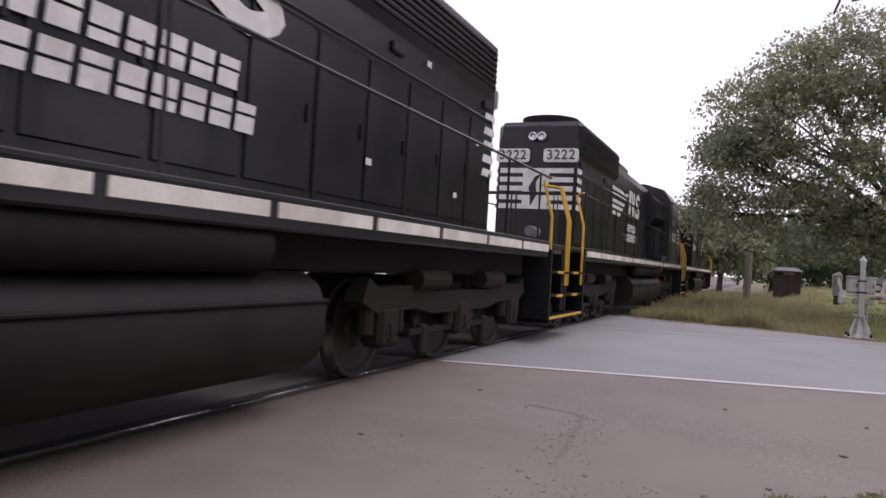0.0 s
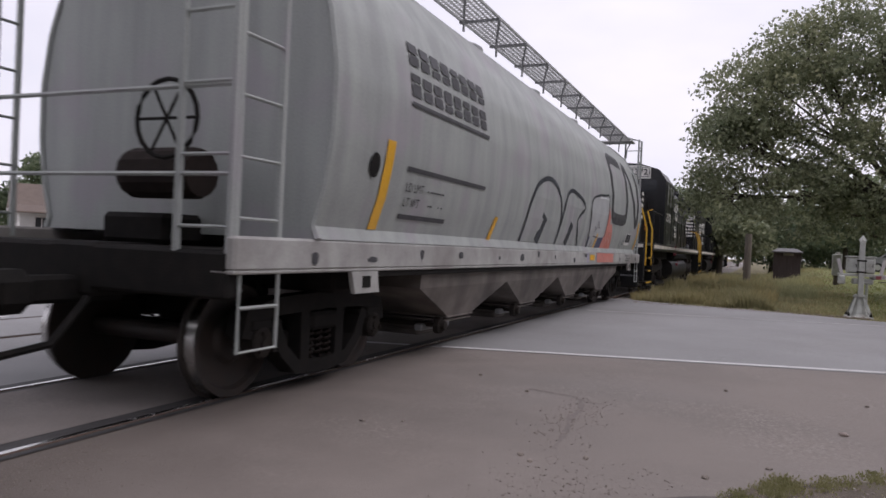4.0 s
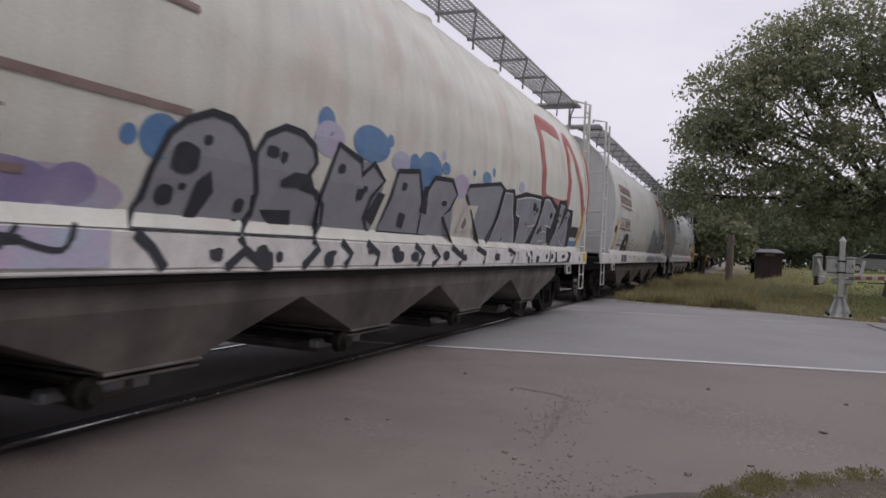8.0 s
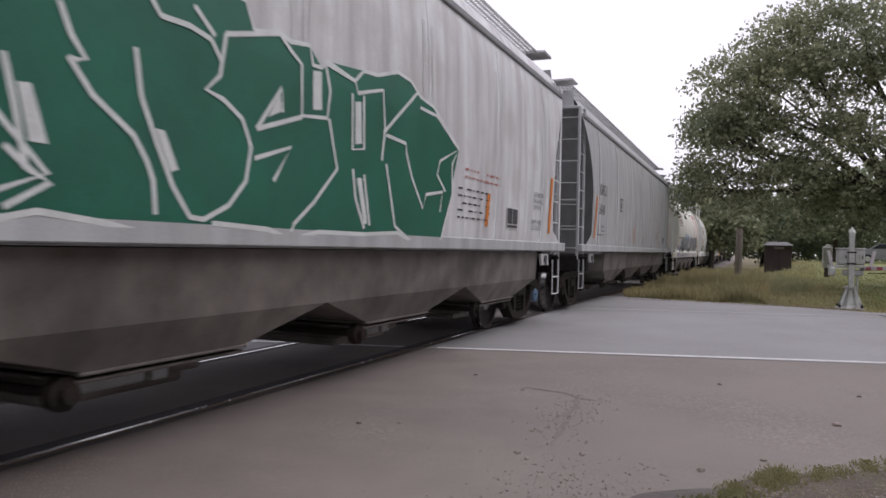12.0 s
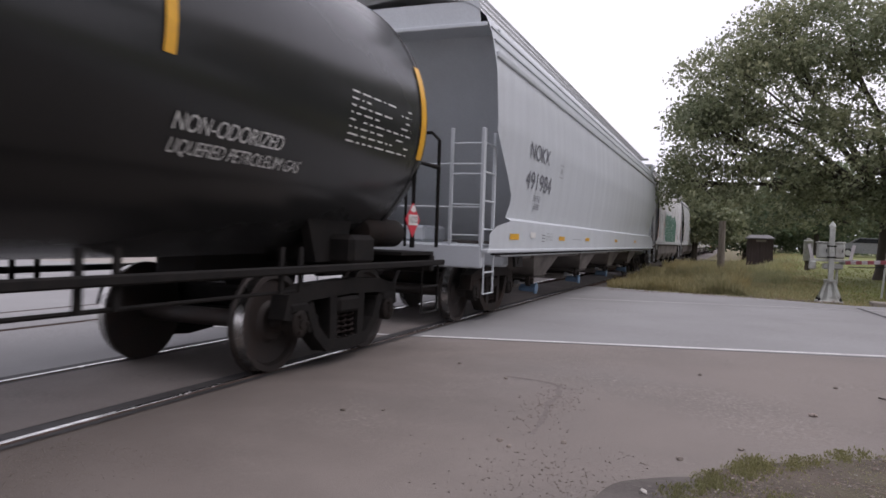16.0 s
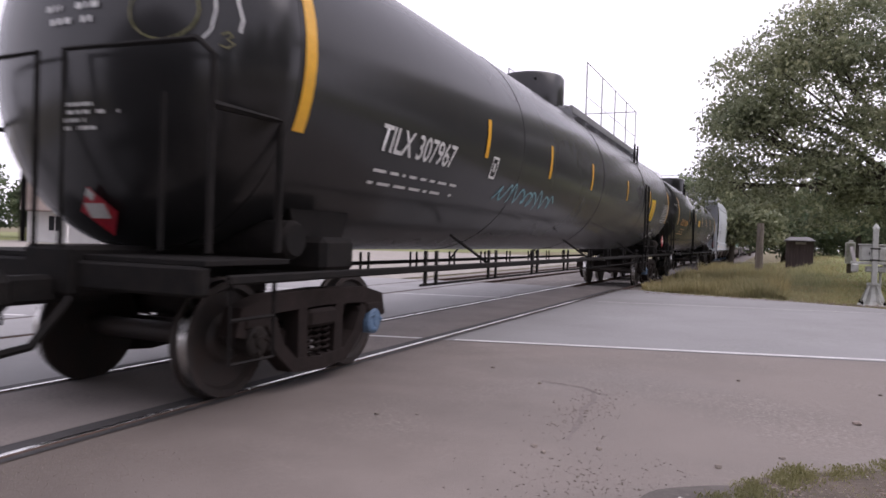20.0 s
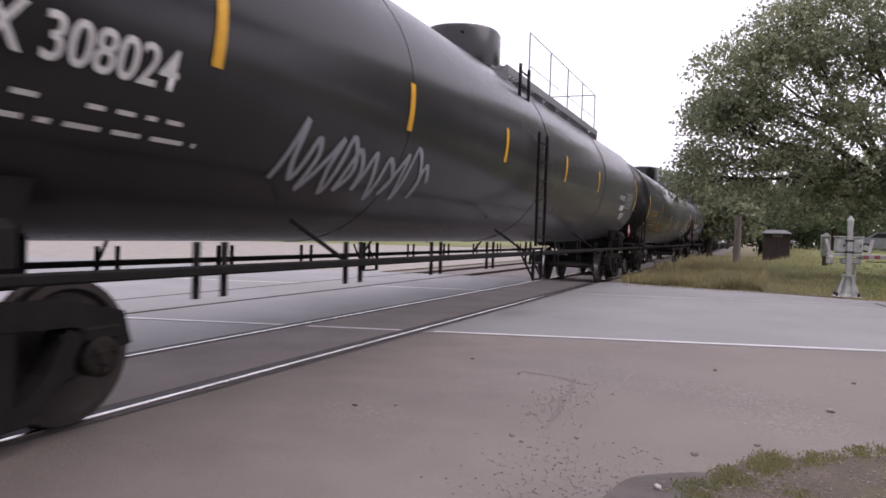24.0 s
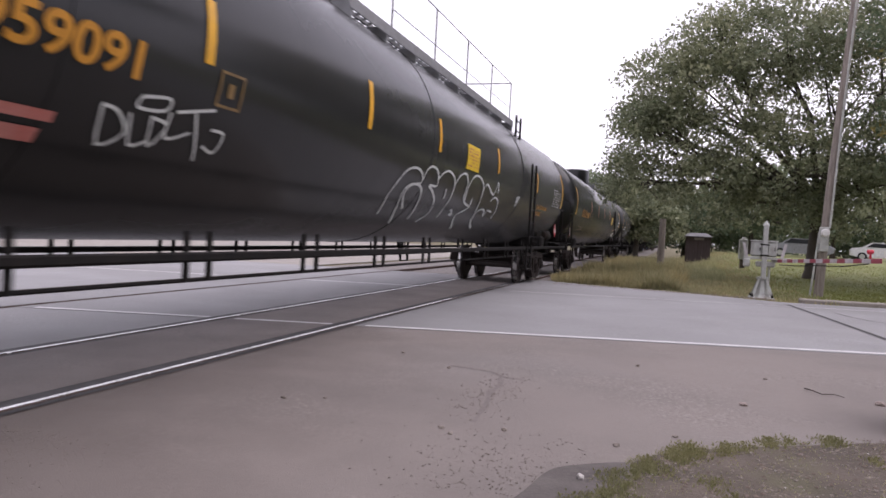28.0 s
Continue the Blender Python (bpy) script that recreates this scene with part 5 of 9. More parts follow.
# ---- ground, road and tracks ----
def sheet(name, outline, z, mat, label, category, thick=0.0, kind="structure"):
    s = Shape()
    if thick:
        s.plate(outline, "z", z - thick, thick)
    else:
        s.add([(x, y, z) for x, y in outline], [tuple(range(len(outline)))])
    return solid(name, s, mat, label, category, kind=kind)


def road_y(x, base):
    """The road runs askew to the track."""
    return base + 0.305 * x


sheet("ground", [(-1500, -1500), (1500, -1500), (1500, 1500), (-1500, 1500)], -0.13, VERGE, "dry weedy soil reaching to the horizon", "ground")
edge = [(-60, 20.2 - 9), (-20, 17.5), (-6.2, 19.9), (-2, 20.6), (1.3, 20.9), (2.7, 20.4), (4.6, 20.2), (6.4, 19.5), (7.3, 19.2), (9.0, 19.5), (12, 20.4), (20, 23.2), (60, 34.6)]
road_out = edge + [(60, road_y(60, 8.15)), (-60, road_y(-60, 8.15))]
sheet("road", road_out, -0.012, ASPHALT, "grey asphalt road crossing the railway askew", "road", thick=0.11)
sheet("pavement", [(-12, road_y(-12, 8.15)), (-0.9, road_y(-0.9, 8.15)), (-0.9, -9), (-12, -9)], -0.016, ASPHALT, "grey asphalt between the tracks", "pavement", thick=0.1)
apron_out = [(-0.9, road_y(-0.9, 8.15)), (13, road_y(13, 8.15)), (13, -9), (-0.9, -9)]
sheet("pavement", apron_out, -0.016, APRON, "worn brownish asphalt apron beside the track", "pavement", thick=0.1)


def band(x0, x1, base, w, z, n=30, wob=0.02, turn=0.0):
    rnd = random.Random(int(base * 100))
    s = Shape()
    rows = []
    for i in range(n + 1):
        x = x0 + (x1 - x0) * i / n
        y = road_y(x, base) + turn * x
        a, b = y - w / 2 + rnd.uniform(-wob, wob), y + w / 2 + rnd.uniform(-wob, wob)
        rows.append([(x, a, z), (x, b, z)])
    return s.sweep(rows, closed=False, caps=False)


solid("road_line", band(0.98, 40, 8.19, 0.125, -0.007, 60, 0.008, 0.014), LINE, "worn white edge line on asphalt", "road line", kind="structure")
solid("road_line", band(-0.6, 0.58, 8.165, 0.1, -0.0045, 8, 0.008), LINE, "worn white edge line between the rails", "road line", kind="structure")
solid("road_line", band(-3.1, -0.95, 8.2, 0.11, -0.007, 10, 0.01), LINE, "worn white edge line between the tracks", "road line", kind="structure")
solid("road_line", band(-30, -5.1, 8.5, 0.1, -0.007, 20, 0.01), LINE, "worn white edge line beyond the tracks", "road line", kind="structure")
solid("road_line", band(1.2, 40, 15.65, 0.1, -0.007, 60, 0.02), FAINTLINE, "faint worn edge line on asphalt", "road line", kind="structure")
solid("road_line", band(-30, -0.9, 15.65, 0.1, -0.007, 30, 0.02), LINE, "worn white edge line beyond the track", "road line", kind="structure")
panel = Shape().add([(-0.66, -9, -0.006), (0.58, -9, -0.006), (0.58, 20.7, -0.006), (-0.66, 20.7, -0.006)], [(0, 1, 2, 3)])
solid("crossing_panel", panel, CROSSING, "dark asphalt fill between the rails", "crossing", kind="structure")
panel = Shape().add([(-4.83, -9, -0.006), (-3.4, -9, -0.006), (-3.4, 19.5, -0.006), (-4.83, 19.5, -0.006)], [(0, 1, 2, 3)])
solid("crossing_panel", panel, ASPHALT, "grey asphalt fill between the rails of the second track", "crossing", kind="structure")
for x in (-0.755, 0.755):
    gap = Shape()
    gap.add([(x - 0.18, -9, -0.0085), (x + 0.1, -9, -0.0085), (x + 0.1, 20.7, -0.0085), (x - 0.18, 20.7, -0.0085)], [(0, 1, 2, 3)])
    solid("flangeway", gap, TAR, "black tarred flangeway beside the rail", "crossing", kind="structure")


def railway(x0, label, top):
    tr = thing("track", label, "railway track", kind="structure")
    for x in (x0 - 0.755, x0 + 0.755):
        s = Shape().box((x, 80, -0.09), (0.016, 460, 0.13), 0.0).box((x, 80, -0.16), (0.14, 460, 0.02), 0.0).box((x, 80, -0.02), (0.07, 460, 0.03), 0.004)
        rl = part("rail", s, RAILWEB, tr)
        part("rail_head", Shape().box((x, 80, -0.004), (0.042, 460, 0.012), 0.003), top, rl)
    return tr


track_near = railway(0.0, "main line track with polished rails", RAILTOP)
track_far = railway(-4.11, "second track of dull rails beside the main line", RAILDULL)
bal = Shape()
for x0 in (0.0, -4.11):
    for a, b in ((20.9, 320), (-150, -9.2)):
        bal.sweep([[(x0 - 2.3, y, -0.13), (x0 - 1.5, y, -0.075), (x0 + 1.5, y, -0.075), (x0 + 2.3, y, -0.13)] for y in np.linspace(a, b, 40)], closed=False, caps=False)
solid("ballast", bal, BALLAST, "grey-brown crushed stone ballast under the tracks", "ballast", kind="stuff")

# ---- train ----
loco("locomotive", 127.8, -1, "black diesel locomotive leading the train", "3214")
loco("locomotive", 105.9, 1, "black diesel locomotive with white stripes on its end", "3222")
c3372 = loco("locomotive", 83.8, -1, "black diesel locomotive with yellow step rails, cab trailing", "3372")
H1 = hopper("covered_hopper", 71.2, 53.6, "round", CNDARK, SILLGREY, "grey cylindrical covered hopper with painted tags")
H2 = hopper("covered_hopper", 51.8, 34.9, "round", CNGREY, WHITE, "pale grey cylindrical covered hopper with large spray-painted tags")
H3 = hopper("covered_hopper", 32.9, 16.6, "round", CREAM, WHITE, "cream cylindrical covered hopper with grey bubble-letter spray paint")
H4 = hopper("covered_hopper", 14.4, -3.0, "flat", GACDARK, GACDARK, "soot-streaked grey covered hopper", outlets=(-3.95, -0.7, 2.55, 5.7))
H5 = hopper("covered_hopper", -4.5, -21.4, "flat", GACGREY, GACDARK, "grey covered hopper with deep green spray paint", outlets=(-4.15, -0.95, 2.25, 5.45), bluecap=True)
H6 = hopper("covered_hopper", -22.6, -45.0, "curved", NOKGREY, NOKGREY, "clean light grey covered hopper with curved sides", blue=True, outlets=(-7.2, -2.95, 1.3, 5.55))
T1 = tank("tank_car", -46.4, -67.6, "black pressure tank car with orange stencils", UNDER, (-4.47,), inset=1.6, low=0.5, reach=3.0, axis=2.52, pipe=True)
T2 = tank("tank_car", -68.6, -91.2, "black pressure tank car with white stencils and a chalk tag", steps=(5.3,), worn=True, reach=6.7, pipe=True)
T3 = tank("tank_car", -93.1, -114.6, "black pressure tank car with orange stencils and notice", steps=(), guard=0.5, axis=2.55)
T4 = tank("tank_car", -116.05, -138.9, "black pressure tank car with white stencils and grey tag", UNDER, (-0.6,), reach=6.5, guard=0.8, gloss=True)
T5 = tank("tank_car", -141.4, -165.3, "black pressure tank car with orange stencils and yellow notice", RUSTY, (5.6,), dome=-0.6, reach=6.2, rear_inset=2.9, axis=2.52, guard=0.5, pipe=True)
T6 = tank("tank_car", -166.9, -193.3, "black pressure tank car with orange numerals and white tags", RUSTY, (7.1,), inset=2.6, low=0.5, dome=-1.4, reach=7.9, axis=2.52, guard=0.75, pipe=True)


def tapes(car, items, fn, mat=REFLECT, w=0.1):
    """Upright reflective strips: (y, z0, z1, lean)."""
    for y, z0, z1, lean in items:
        paint("reflector", [rect(y - w / 2, z0, y + w / 2, z1, lean)], fn, mat, car, 0.01, 0.12, "yellow reflective strip" if mat is REFLECT else "")


def placard(car, y, z, x, size=0.19, yaw=0.0):
    """A red diamond placard in its holder, facing across the track or along it."""
    a = pose(x, y + OFF[0], z, 0, 0, yaw)
    d = [(0, -size), (size, 0), (0, size), (-size, 0)]
    p = part("placard", Shape().plate(d, "x", 0.0, 0.008), SIGNRED, car, "red diamond placard", at=a)
    part("placard_panel", Shape().plate([(-size * 0.62, -size * 0.3), (size * 0.62, -size * 0.3), (size * 0.62, size * 0.3), (-size * 0.62, size * 0.3)], "x", 0.009, 0.004), WHITE, p)
    me = lettering("placard_number", "1075", -size * 0.52, -size * 0.16, size * 0.36, lambda zz: 0.013, INK, p, off=0.003)
    part("placard_tip", Shape().plate([(0, size * 0.42), (size * 0.4, size * 0.55), (0, size * 0.92), (-size * 0.4, size * 0.55)], "x", 0.009, 0.003), WHITE, p)


def data_panel(car, y, z, w, h, fn, mat=LETTERWHITE, rows=7, seed=1, name="data_panel"):
    tagged(paint(name, bars(y, z, w, h, rows, random.Random(seed), 0.75), fn, mat, car, 0.01, 0.2), kind="stuff")


def framed(car, y, z, w, h, fn, mat=LETTERWHITE, t=0.03, name="stencil_box"):
    paint(name, [rect(y, z, y + w, z + t), rect(y, z + h - t, y + w, z + h), rect(y, z + t, y + t, z + h - t), rect(y + w - t, z + t, y + w, z + h - t),
                 rect(y + w * 0.38, z + h * 0.3, y + w * 0.62, z + h * 0.7)], fn, mat, car, 0.01, 0.2)


def notice(car, y, z, w, h, fn, lean=0.0, seed=1, mat=SIGNYELLOW, rows=6):
    paint("notice", [rect(y, z, y + w, z + h, lean)], fn, mat, car, 0.01, 0.1, "yellow warning notice" if mat is SIGNYELLOW else "")
    tagged(paint("notice_print", [[(p[0] + lean * 0.5, p[1]) for p in q] for q in bars(y + 0.06 * w, z + 0.1 * h, w * 0.86, h * 0.8, rows, random.Random(seed), 0.6)], fn, FADEDRED, car, 0.015, 0.1), kind="stuff")


def tag(car, y, z, w, h, fn, mat, seed, width=0.035, loops=7, name="spray_tag"):
    """A quick looping signature in spray paint."""
    r = random.Random(seed)
    pts = []
    for k in range(loops):
        a = k / (loops - 1)
        pts += [(y + w * (a * 0.86 + r.uniform(0, 0.05)), z + h * r.uniform(0.0, 0.25)), (y + w * (a * 0.86 + r.uniform(0.03, 0.12)), z + h * r.uniform(0.7, 1.0)),
                (y + w * (a * 0.86 + r.uniform(0.08, 0.16)), z + h * r.uniform(0.35, 0.55))]
    paint(name, stroke(smooth_line(pts, 5), width), fn, mat, car, 0.009, 0.0)


# tank cars
car, h = T1
AXIS[0] = 2.52
tapes(car, ((-2.78, 2.3, 2.78, 0), (0.75, 2.29, 2.76, 0), (3.2, 2.3, 2.78, 0), (6.0, 2.32, 2.8, 0), (-5.52, 2.35, 2.8, 0)), tank_side)
tapes(car, ((-9.47, 2.1, 3.1, 0), (9.78, 2.1, 3.1, 0)), tank_side, w=0.13)
notice(car, -1.42, 2.22, 0.9, 0.3, tank_side, seed=3)
lettering("stencil", "UTLX 959094", -8.5, 2.1, 0.23, tank_side, LETTERORANGE, car, 1.28, bold=0.004)
data_panel(car, -8.4, 1.72, 1.8, 0.28, tank_side, LETTERORANGE, 3, 4, "stencil_block")
lettering("stencil", "NON-ODORIZED", 6.15, 1.9, 0.11, tank_side, LETTERWHITE, car, 0.95)
lettering("stencil", "LIQUEFIED PETROLEUM GAS", 6.18, 1.76, 0.09, tank_side, LETTERWHITE, car, 0.9)
data_panel(car, 8.2, 2.08, 1.25, 0.5, tank_side, LETTERWHITE, 8, 5)
placard(car, 9.75, 1.45, 1.42)
tag(car, -10.9, 2.68, 0.9, 0.15, tank_side, LETTERWHITE, 11, 0.014, 6, "chalk_mark")
car, h = T2
OFF[0] = -0.4
AXIS[0] = 2.62
tapes(car, ((-6.25, 2.28, 2.74, 0), (-3.5, 2.27, 2.78, 0), (-0.65, 2.3, 2.8, 0), (3.1, 2.33, 2.8, 0), (6.6, 2.33, 2.8, 0)), tank_side)
tapes(car, ((-9.97, 2.05, 3.05, 0), (10.57, 2.02, 3.05, 0)), tank_side, w=0.14)
lettering("stencil", "TILX 307967", -8.78, 2.07, 0.23, tank_side, LETTERWHITE, car, 0.93, bold=0.004)
data_panel(car, -8.7, 1.74, 1.9, 0.22, tank_side, LETTERWHITE, 2, 6, "stencil_block")
framed(car, -6.0, 2.06, 0.2, 0.27, tank_side)
tag(car, -5.6, 1.78, 2.8, 0.3, tank_side, SPRAYTEAL, 12, 0.03, 9, "teal_tag")
notice(car, 7.0, 2.0, 0.7, 0.6, tank_side, seed=8)
data_panel(car, 9.4, 2.05, 1.16, 0.53, tank_side, LETTERWHITE, 11, 7)
for k in range(9):
    paint("panel_rule", [rect(9.37, 2.02 + k * 0.07, 10.6, 2.03 + k * 0.07)], tank_side, LETTERWHITE, car, 0.011, 0.0)
paint("primer_patch", [[(8.66, 1.49), (9.22, 1.55), (9.33, 1.62), (9.34, 1.68), (9.2, 1.7), (8.78, 1.7), (8.72, 1.62)]], tank_side, PALEWASH, car, 0.01, 0.1)
data_panel(car, 8.68, 1.73, 0.26, 0.08, tank_side, LETTERWHITE, 2, 9, "stencil_block")
placard(car, 9.98, 1.41, 1.42, 0.2)


def head_mark(name, polys, mat, lift=0.012, label=""):
    """Paint on the rounded rear head, outlines given across and up."""
    hc = h - 0.78
    q = Shape()
    for p in polys:
        q.add([(x, -hc - 0.72 * math.sqrt(max(0.0, 1 - (x * x + (z - AXIS[0]) ** 2) / (TR * TR))) - lift, z) for x, z in p], [tuple(range(len(p)))])
    return part(name, q, mat, car, label)


head_mark("placard", [[(0.08, 1.23), (0.26, 1.41), (0.08, 1.59), (-0.1, 1.41)]], SIGNRED, 0.05, "red diamond placard")
head_mark("placard_panel", [rect(-0.02, 1.36, 0.18, 1.47)], WHITE, 0.058)
head_mark("placard_tip", [[(0.08, 1.48), (0.13, 1.53), (0.08, 1.58), (0.03, 1.53)]], WHITE, 0.058)
for k, w in enumerate((0.3, 0.52, 0.22, 0.34)):
    tagged(head_mark("stencil_block", bars(-0.05, 2.15 - k * 0.055, w, 0.03, 1, random.Random(k), 0.1), LETTERWHITE), kind="stuff")
for k, w in enumerate((0.62, 0.5)):
    tagged(head_mark("stencil_block", bars(-0.2 + 0.05 * k, 2.83 - k * 0.1, w, 0.05, 1, random.Random(9 + k), 0.1), LETTERWHITE), kind="stuff")
ring = [(0.81 + 0.24 * math.cos(a * 0.3142), 2.79 + 0.2 * math.sin(a * 0.3142)) for a in range(21)]
head_mark("chalk_ring", stroke(ring, 0.016), GRASSPALE, 0.014, "pale yellow chalk ring")
head_mark("chalk_arc", stroke([(1.13, 2.95), (1.15, 2.8), (1.13, 2.66), (1.08, 2.6)], 0.014), LETTERWHITE, 0.014)
head_mark("chalk_arc", stroke([(1.25, 2.95), (1.27, 2.85), (1.3, 2.74), (1.29, 2.65)], 0.014), LETTERWHITE, 0.014)
head_mark("chalk_mark", stroke([(1.19, 2.63), (1.23, 2.65), (1.25, 2.62), (1.22, 2.6), (1.26, 2.57), (1.22, 2.54), (1.18, 2.56)], 0.014), GRASSPALE, 0.014)
car, h = T3
OFF[0] = -0.25
AXIS[0] = 2.55
tapes(car, ((-5.6, 1.8, 2.26, -0.05), (-1.48, 1.8, 2.25, -0.05), (2.35, 1.75, 2.22, -0.05), (6.65, 1.7, 2.2, -0.05)), tank_side)
tapes(car, ((-9.5, 1.68, 2.75, -0.04), (9.9, 1.75, 2.75, -0.04)), tank_side, w=0.14)
lettering("stencil", "NATX 1047", -8.38, 2.08, 0.22, tank_side, LETTERORANGE, car, 0.93, bold=0.004)
data_panel(car, -8.3, 1.73, 1.75, 0.24, tank_side, LETTERORANGE, 2, 16, "stencil_block")
framed(car, -5.5, 2.34, 0.22, 0.29, tank_side, LETTERORANGE)
notice(car, -5.2, 1.6, 0.9, 0.26, tank_side, -0.1, 17, LETTERORANGE, 4)
for k, words in enumerate(("NON ODORIZED", "LIQUEFIED", "PETROLEUM GAS")):
    lettering("stencil", words, 7.45, 2.3 - 0.13 * k, 0.1, tank_side, LETTERORANGE, car, 0.95)
data_panel(car, 9.0, 2.35, 1.05, 0.42, tank_side, LETTERWHITE, 8, 18)
framed(car, 7.95, 1.7, 0.36, 0.24, tank_side)
placard(car, 10.0, 1.45, 1.42)
car, h = T4
OFF[0] = -0.47
AXIS[0] = 2.62
tapes(car, ((-7.75, 2.28, 2.75, 0), (-4.9, 2.28, 2.75, 0), (-1.8, 2.28, 2.75, 0), (1.8, 2.28, 2.75, 0), (5.0, 2.28, 2.75, 0)), tank_side)
tapes(car, ((-10.9, 2.08, 3.05, 0), (10.9, 2.08, 3.05, 0)), tank_side, w=0.13)
lettering("stencil", "TILX 308024", -9.7, 2.07, 0.23, tank_side, LETTERWHITE, car, 0.93, bold=0.004)
data_panel(car, -9.6, 1.74, 1.9, 0.22, tank_side, LETTERWHITE, 2, 19, "stencil_block")
tag(car, -6.9, 1.55, 2.9, 0.6, tank_side, SPRAYGREY, 20, 0.06, 10, "grey_tag")
data_panel(car, 9.1, 2.1, 1.1, 0.45, tank_side, LETTERWHITE, 8, 21)
paint("primer_patch", [rect(8.5, 2.02, 9.05, 2.16)], tank_side, LETTERWHITE, car, 0.01, 0.1)
lettering("stencil", "ODORIZED", 8.1, 2.3, 0.11, tank_side, LETTERWHITE, car, 0.95)
notice(car, 8.95, 1.8, 0.6, 0.16, tank_side, seed=22, mat=LETTERWHITE, rows=3)
placard(car, 10.17, 1.48, 1.42)
car, h = T5
OFF[0] = 0.0
AXIS[0] = 2.52
tapes(car, ((-6.3, 2.32, 2.8, 0), (-3.25, 2.28, 2.75, 0), (-0.3, 2.32, 2.8, 0), (2.78, 2.36, 2.8, 0), (6.63, 2.29, 2.76, 0)), tank_side, ORANGE)
tapes(car, ((-11.0, 2.1, 3.05, 0), (10.4, 2.09, 3.05, 0)), tank_side, w=0.13)
for k, c in enumerate("UTLX"):
    lettering("stencil", c, -9.14 + 0.335 * k, 2.1, 0.25, tank_side, LETTERORANGE, car, 1.2, bold=0.01)
lettering("stencil", "953574", -7.7, 2.1, 0.2, tank_side, LETTERORANGE, car, 1.3, bold=0.007)
data_panel(car, -8.75, 1.88, 0.9, 0.07, tank_side, LETTERDIM, 1, 23, "stencil_block")
data_panel(car, -8.75, 1.58, 0.88, 0.2, tank_side, LETTERDIM, 2, 29, "stencil_block")
data_panel(car, -7.7, 1.6, 0.56, 0.17, tank_side, LETTERDIM, 2, 30, "stencil_block")
paint("scuffed_patch", stroke([(-8.02, 1.57), (-7.95, 1.72), (-8.06, 1.74)], 0.03) + stroke([(-7.74, 1.58), (-7.68, 1.74), (-7.6, 1.66)], 0.035), tank_side, TANKWORN2, car, 0.012, 0.0)
framed(car, -5.81, 2.07, 0.34, 0.25, tank_side, LETTERDIM, 0.02)
notice(car, 4.16, 2.13, 0.79, 0.39, tank_side, seed=24)
lettering("stencil", "NON ODORIZED", 7.02, 1.83, 0.09, tank_side, LETTERORANGE, car, 0.9)
notice(car, 8.12, 1.78, 0.68, 0.18, tank_side, seed=26, mat=LETTERWHITE, rows=3)
notice(car, 7.85, 1.56, 0.8, 0.17, tank_side, seed=27, mat=LETTERWHITE, rows=3)
framed(car, 8.6, 1.52, 0.72, 0.2, tank_side)
data_panel(car, 9.1, 2.06, 1.15, 0.52, tank_side, LETTERWHITE, 8, 28)
placard(car, -11.2, 1.45, 1.3)
car, h = T6
tapes(car, ((-5.02, 2.33, 2.78, 0), (-2.2, 2.31, 2.82, 0), (0.25, 2.36, 2.82, 0), (3.83, 2.39, 2.86, 0), (7.94, 2.32, 2.76, 0)), tank_side)
tapes(car, ((-11.6, 2.1, 3.05, 0), (12.1, 2.12, 3.08, 0)), tank_side, w=0.13)
lettering("stencil", "UTLX", -8.05, 2.09, 0.24, tank_side, LETTERORANGE, car, 1.2, bold=0.008)
lettering("stencil", "959091", -6.82, 2.09, 0.22, tank_side, LETTERORANGE, car, 1.3, bold=0.007)
framed(car, -4.86, 2.07, 0.3, 0.26, tank_side, LETTERDIM, 0.02)
for pts in ([(-5.86, 1.9), (-5.77, 1.67), (-5.6, 1.76), (-5.72, 1.88), (-5.86, 1.9)],
        [(-5.57, 2.0), (-5.32, 2.03), (-5.33, 1.95), (-5.58, 1.93), (-5.57, 2.0)],
        [(-5.62, 1.89), (-5.52, 1.7), (-5.38, 1.74)],
        [(-5.43, 1.9), (-5.35, 1.71), (-5.26, 1.86), (-5.42, 1.89)],
        [(-5.27, 1.95), (-5.23, 1.78), (-5.01, 1.85)],
        [(-5.22, 1.96), (-4.83, 2.04)],
        [(-5.03, 1.99), (-4.83, 1.67)],
        [(-4.8, 1.9), (-4.64, 1.89), (-4.66, 1.75), (-4.82, 1.78)]):
    paint("white_tag", stroke(smooth_line(pts, 3), 0.022), tank_side, SPRAYWHITE, car, 0.011, 0.0)
paint("rust_patch", [rect(-6.9, 1.62, -6.2, 1.7), rect(-6.95, 1.74, -6.15, 1.8)], tank_side, SPRAYRED, car, 0.01, 0.1)
r = random.Random(32)
for pts in ([(-0.81, 1.43), (-0.97, 1.68), (-0.88, 1.91), (-0.71, 2.03), (-0.41, 2.06), (-0.18, 1.99), (-0.12, 1.89), (-0.43, 1.85), (-0.58, 1.76), (-0.48, 1.61), (-0.3, 1.45), (-0.09, 1.33)],
        [(0.37, 1.41), (0.25, 1.58), (0.09, 1.77), (-0.14, 1.86), (-0.41, 1.84), (-0.49, 1.71), (-0.17, 1.53)],
        [(-0.11, 1.94), (-0.08, 2.07), (0.09, 2.14), (0.34, 2.11), (0.5, 2.0), (0.55, 1.9), (0.23, 1.89), (0.49, 1.82), (0.81, 1.69), (0.97, 1.51), (0.82, 1.38)],
        [(0.5, 2.0), (0.64, 2.1), (0.87, 2.15), (1.18, 2.09), (1.36, 1.96), (1.45, 1.79), (1.47, 1.61), (1.51, 1.47)],
        [(1.03, 1.89), (1.16, 1.75)],):
    paint("bubble_tag", stroke(smooth_line(pts, 4), 0.032), tank_side, SPRAYWHITE, car, 0.011, 0.0)
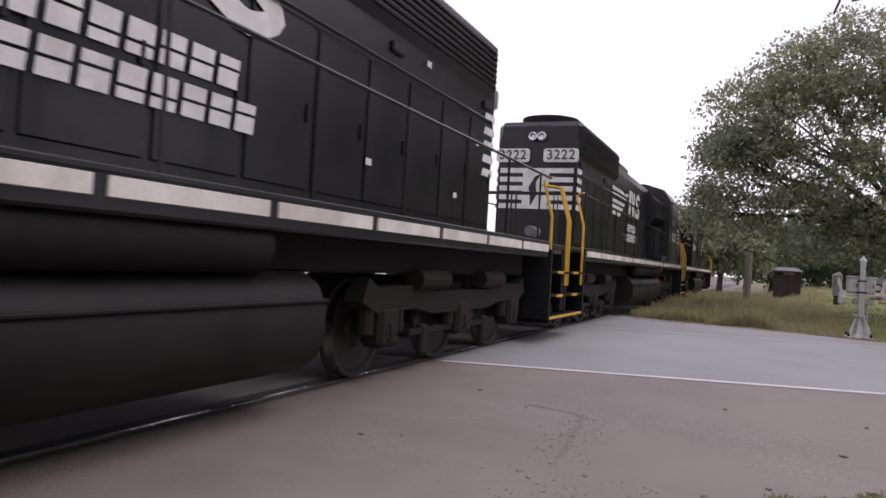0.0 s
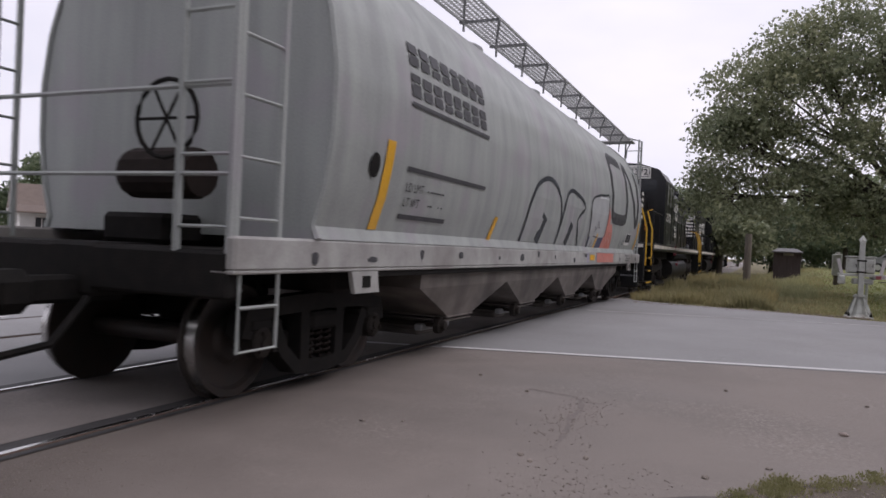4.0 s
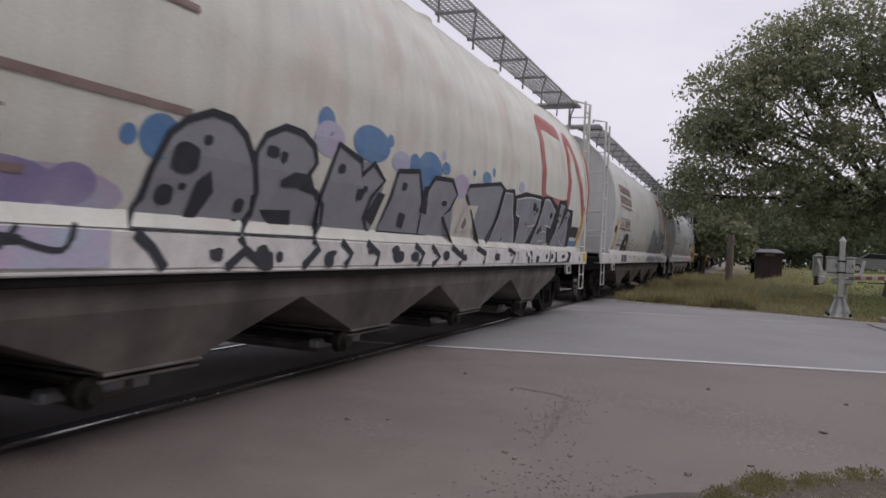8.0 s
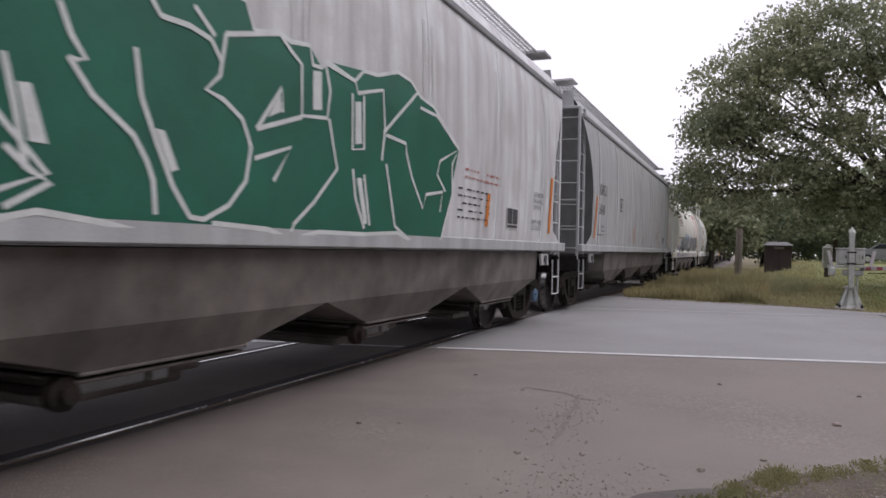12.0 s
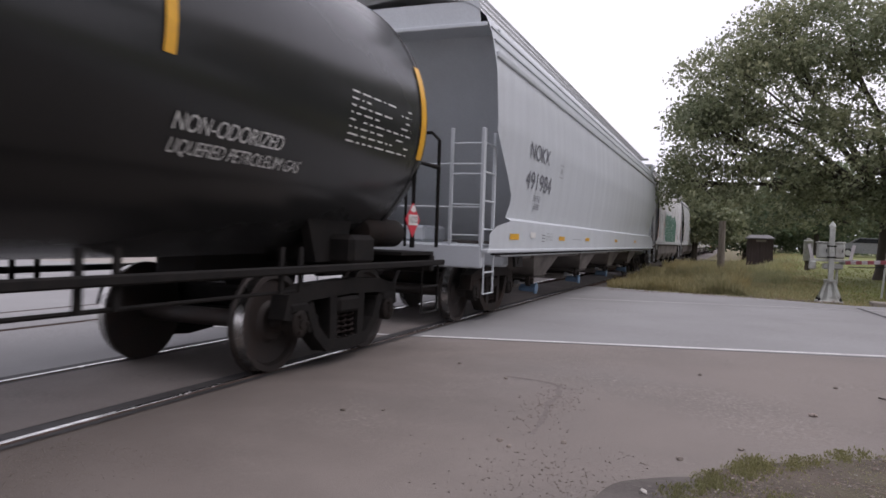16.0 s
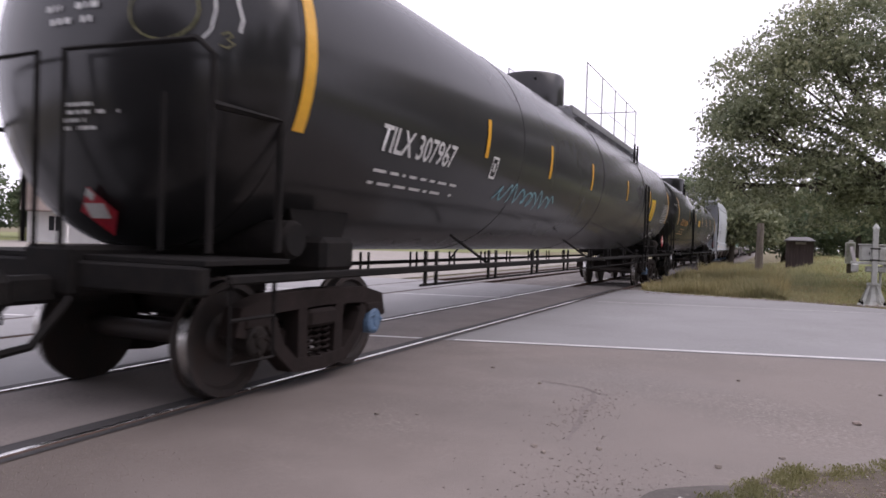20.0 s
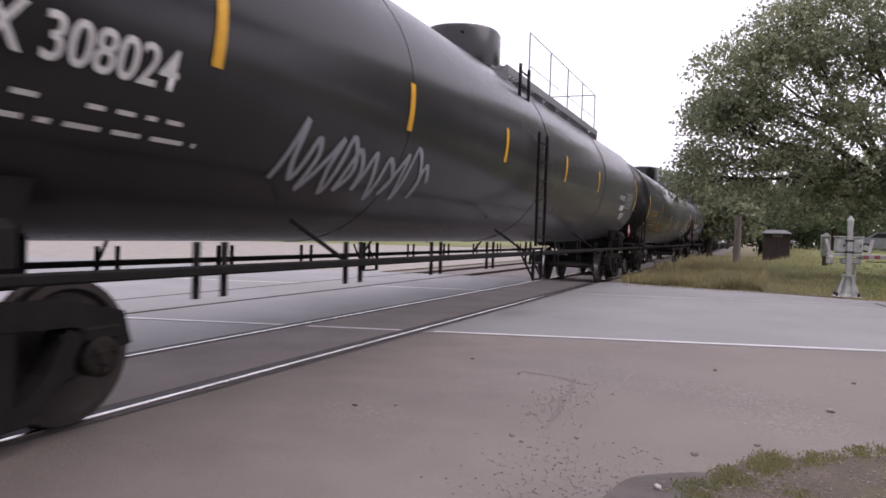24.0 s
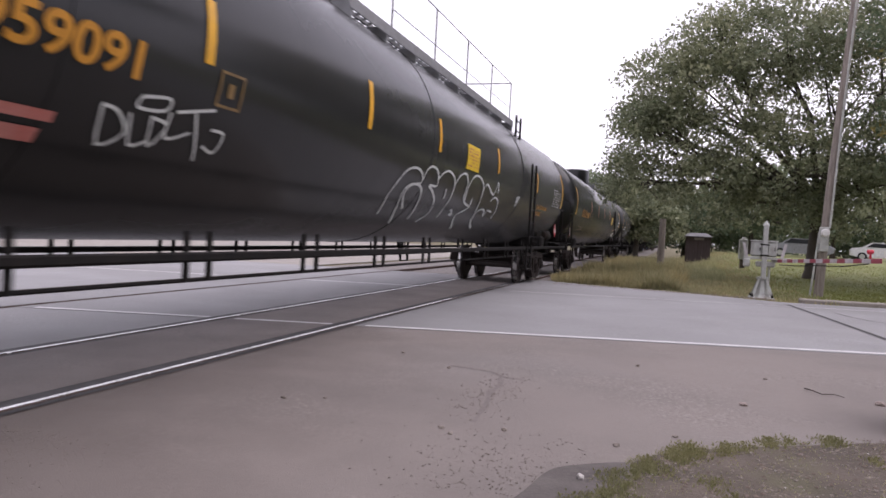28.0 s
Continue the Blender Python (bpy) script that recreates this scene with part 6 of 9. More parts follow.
for pts in ([(1.33, 1.97), (1.47, 2.14), (1.76, 2.19), (1.98, 2.07), (2.05, 1.89), (2.29, 1.76), (2.7, 1.69), (2.36, 1.52), (2.9, 1.31)],
        [(2.26, 1.8), (2.1, 1.97), (2.22, 2.18), (2.57, 2.22), (2.93, 2.12), (3.09, 1.96), (3.26, 1.72), (3.49, 1.47)],
        [(2.61, 1.84), (2.76, 1.69)],
        [(3.09, 2.02), (3.2, 2.14), (3.68, 2.02), (3.89, 2.01), (3.96, 2.23), (4.17, 2.05)],
        [(3.89, 1.87), (4.03, 1.95), (4.36, 1.92), (4.63, 1.76), (4.74, 1.56)],
        [(4.08, 1.34), (3.56, 1.47), (3.45, 1.66), (3.77, 1.7), (4.03, 1.59), (4.05, 1.7), (4.4, 1.68)],
        [(1.84, 1.59), (1.9, 1.61), (2.11, 1.53), (1.94, 1.55)],):
    paint("bubble_tag", stroke(smooth_line(pts, 4), 0.032), tank_side, SPRAYWHITE, car, 0.011, 0.0)
for pts in ([(5.85, 2.05), (6.2, 2.09)],
        [(5.9, 1.96), (6.16, 2.04)],
        [(5.92, 2.09), (6.03, 1.87)],
        [(6.09, 2.11), (6.12, 1.9)],):
    paint("bubble_tag", stroke(smooth_line(pts, 4), 0.032), tank_side, SPRAYWHITE, car, 0.011, 0.0)
notice(car, 1.66, 2.27, 0.75, 0.4, tank_side, seed=33)
lettering("stencil", "LIQUEFIED PETROLEUM GAS", 8.4, 1.95, 0.09, tank_side, LETTERORANGE, car, 0.9)
lettering("stencil", "NON ODORIZED", 8.4, 1.8, 0.09, tank_side, LETTERORANGE, car, 0.9)
data_panel(car, 10.5, 2.1, 1.25, 0.5, tank_side, LETTERWHITE, 8, 34)
placard(car, 11.5, 1.45, 1.42)

# round-bodied hoppers


def worm(y, z, w, h):
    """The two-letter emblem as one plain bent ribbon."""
    pts = [(0.42, 1.0), (0.12, 1.0), (0.03, 0.96), (0.0, 0.84), (0.0, 0.16), (0.03, 0.04), (0.1, 0.0), (0.36, 0.0), (0.44, 0.03), (0.49, 0.12), (0.53, 0.8), (0.545, 0.93), (0.58, 1.0),
           (0.62, 0.97), (0.66, 0.86), (0.82, 0.2), (0.85, 0.07), (0.885, 0.0), (0.93, 0.03), (0.955, 0.14), (0.98, 0.6), (1.0, 1.0)]
    return ([(y + w * a, z + h * b) for a, b in pts],)


def sill_fn(z):
    return 1.507


def block_shape(y, z, w, h, kind, skew=0.0):
    """One plain block of a painted name: two slabs, alike or unlike in height."""
    c = (0.5, 0.36, 0.62)[kind % 3] * h
    q = [rect(0, 0, w, c - 0.05 * h), rect(0, c + 0.05 * h, w, h)]
    return [[(y + a + skew * b, z + b) for a, b in p] for p in q]


def round_marks(T, ink, red, seed, y0=-6.52):
    car, h, fn = T
    r = random.Random(seed)
    for z in (2.58, 1.97, 1.52):
        paint("stencil_rule", [rect(y0, z, y0 + (2.1 if z > 1.6 else 1.1), z + 0.045)], fn, ink, car, 0.01, 0.2)
    for k, z in enumerate((2.98, 2.68)):
        for j in range(8):
            a = y0 + 0.02 + j * 0.26
            paint("name_block", block_shape(a, z, 0.2, 0.22, (j * 3 + k * 2) % 5), fn, ink, car, 0.01, 0.0)
    for k, words in enumerate(("LD LMT", "LT WT")):
        lettering("stencil", words, y0 + 0.02, 1.78 - k * 0.14, 0.085, fn, ink, car, 0.95)
        data_panel(car, y0 + 0.52, 1.785 - k * 0.14, 0.42, 0.07, fn, ink, 1, seed + k, "stencil_block")
    for pts in worm(3.75, 2.08, 3.78, 1.38):
        paint("emblem", stroke(smooth_line(pts, 2), 0.26), fn, red, car, 0.006, 0.07, "faded red emblem shape")
    tapes(car, ((y0 - 0.42, 1.4, 2.2, 0.06), (h - 1.1, 1.4, 2.15, 0.05)), fn, REFLECT, 0.15)
    if T is not H3:
        tapes(car, ((-3.9, 1.38, 1.68, 0.08), (2.52, 1.38, 1.68, 0.06)), fn, REFLECT, 0.12)
    paint("port", [[(y0 - 0.62 + 0.09 * math.cos(a * 0.5236), 1.95 + 0.11 * math.sin(a * 0.5236)) for a in range(12)]], fn, UNDER, car, 0.012, 0.0)
    tagged(paint("sill_stain", [blob(-h + 1 + k * (2 * h - 2) / 15 + r.uniform(-0.3, 0.3), 1.17 + r.uniform(-0.05, 0.05), r.uniform(0.06, 0.2), r.uniform(0.04, 0.1), r) for k in range(16)], sill_fn, INK, car, 0.004, 0.0), kind="stuff")
    y = h - (1.95 if T is H3 else 2.75)
    paint("notice_frame", [rect(y, 1.5, y + 0.7, 1.8)], fn, LETTERWHITE, car, 0.009, 0.0)
    for k in range(2):
        paint("notice", [rect(y + 0.03 + k * 0.33, 1.57, y + 0.33 + k * 0.33, 1.78)], fn, INK, car, 0.013, 0.0)


LUMPS = {"dome": [(0, 0), (0.02, 0.5), (0.15, 0.85), (0.45, 1), (0.75, 0.88), (0.95, 0.5), (1, 0)],
         "hook": [(0, 0), (0.1, 0.96), (0.6, 1), (0.96, 0.8), (0.7, 0.5), (1, 0)]}


def lumps(T, kinds, y0, y1, z0, tops, fill, edge):
    """A row of fat spray-painted shapes with dark edges."""
    car, h, fn = T
    w = (y1 - y0) / sum(k[1] for k in kinds)
    y = y0
    for (kind, share), top in zip(kinds, tops):
        ww, hh = w * share, top - z0
        b = smooth_line([(y + p[0] * ww + 0.1 * p[1] * hh, z0 + p[1] * hh) for p in LUMPS[kind]], 4, False)
        paint("spray_fill", [b], fn, fill, car, 0.007, 0.16)
        paint("spray_outline", stroke(b, 0.075), fn, edge, car, 0.012, 0.0)
        paint("spray_slot", stroke([(y + 0.42 * ww, z0), (y + 0.5 * ww, z0 + 0.42 * hh)], 0.14 * ww), fn, edge, car, 0.013, 0.0)
        y += ww


round_marks(H1, INK, INK, 41)
round_marks(H2, FADEDBROWN, FADEDRED, 42)
round_marks(H3, FADEDBROWN, FADEDRED, 43)
car, h, fn = H1
lumps(H1, (("dome", 1.2), ("hook", 1.0)), -2.6, 1.0, 1.4, (2.4, 2.3), CNDARK, SPRAYBLACK)
shell_line = [(1.86, 1.315), (1.74, 1.68), (1.66, 1.96), (1.58, 2.15), (1.7, 2.35), (2.3, 2.46), (2.77, 2.49), (3.3, 2.5), (3.33, 2.06), (3.29, 1.63)]
paint("spray_fill", [shell_line + [(2.7, 1.6), (2.63, 1.315)]], fn, SPRAYPALE, car, 0.006, 0.16)
paint("spray_outline", stroke(smooth_line(shell_line, 3), 0.045), fn, SPRAYBLACK, car, 0.012, 0.0)
paint("spray_edge", stroke([(2.3, 2.41), (2.77, 2.44), (3.25, 2.44), (3.28, 2.06), (3.24, 1.66)], 0.025), fn, SPRAYWHITE, car, 0.012, 0.0)
for q in ([(2.63, 1.315), (2.7, 1.6), (3.3, 1.61), (3.24, 1.315)], [(1.78, 1.315), (1.8, 1.59), (1.92, 1.61), (1.89, 1.315)]):
    paint("spray_shadow", [q], fn, SPRAYNAVY, car, 0.008, 0.0)
paint("crown_tag", stroke([(2.16, 1.61), (2.21, 1.73), (2.15, 1.83), (2.29, 1.75), (2.43, 1.93), (2.53, 1.8), (2.71, 1.81), (2.61, 1.6)], 0.022, True), fn, SPRAYPLUM, car, 0.011, 0.0)
paint("spray_tag", stroke([(2.06, 1.315), (2.19, 1.54), (2.34, 1.315), (2.43, 1.54), (2.51, 1.315), (2.63, 1.54)], 0.022), fn, SPRAYPLUM, car, 0.011, 0.0)
paint("spray_fill", [[(3.13, 1.315), (3.37, 1.6), (3.4, 1.95), (3.44, 2.29), (3.53, 2.03), (3.72, 1.9), (3.88, 1.95), (4.12, 1.74), (4.33, 1.315)]], fn, SPRAYRED, car, 0.009, 0.16)
paint("spray_tag", stroke([(3.54, 1.49), (3.62, 1.6), (3.75, 1.49), (3.77, 1.74), (4.06, 1.42)], 0.016), fn, SPRAYWHITE, car, 0.012, 0.0)
for pts in ([(5.42, 1.42), (5.38, 1.52), (5.48, 1.58), (5.56, 1.5), (5.46, 1.42)], [(5.68, 1.42), (5.74, 1.6), (5.92, 1.6)], [(5.7, 1.52), (5.86, 1.52)]):
    paint("spray_tag", stroke(pts, 0.025), fn, SPRAYBLACK, car, 0.011, 0.0)
paint("spray_run", [rect(2.75, 1.07, 4.65, 1.275)], sill_fn, SPRAYRED, car, 0.004, 0.0)
paint("spray_run", [rect(1.82, 1.07, 1.9, 1.275)], sill_fn, SPRAYVIOLET, car, 0.004, 0.0)
paint("spray_run", [rect(2.66, 1.07, 2.7, 1.275)], sill_fn, SPRAYNAVY, car, 0.004, 0.0)
paint("sill_patch", [rect(2.05, 1.12, 2.5, 1.23)], sill_fn, REFLECT, car, 0.006, 0.0)
framed(car, 6.26, 1.1, 0.6, 0.14, sill_fn, INK, 0.02, "sill_plate")
car, h, fn = H2
dome_line = [(1.02, 1.315), (1.1, 1.6), (1.14, 1.73), (1.21, 1.9), (1.35, 2.05), (1.58, 2.15), (1.85, 2.18), (2.1, 2.13), (2.32, 2.02), (2.47, 1.85), (2.52, 1.7)]
bend_line = [(2.48, 1.7), (2.64, 1.89), (2.9, 1.99), (3.2, 1.98), (3.04, 1.78), (2.79, 1.7), (3.24, 1.77), (3.61, 1.73), (3.84, 1.61), (3.83, 1.315)]
fork_line = [(3.89, 1.315), (3.94, 1.78), (4.04, 2.08), (4.17, 2.24), (4.6, 2.17), (5.01, 2.03), (5.2, 2.11), (5.62, 2.2), (5.93, 2.02), (5.55, 1.8), (5.3, 1.66), (5.75, 1.5), (5.6, 1.315)]
for line, w in ((dome_line, 0.3), (bend_line[:4], 0.2), (fork_line[:9], 0.18)):
    paint("spray_halo", stroke(smooth_line(line, 4), w + 0.12), fn, SPRAYHAZE, car, 0.008, 0.12)
    paint("spray_halo", stroke(smooth_line(line, 4), w * 0.72), fn, SPRAYTEAL, car, 0.0095, 0.12)
for line, foot in ((dome_line, [(2.46, 1.315)]), (bend_line, [(2.46, 1.315)]), (fork_line, [])):
    paint("spray_fill", [smooth_line(line, 4) + foot], fn, SPRAYGREY, car, 0.011, 0.1)
    paint("spray_outline", stroke(smooth_line(line, 4), 0.095), fn, SPRAYDUSK, car, 0.014, 0.0)
paint("spray_shine", stroke(smooth_line([(1.4, 1.9), (1.6, 1.99), (1.85, 2.0), (2.05, 1.93)], 4), 0.05), fn, SPRAYPALE, car, 0.009, 0.0)
paint("spray_slot", [[(1.72, 1.315), (1.66, 1.5), (1.71, 1.7), (1.74, 1.58), (1.8, 1.46), (1.86, 1.62), (1.93, 1.6), (1.9, 1.45), (1.86, 1.315)]], fn, SPRAYDUSK, car, 0.013, 0.0)
paint("spray_slot", [[(2.9, 1.44), (3.1, 1.54), (3.4, 1.52), (3.5, 1.42), (3.2, 1.315)]], fn, SPRAYDUSK, car, 0.013, 0.0)
paint("spray_box", [[(4.34, 1.315), (4.51, 1.9), (4.68, 1.9), (4.55, 1.315)]], fn, LETTERWHITE, car, 0.013, 0.0)
r = random.Random(48)
for cy, cz, sy, sz, n in ((2.5, 2.07, 0.22, 0.16, 11), (3.55, 1.92, 0.26, 0.14, 11), (5.85, 1.75, 0.16, 0.2, 7)):
    for k in range(n):
        w = r.uniform(0.05, 0.17)
        paint("spray_cloud", [blob(r.gauss(cy, sy / 2), r.gauss(cz, sz / 2), w, w * r.uniform(0.6, 1.0), r, 0.0, 11, 0.22)], fn, (SPRAYHAZE, SPRAYMIST, SPRAYVIOLET, SPRAYDUSK)[k % 4 if k % 3 else 1], car, 0.0105 + 0.0002 * k, 0.0)
for pts in ([(6.57, 1.88), (6.7, 1.8), (6.62, 1.72)], [(6.75, 1.86), (6.95, 1.74), (6.8, 1.66), (7.0, 1.6)], [(6.9, 1.62), (7.1, 1.72), (7.2, 1.56)], [(7.0, 1.5), (7.3, 1.6), (7.25, 1.45)], [(6.5, 1.6), (6.7, 1.52)]):
    paint("spray_tag", stroke(pts, 0.022), fn, INK, car, 0.011, 0.0)
paint("spray_run", [[(0.74, 1.07), (0.77, 1.14), (0.9, 1.24), (1.09, 1.23), (1.3, 1.07)]], sill_fn, SPRAYVIOLET, car, 0.003, 0.0)
paint("spray_run", stroke([(1.08, 1.275), (1.4, 1.07)], 0.05), sill_fn, SPRAYDUSK, car, 0.006, 0.0)
for k in range(34):
    y = r.choice((r.uniform(2.1, 2.85), r.uniform(4.55, 5.9), r.uniform(0.6, 6.4)))
    t, w = r.uniform(1.16, 1.275), r.uniform(0.02, 0.07)
    paint("spray_run", [[(y, 1.07), (y + w * 1.6, 1.07), (y + w * 0.8, t), (y + w * 0.2, t - 0.02)]], sill_fn, (SPRAYDUSK, SPRAYMIST, SPRAYGREY)[k % 3], car, 0.0035 + 0.0001 * k, 0.0)
for k in range(16):
    w = r.uniform(0.15, 0.5)
    paint("spray_cloud", [blob(r.uniform(0.9, 6.4), r.uniform(1.14, 1.26), w, r.uniform(0.06, 0.16), r, 0.0, 14, 0.25)], sill_fn, (SPRAYMIST, SPRAYPALE, SPRAYVIOLET, SPRAYMIST)[k % 4], car, 0.0015 + 0.0001 * k, 0.0)
for cy in (1.74, 3.55):
    for k in range(4):
        paint("spray_dot", [blob(cy + r.uniform(-0.16, 0.16), r.uniform(1.12, 1.24), r.uniform(0.05, 0.12), r.uniform(0.05, 0.1), r, 0.0, 9, 0.2)], sill_fn, SPRAYPLUM, car, 0.0075 + 0.0002 * k, 0.0)
arch = [(-5.6, 1.315), (-5.38, 1.52), (-5.31, 1.56), (-5.36, 1.64), (-5.4, 1.79), (-5.26, 1.85), (-5.03, 1.89), (-4.77, 1.89), (-4.57, 1.83), (-4.5, 1.7), (-4.5, 1.55), (-4.4, 1.48), (-4.42, 1.315)]
paint("letter_shape", [arch], fn, SPRAYBLACK, car, 0.008, 0.16)
paint("letter_counter", [[(-5.1, 1.56), (-5.09, 1.66), (-5.03, 1.69), (-4.92, 1.67), (-4.84, 1.56)]], fn, CNGREY, car, 0.013, 0.0)
paint("letter_counter", [[(-5.14, 1.315), (-5.1, 1.46), (-5.02, 1.46), (-5.0, 1.315)]], fn, CNGREY, car, 0.013, 0.0)
for a, b in ((-5.42, -5.08), (-5.0, -4.4)):
    paint("spray_run", [rect(a, 1.07, b, 1.275)], sill_fn, SPRAYDUSK, car, 0.005, 0.0)
for pts in ([(-4.37, 1.41), (-4.23, 1.64), (-4.14, 1.9), (-4.0, 1.79), (-3.84, 1.7), (-3.67, 1.72), (-3.5, 1.76), (-3.37, 1.65)], [(-4.04, 1.63), (-3.91, 1.58), (-3.97, 1.43), (-4.12, 1.43), (-4.04, 1.63)],
            [(-3.67, 1.63), (-3.51, 1.61), (-3.65, 1.47)], [(-3.62, 1.315), (-3.26, 1.53), (-3.07, 1.63), (-3.12, 1.46), (-3.43, 1.315)], [(-2.87, 1.41), (-2.73, 1.48), (-2.54, 1.49), (-2.33, 1.58), (-2.11, 1.62)],
            [(-2.64, 1.315), (-2.17, 1.42), (-1.79, 1.49), (-1.37, 1.315), (-1.15, 1.46), (-0.91, 1.315)], [(-0.85, 1.315), (-0.44, 1.68)]):
    paint("spray_tag", stroke(pts, 0.02), fn, INK, car, 0.009, 0.0)
lettering("car_number", "CN 382445", -6.5, 2.05, 0.25, fn, FADEDBROWN, car, 1.08, bold=0.005)
paint("stencil_rule", [rect(-5.53, 1.55, -5.47, 1.96)], fn, FADEDBROWN, car, 0.011, 0.0)
for z in (1.6, 1.72, 1.84, 1.95):
    paint("scratched_rule", stroke([(0.2, z - 0.02), (0.8, z)], 0.016), fn, FADEDINK, car, 0.01, 0.0)
paint("scratched_rule", stroke([(0.8, 1.95), (0.84, 1.59)], 0.016), fn, FADEDINK, car, 0.01, 0.0)
for y in (0.28, 0.52, 0.86):
    paint("paint_drip", stroke([(y, 1.58), (y + 0.01, 1.44), (y - 0.04, 1.315)], 0.018), fn, FADEDINK, car, 0.01, 0.0)
car, h, fn = H3
for y in (-h + 0.12, h - 0.42):
    paint("sill_patch", [rect(y, 1.1, y + 0.3, 1.27)], sill_fn, SIGNYELLOW, car, 0.006, 0.0, "bright yellow patch")
paint("round_badge", [blob(-7.15, 1.66, 0.24, 0.3, random.Random(6), 0.0, 9, 0.3)], fn, INK, car, 0.011, 0.0)
r = random.Random(60)
for q in ([(-4.77, 1.3), (-4.68, 1.47), (-4.66, 1.63), (-4.57, 1.85), (-4.45, 1.95), (-4.25, 2.03), (-4.06, 2.02), (-3.9, 1.94), (-3.76, 1.77), (-3.68, 1.59), (-3.68, 1.43), (-3.81, 1.31)],
        [(-3.77, 1.85), (-3.69, 1.98), (-3.49, 2.07), (-3.27, 2.06), (-3.09, 1.99), (-3.02, 1.87), (-3.1, 1.77), (-3.18, 1.67), (-2.97, 1.65), (-2.81, 1.55), (-2.76, 1.41), (-2.91, 1.275), (-3.78, 1.275), (-3.68, 1.47)],
        [(-2.87, 1.66), (-2.74, 2.06), (-2.33, 1.97), (-2.29, 1.86), (-2.11, 1.98), (-1.86, 1.85), (-2.06, 1.68), (-2.1, 1.5), (-1.91, 1.35), (-2.87, 1.275)],
        [(-1.79, 1.37), (-1.68, 1.71), (-1.61, 1.97), (-1.15, 2.02), (-1.01, 1.82), (-0.85, 1.37)],):
    q = [(a, max(b, 1.315)) for a, b in q]
    paint("spray_fill", [q], fn, SPRAYGREY, car, 0.007, 0.16)
    paint("spray_outline", stroke(q, 0.05, True), fn, SPRAYBLACK, car, 0.012, 0.0)
for q in ([(-0.85, 1.37), (-0.95, 1.77), (-0.73, 2.0), (-0.24, 2.02), (-0.03, 1.88), (-0.17, 1.7), (-0.33, 1.6), (0.11, 1.315)],
        [(0.27, 1.9), (0.31, 2.01), (1.46, 2.15), (1.75, 2.07), (1.74, 1.87), (1.48, 1.58), (1.31, 1.315), (1.09, 1.315)],):
    q = [(a, max(b, 1.315)) for a, b in q]
    paint("spray_fill", [q], fn, SPRAYGREY, car, 0.007, 0.16)
    paint("spray_outline", stroke(q, 0.05, True), fn, SPRAYBLACK, car, 0.012, 0.0)
for q in ([(-4.33, 1.31), (-4.3, 1.46), (-4.28, 1.6), (-4.18, 1.68), (-4.11, 1.55), (-4.23, 1.35)],
        [(-3.44, 1.69), (-3.29, 1.77), (-3.07, 1.77), (-2.99, 1.67), (-3.42, 1.65)],
        [(-3.6, 1.47), (-3.23, 1.49), (-3.17, 1.315), (-3.4, 1.34), (-3.51, 1.42)],
        [(-1.4, 1.45), (-1.42, 1.59), (-1.27, 1.57), (-1.26, 1.43)],
        [(-2.1, 1.5), (-1.95, 1.74), (-1.81, 1.73), (-1.9, 1.43)],
        [(-0.97, 1.62), (-0.97, 1.88), (-0.86, 1.9), (-0.78, 1.6)],):
    paint("spray_slot", [q], fn, SPRAYBLACK, car, 0.013, 0.0)
for a, b, w, q in ((-4.41, 1.73, 0.22, 0.18), (-4.52, 1.5, 0.14, 0.12), (-4.25, 1.86, 0.08, 0.06), (-4.39, 1.56, 0.06, 0.04), (-3.83, 1.48, 0.1, 0.1), (-3.84, 1.37, 0.06, 0.04), (-3.59, 1.88, 0.14, 0.08), (-3.45, 1.86, 0.08, 0.08), (-2.64, 1.87, 0.1, 0.08), (-2.27, 1.69, 0.12, 0.1), (-2.2, 1.74, 0.08, 0.06), (-1.43, 1.84, 0.1, 0.08), (-0.37, 1.75, 0.14, 0.06)):
    paint("spray_dot", [blob(a, b, w, q, r, 0.0, 10, 0.06)], fn, SPRAYBLACK, car, 0.014, 0.0)
for a, b, w, q in ((-4.63, 1.82, 0.16, 0.13), (-4.86, 1.8, 0.06, 0.06), (-2.95, 2.2, 0.13, 0.12), (-2.18, 2.14, 0.34, 0.16), (-1.84, 2.22, 0.07, 0.06), (-1.28, 2.08, 0.13, 0.1), (-0.89, 2.06, 0.32, 0.19), (-0.88, 1.86, 0.16, 0.24), (-0.46, 2.13, 0.12, 0.07), (0.44, 2.18, 0.05, 0.04), (0.92, 2.16, 0.17, 0.09), (1.18, 2.27, 0.06, 0.06)):
    paint("spray_cloud", [disc(a, b, w, q)], fn, SPRAYBLUE, car, 0.003, 0.16)
for a, b, w, q in ((-2.88, 2.08, 0.22, 0.14), (-1.58, 2.06, 0.2, 0.1), (0.06, 1.98, 0.25, 0.14), (-0.55, 2.26, 0.06, 0.05), (2.5, 2.2, 0.14, 0.08), (-5.3, 1.45, 0.5, 0.14)):
    paint("spray_cloud", [disc(a, b, w, q)], fn, SPRAYMIST, car, 0.0045, 0.16)
for a, b, w, q in ((-5.55, 1.47, 0.34, 0.13), (-5.15, 1.5, 0.16, 0.11), (-5.75, 1.62, 0.14, 0.09)):
    paint("spray_cloud", [disc(a, b, w, q)], fn, SPRAYVIOLET, car, 0.006, 0.16)
paint("bare_patch", [[(0.2, 1.45), (0.3, 1.78), (0.72, 1.8), (0.68, 1.5)]], fn, CREAM, car, 0.016, 0.0)
paint("bare_patch_stain", [[(0.3, 1.52), (0.36, 1.64), (0.46, 1.56), (0.42, 1.48)]], fn, FADEDBROWN, car, 0.018, 0.0)
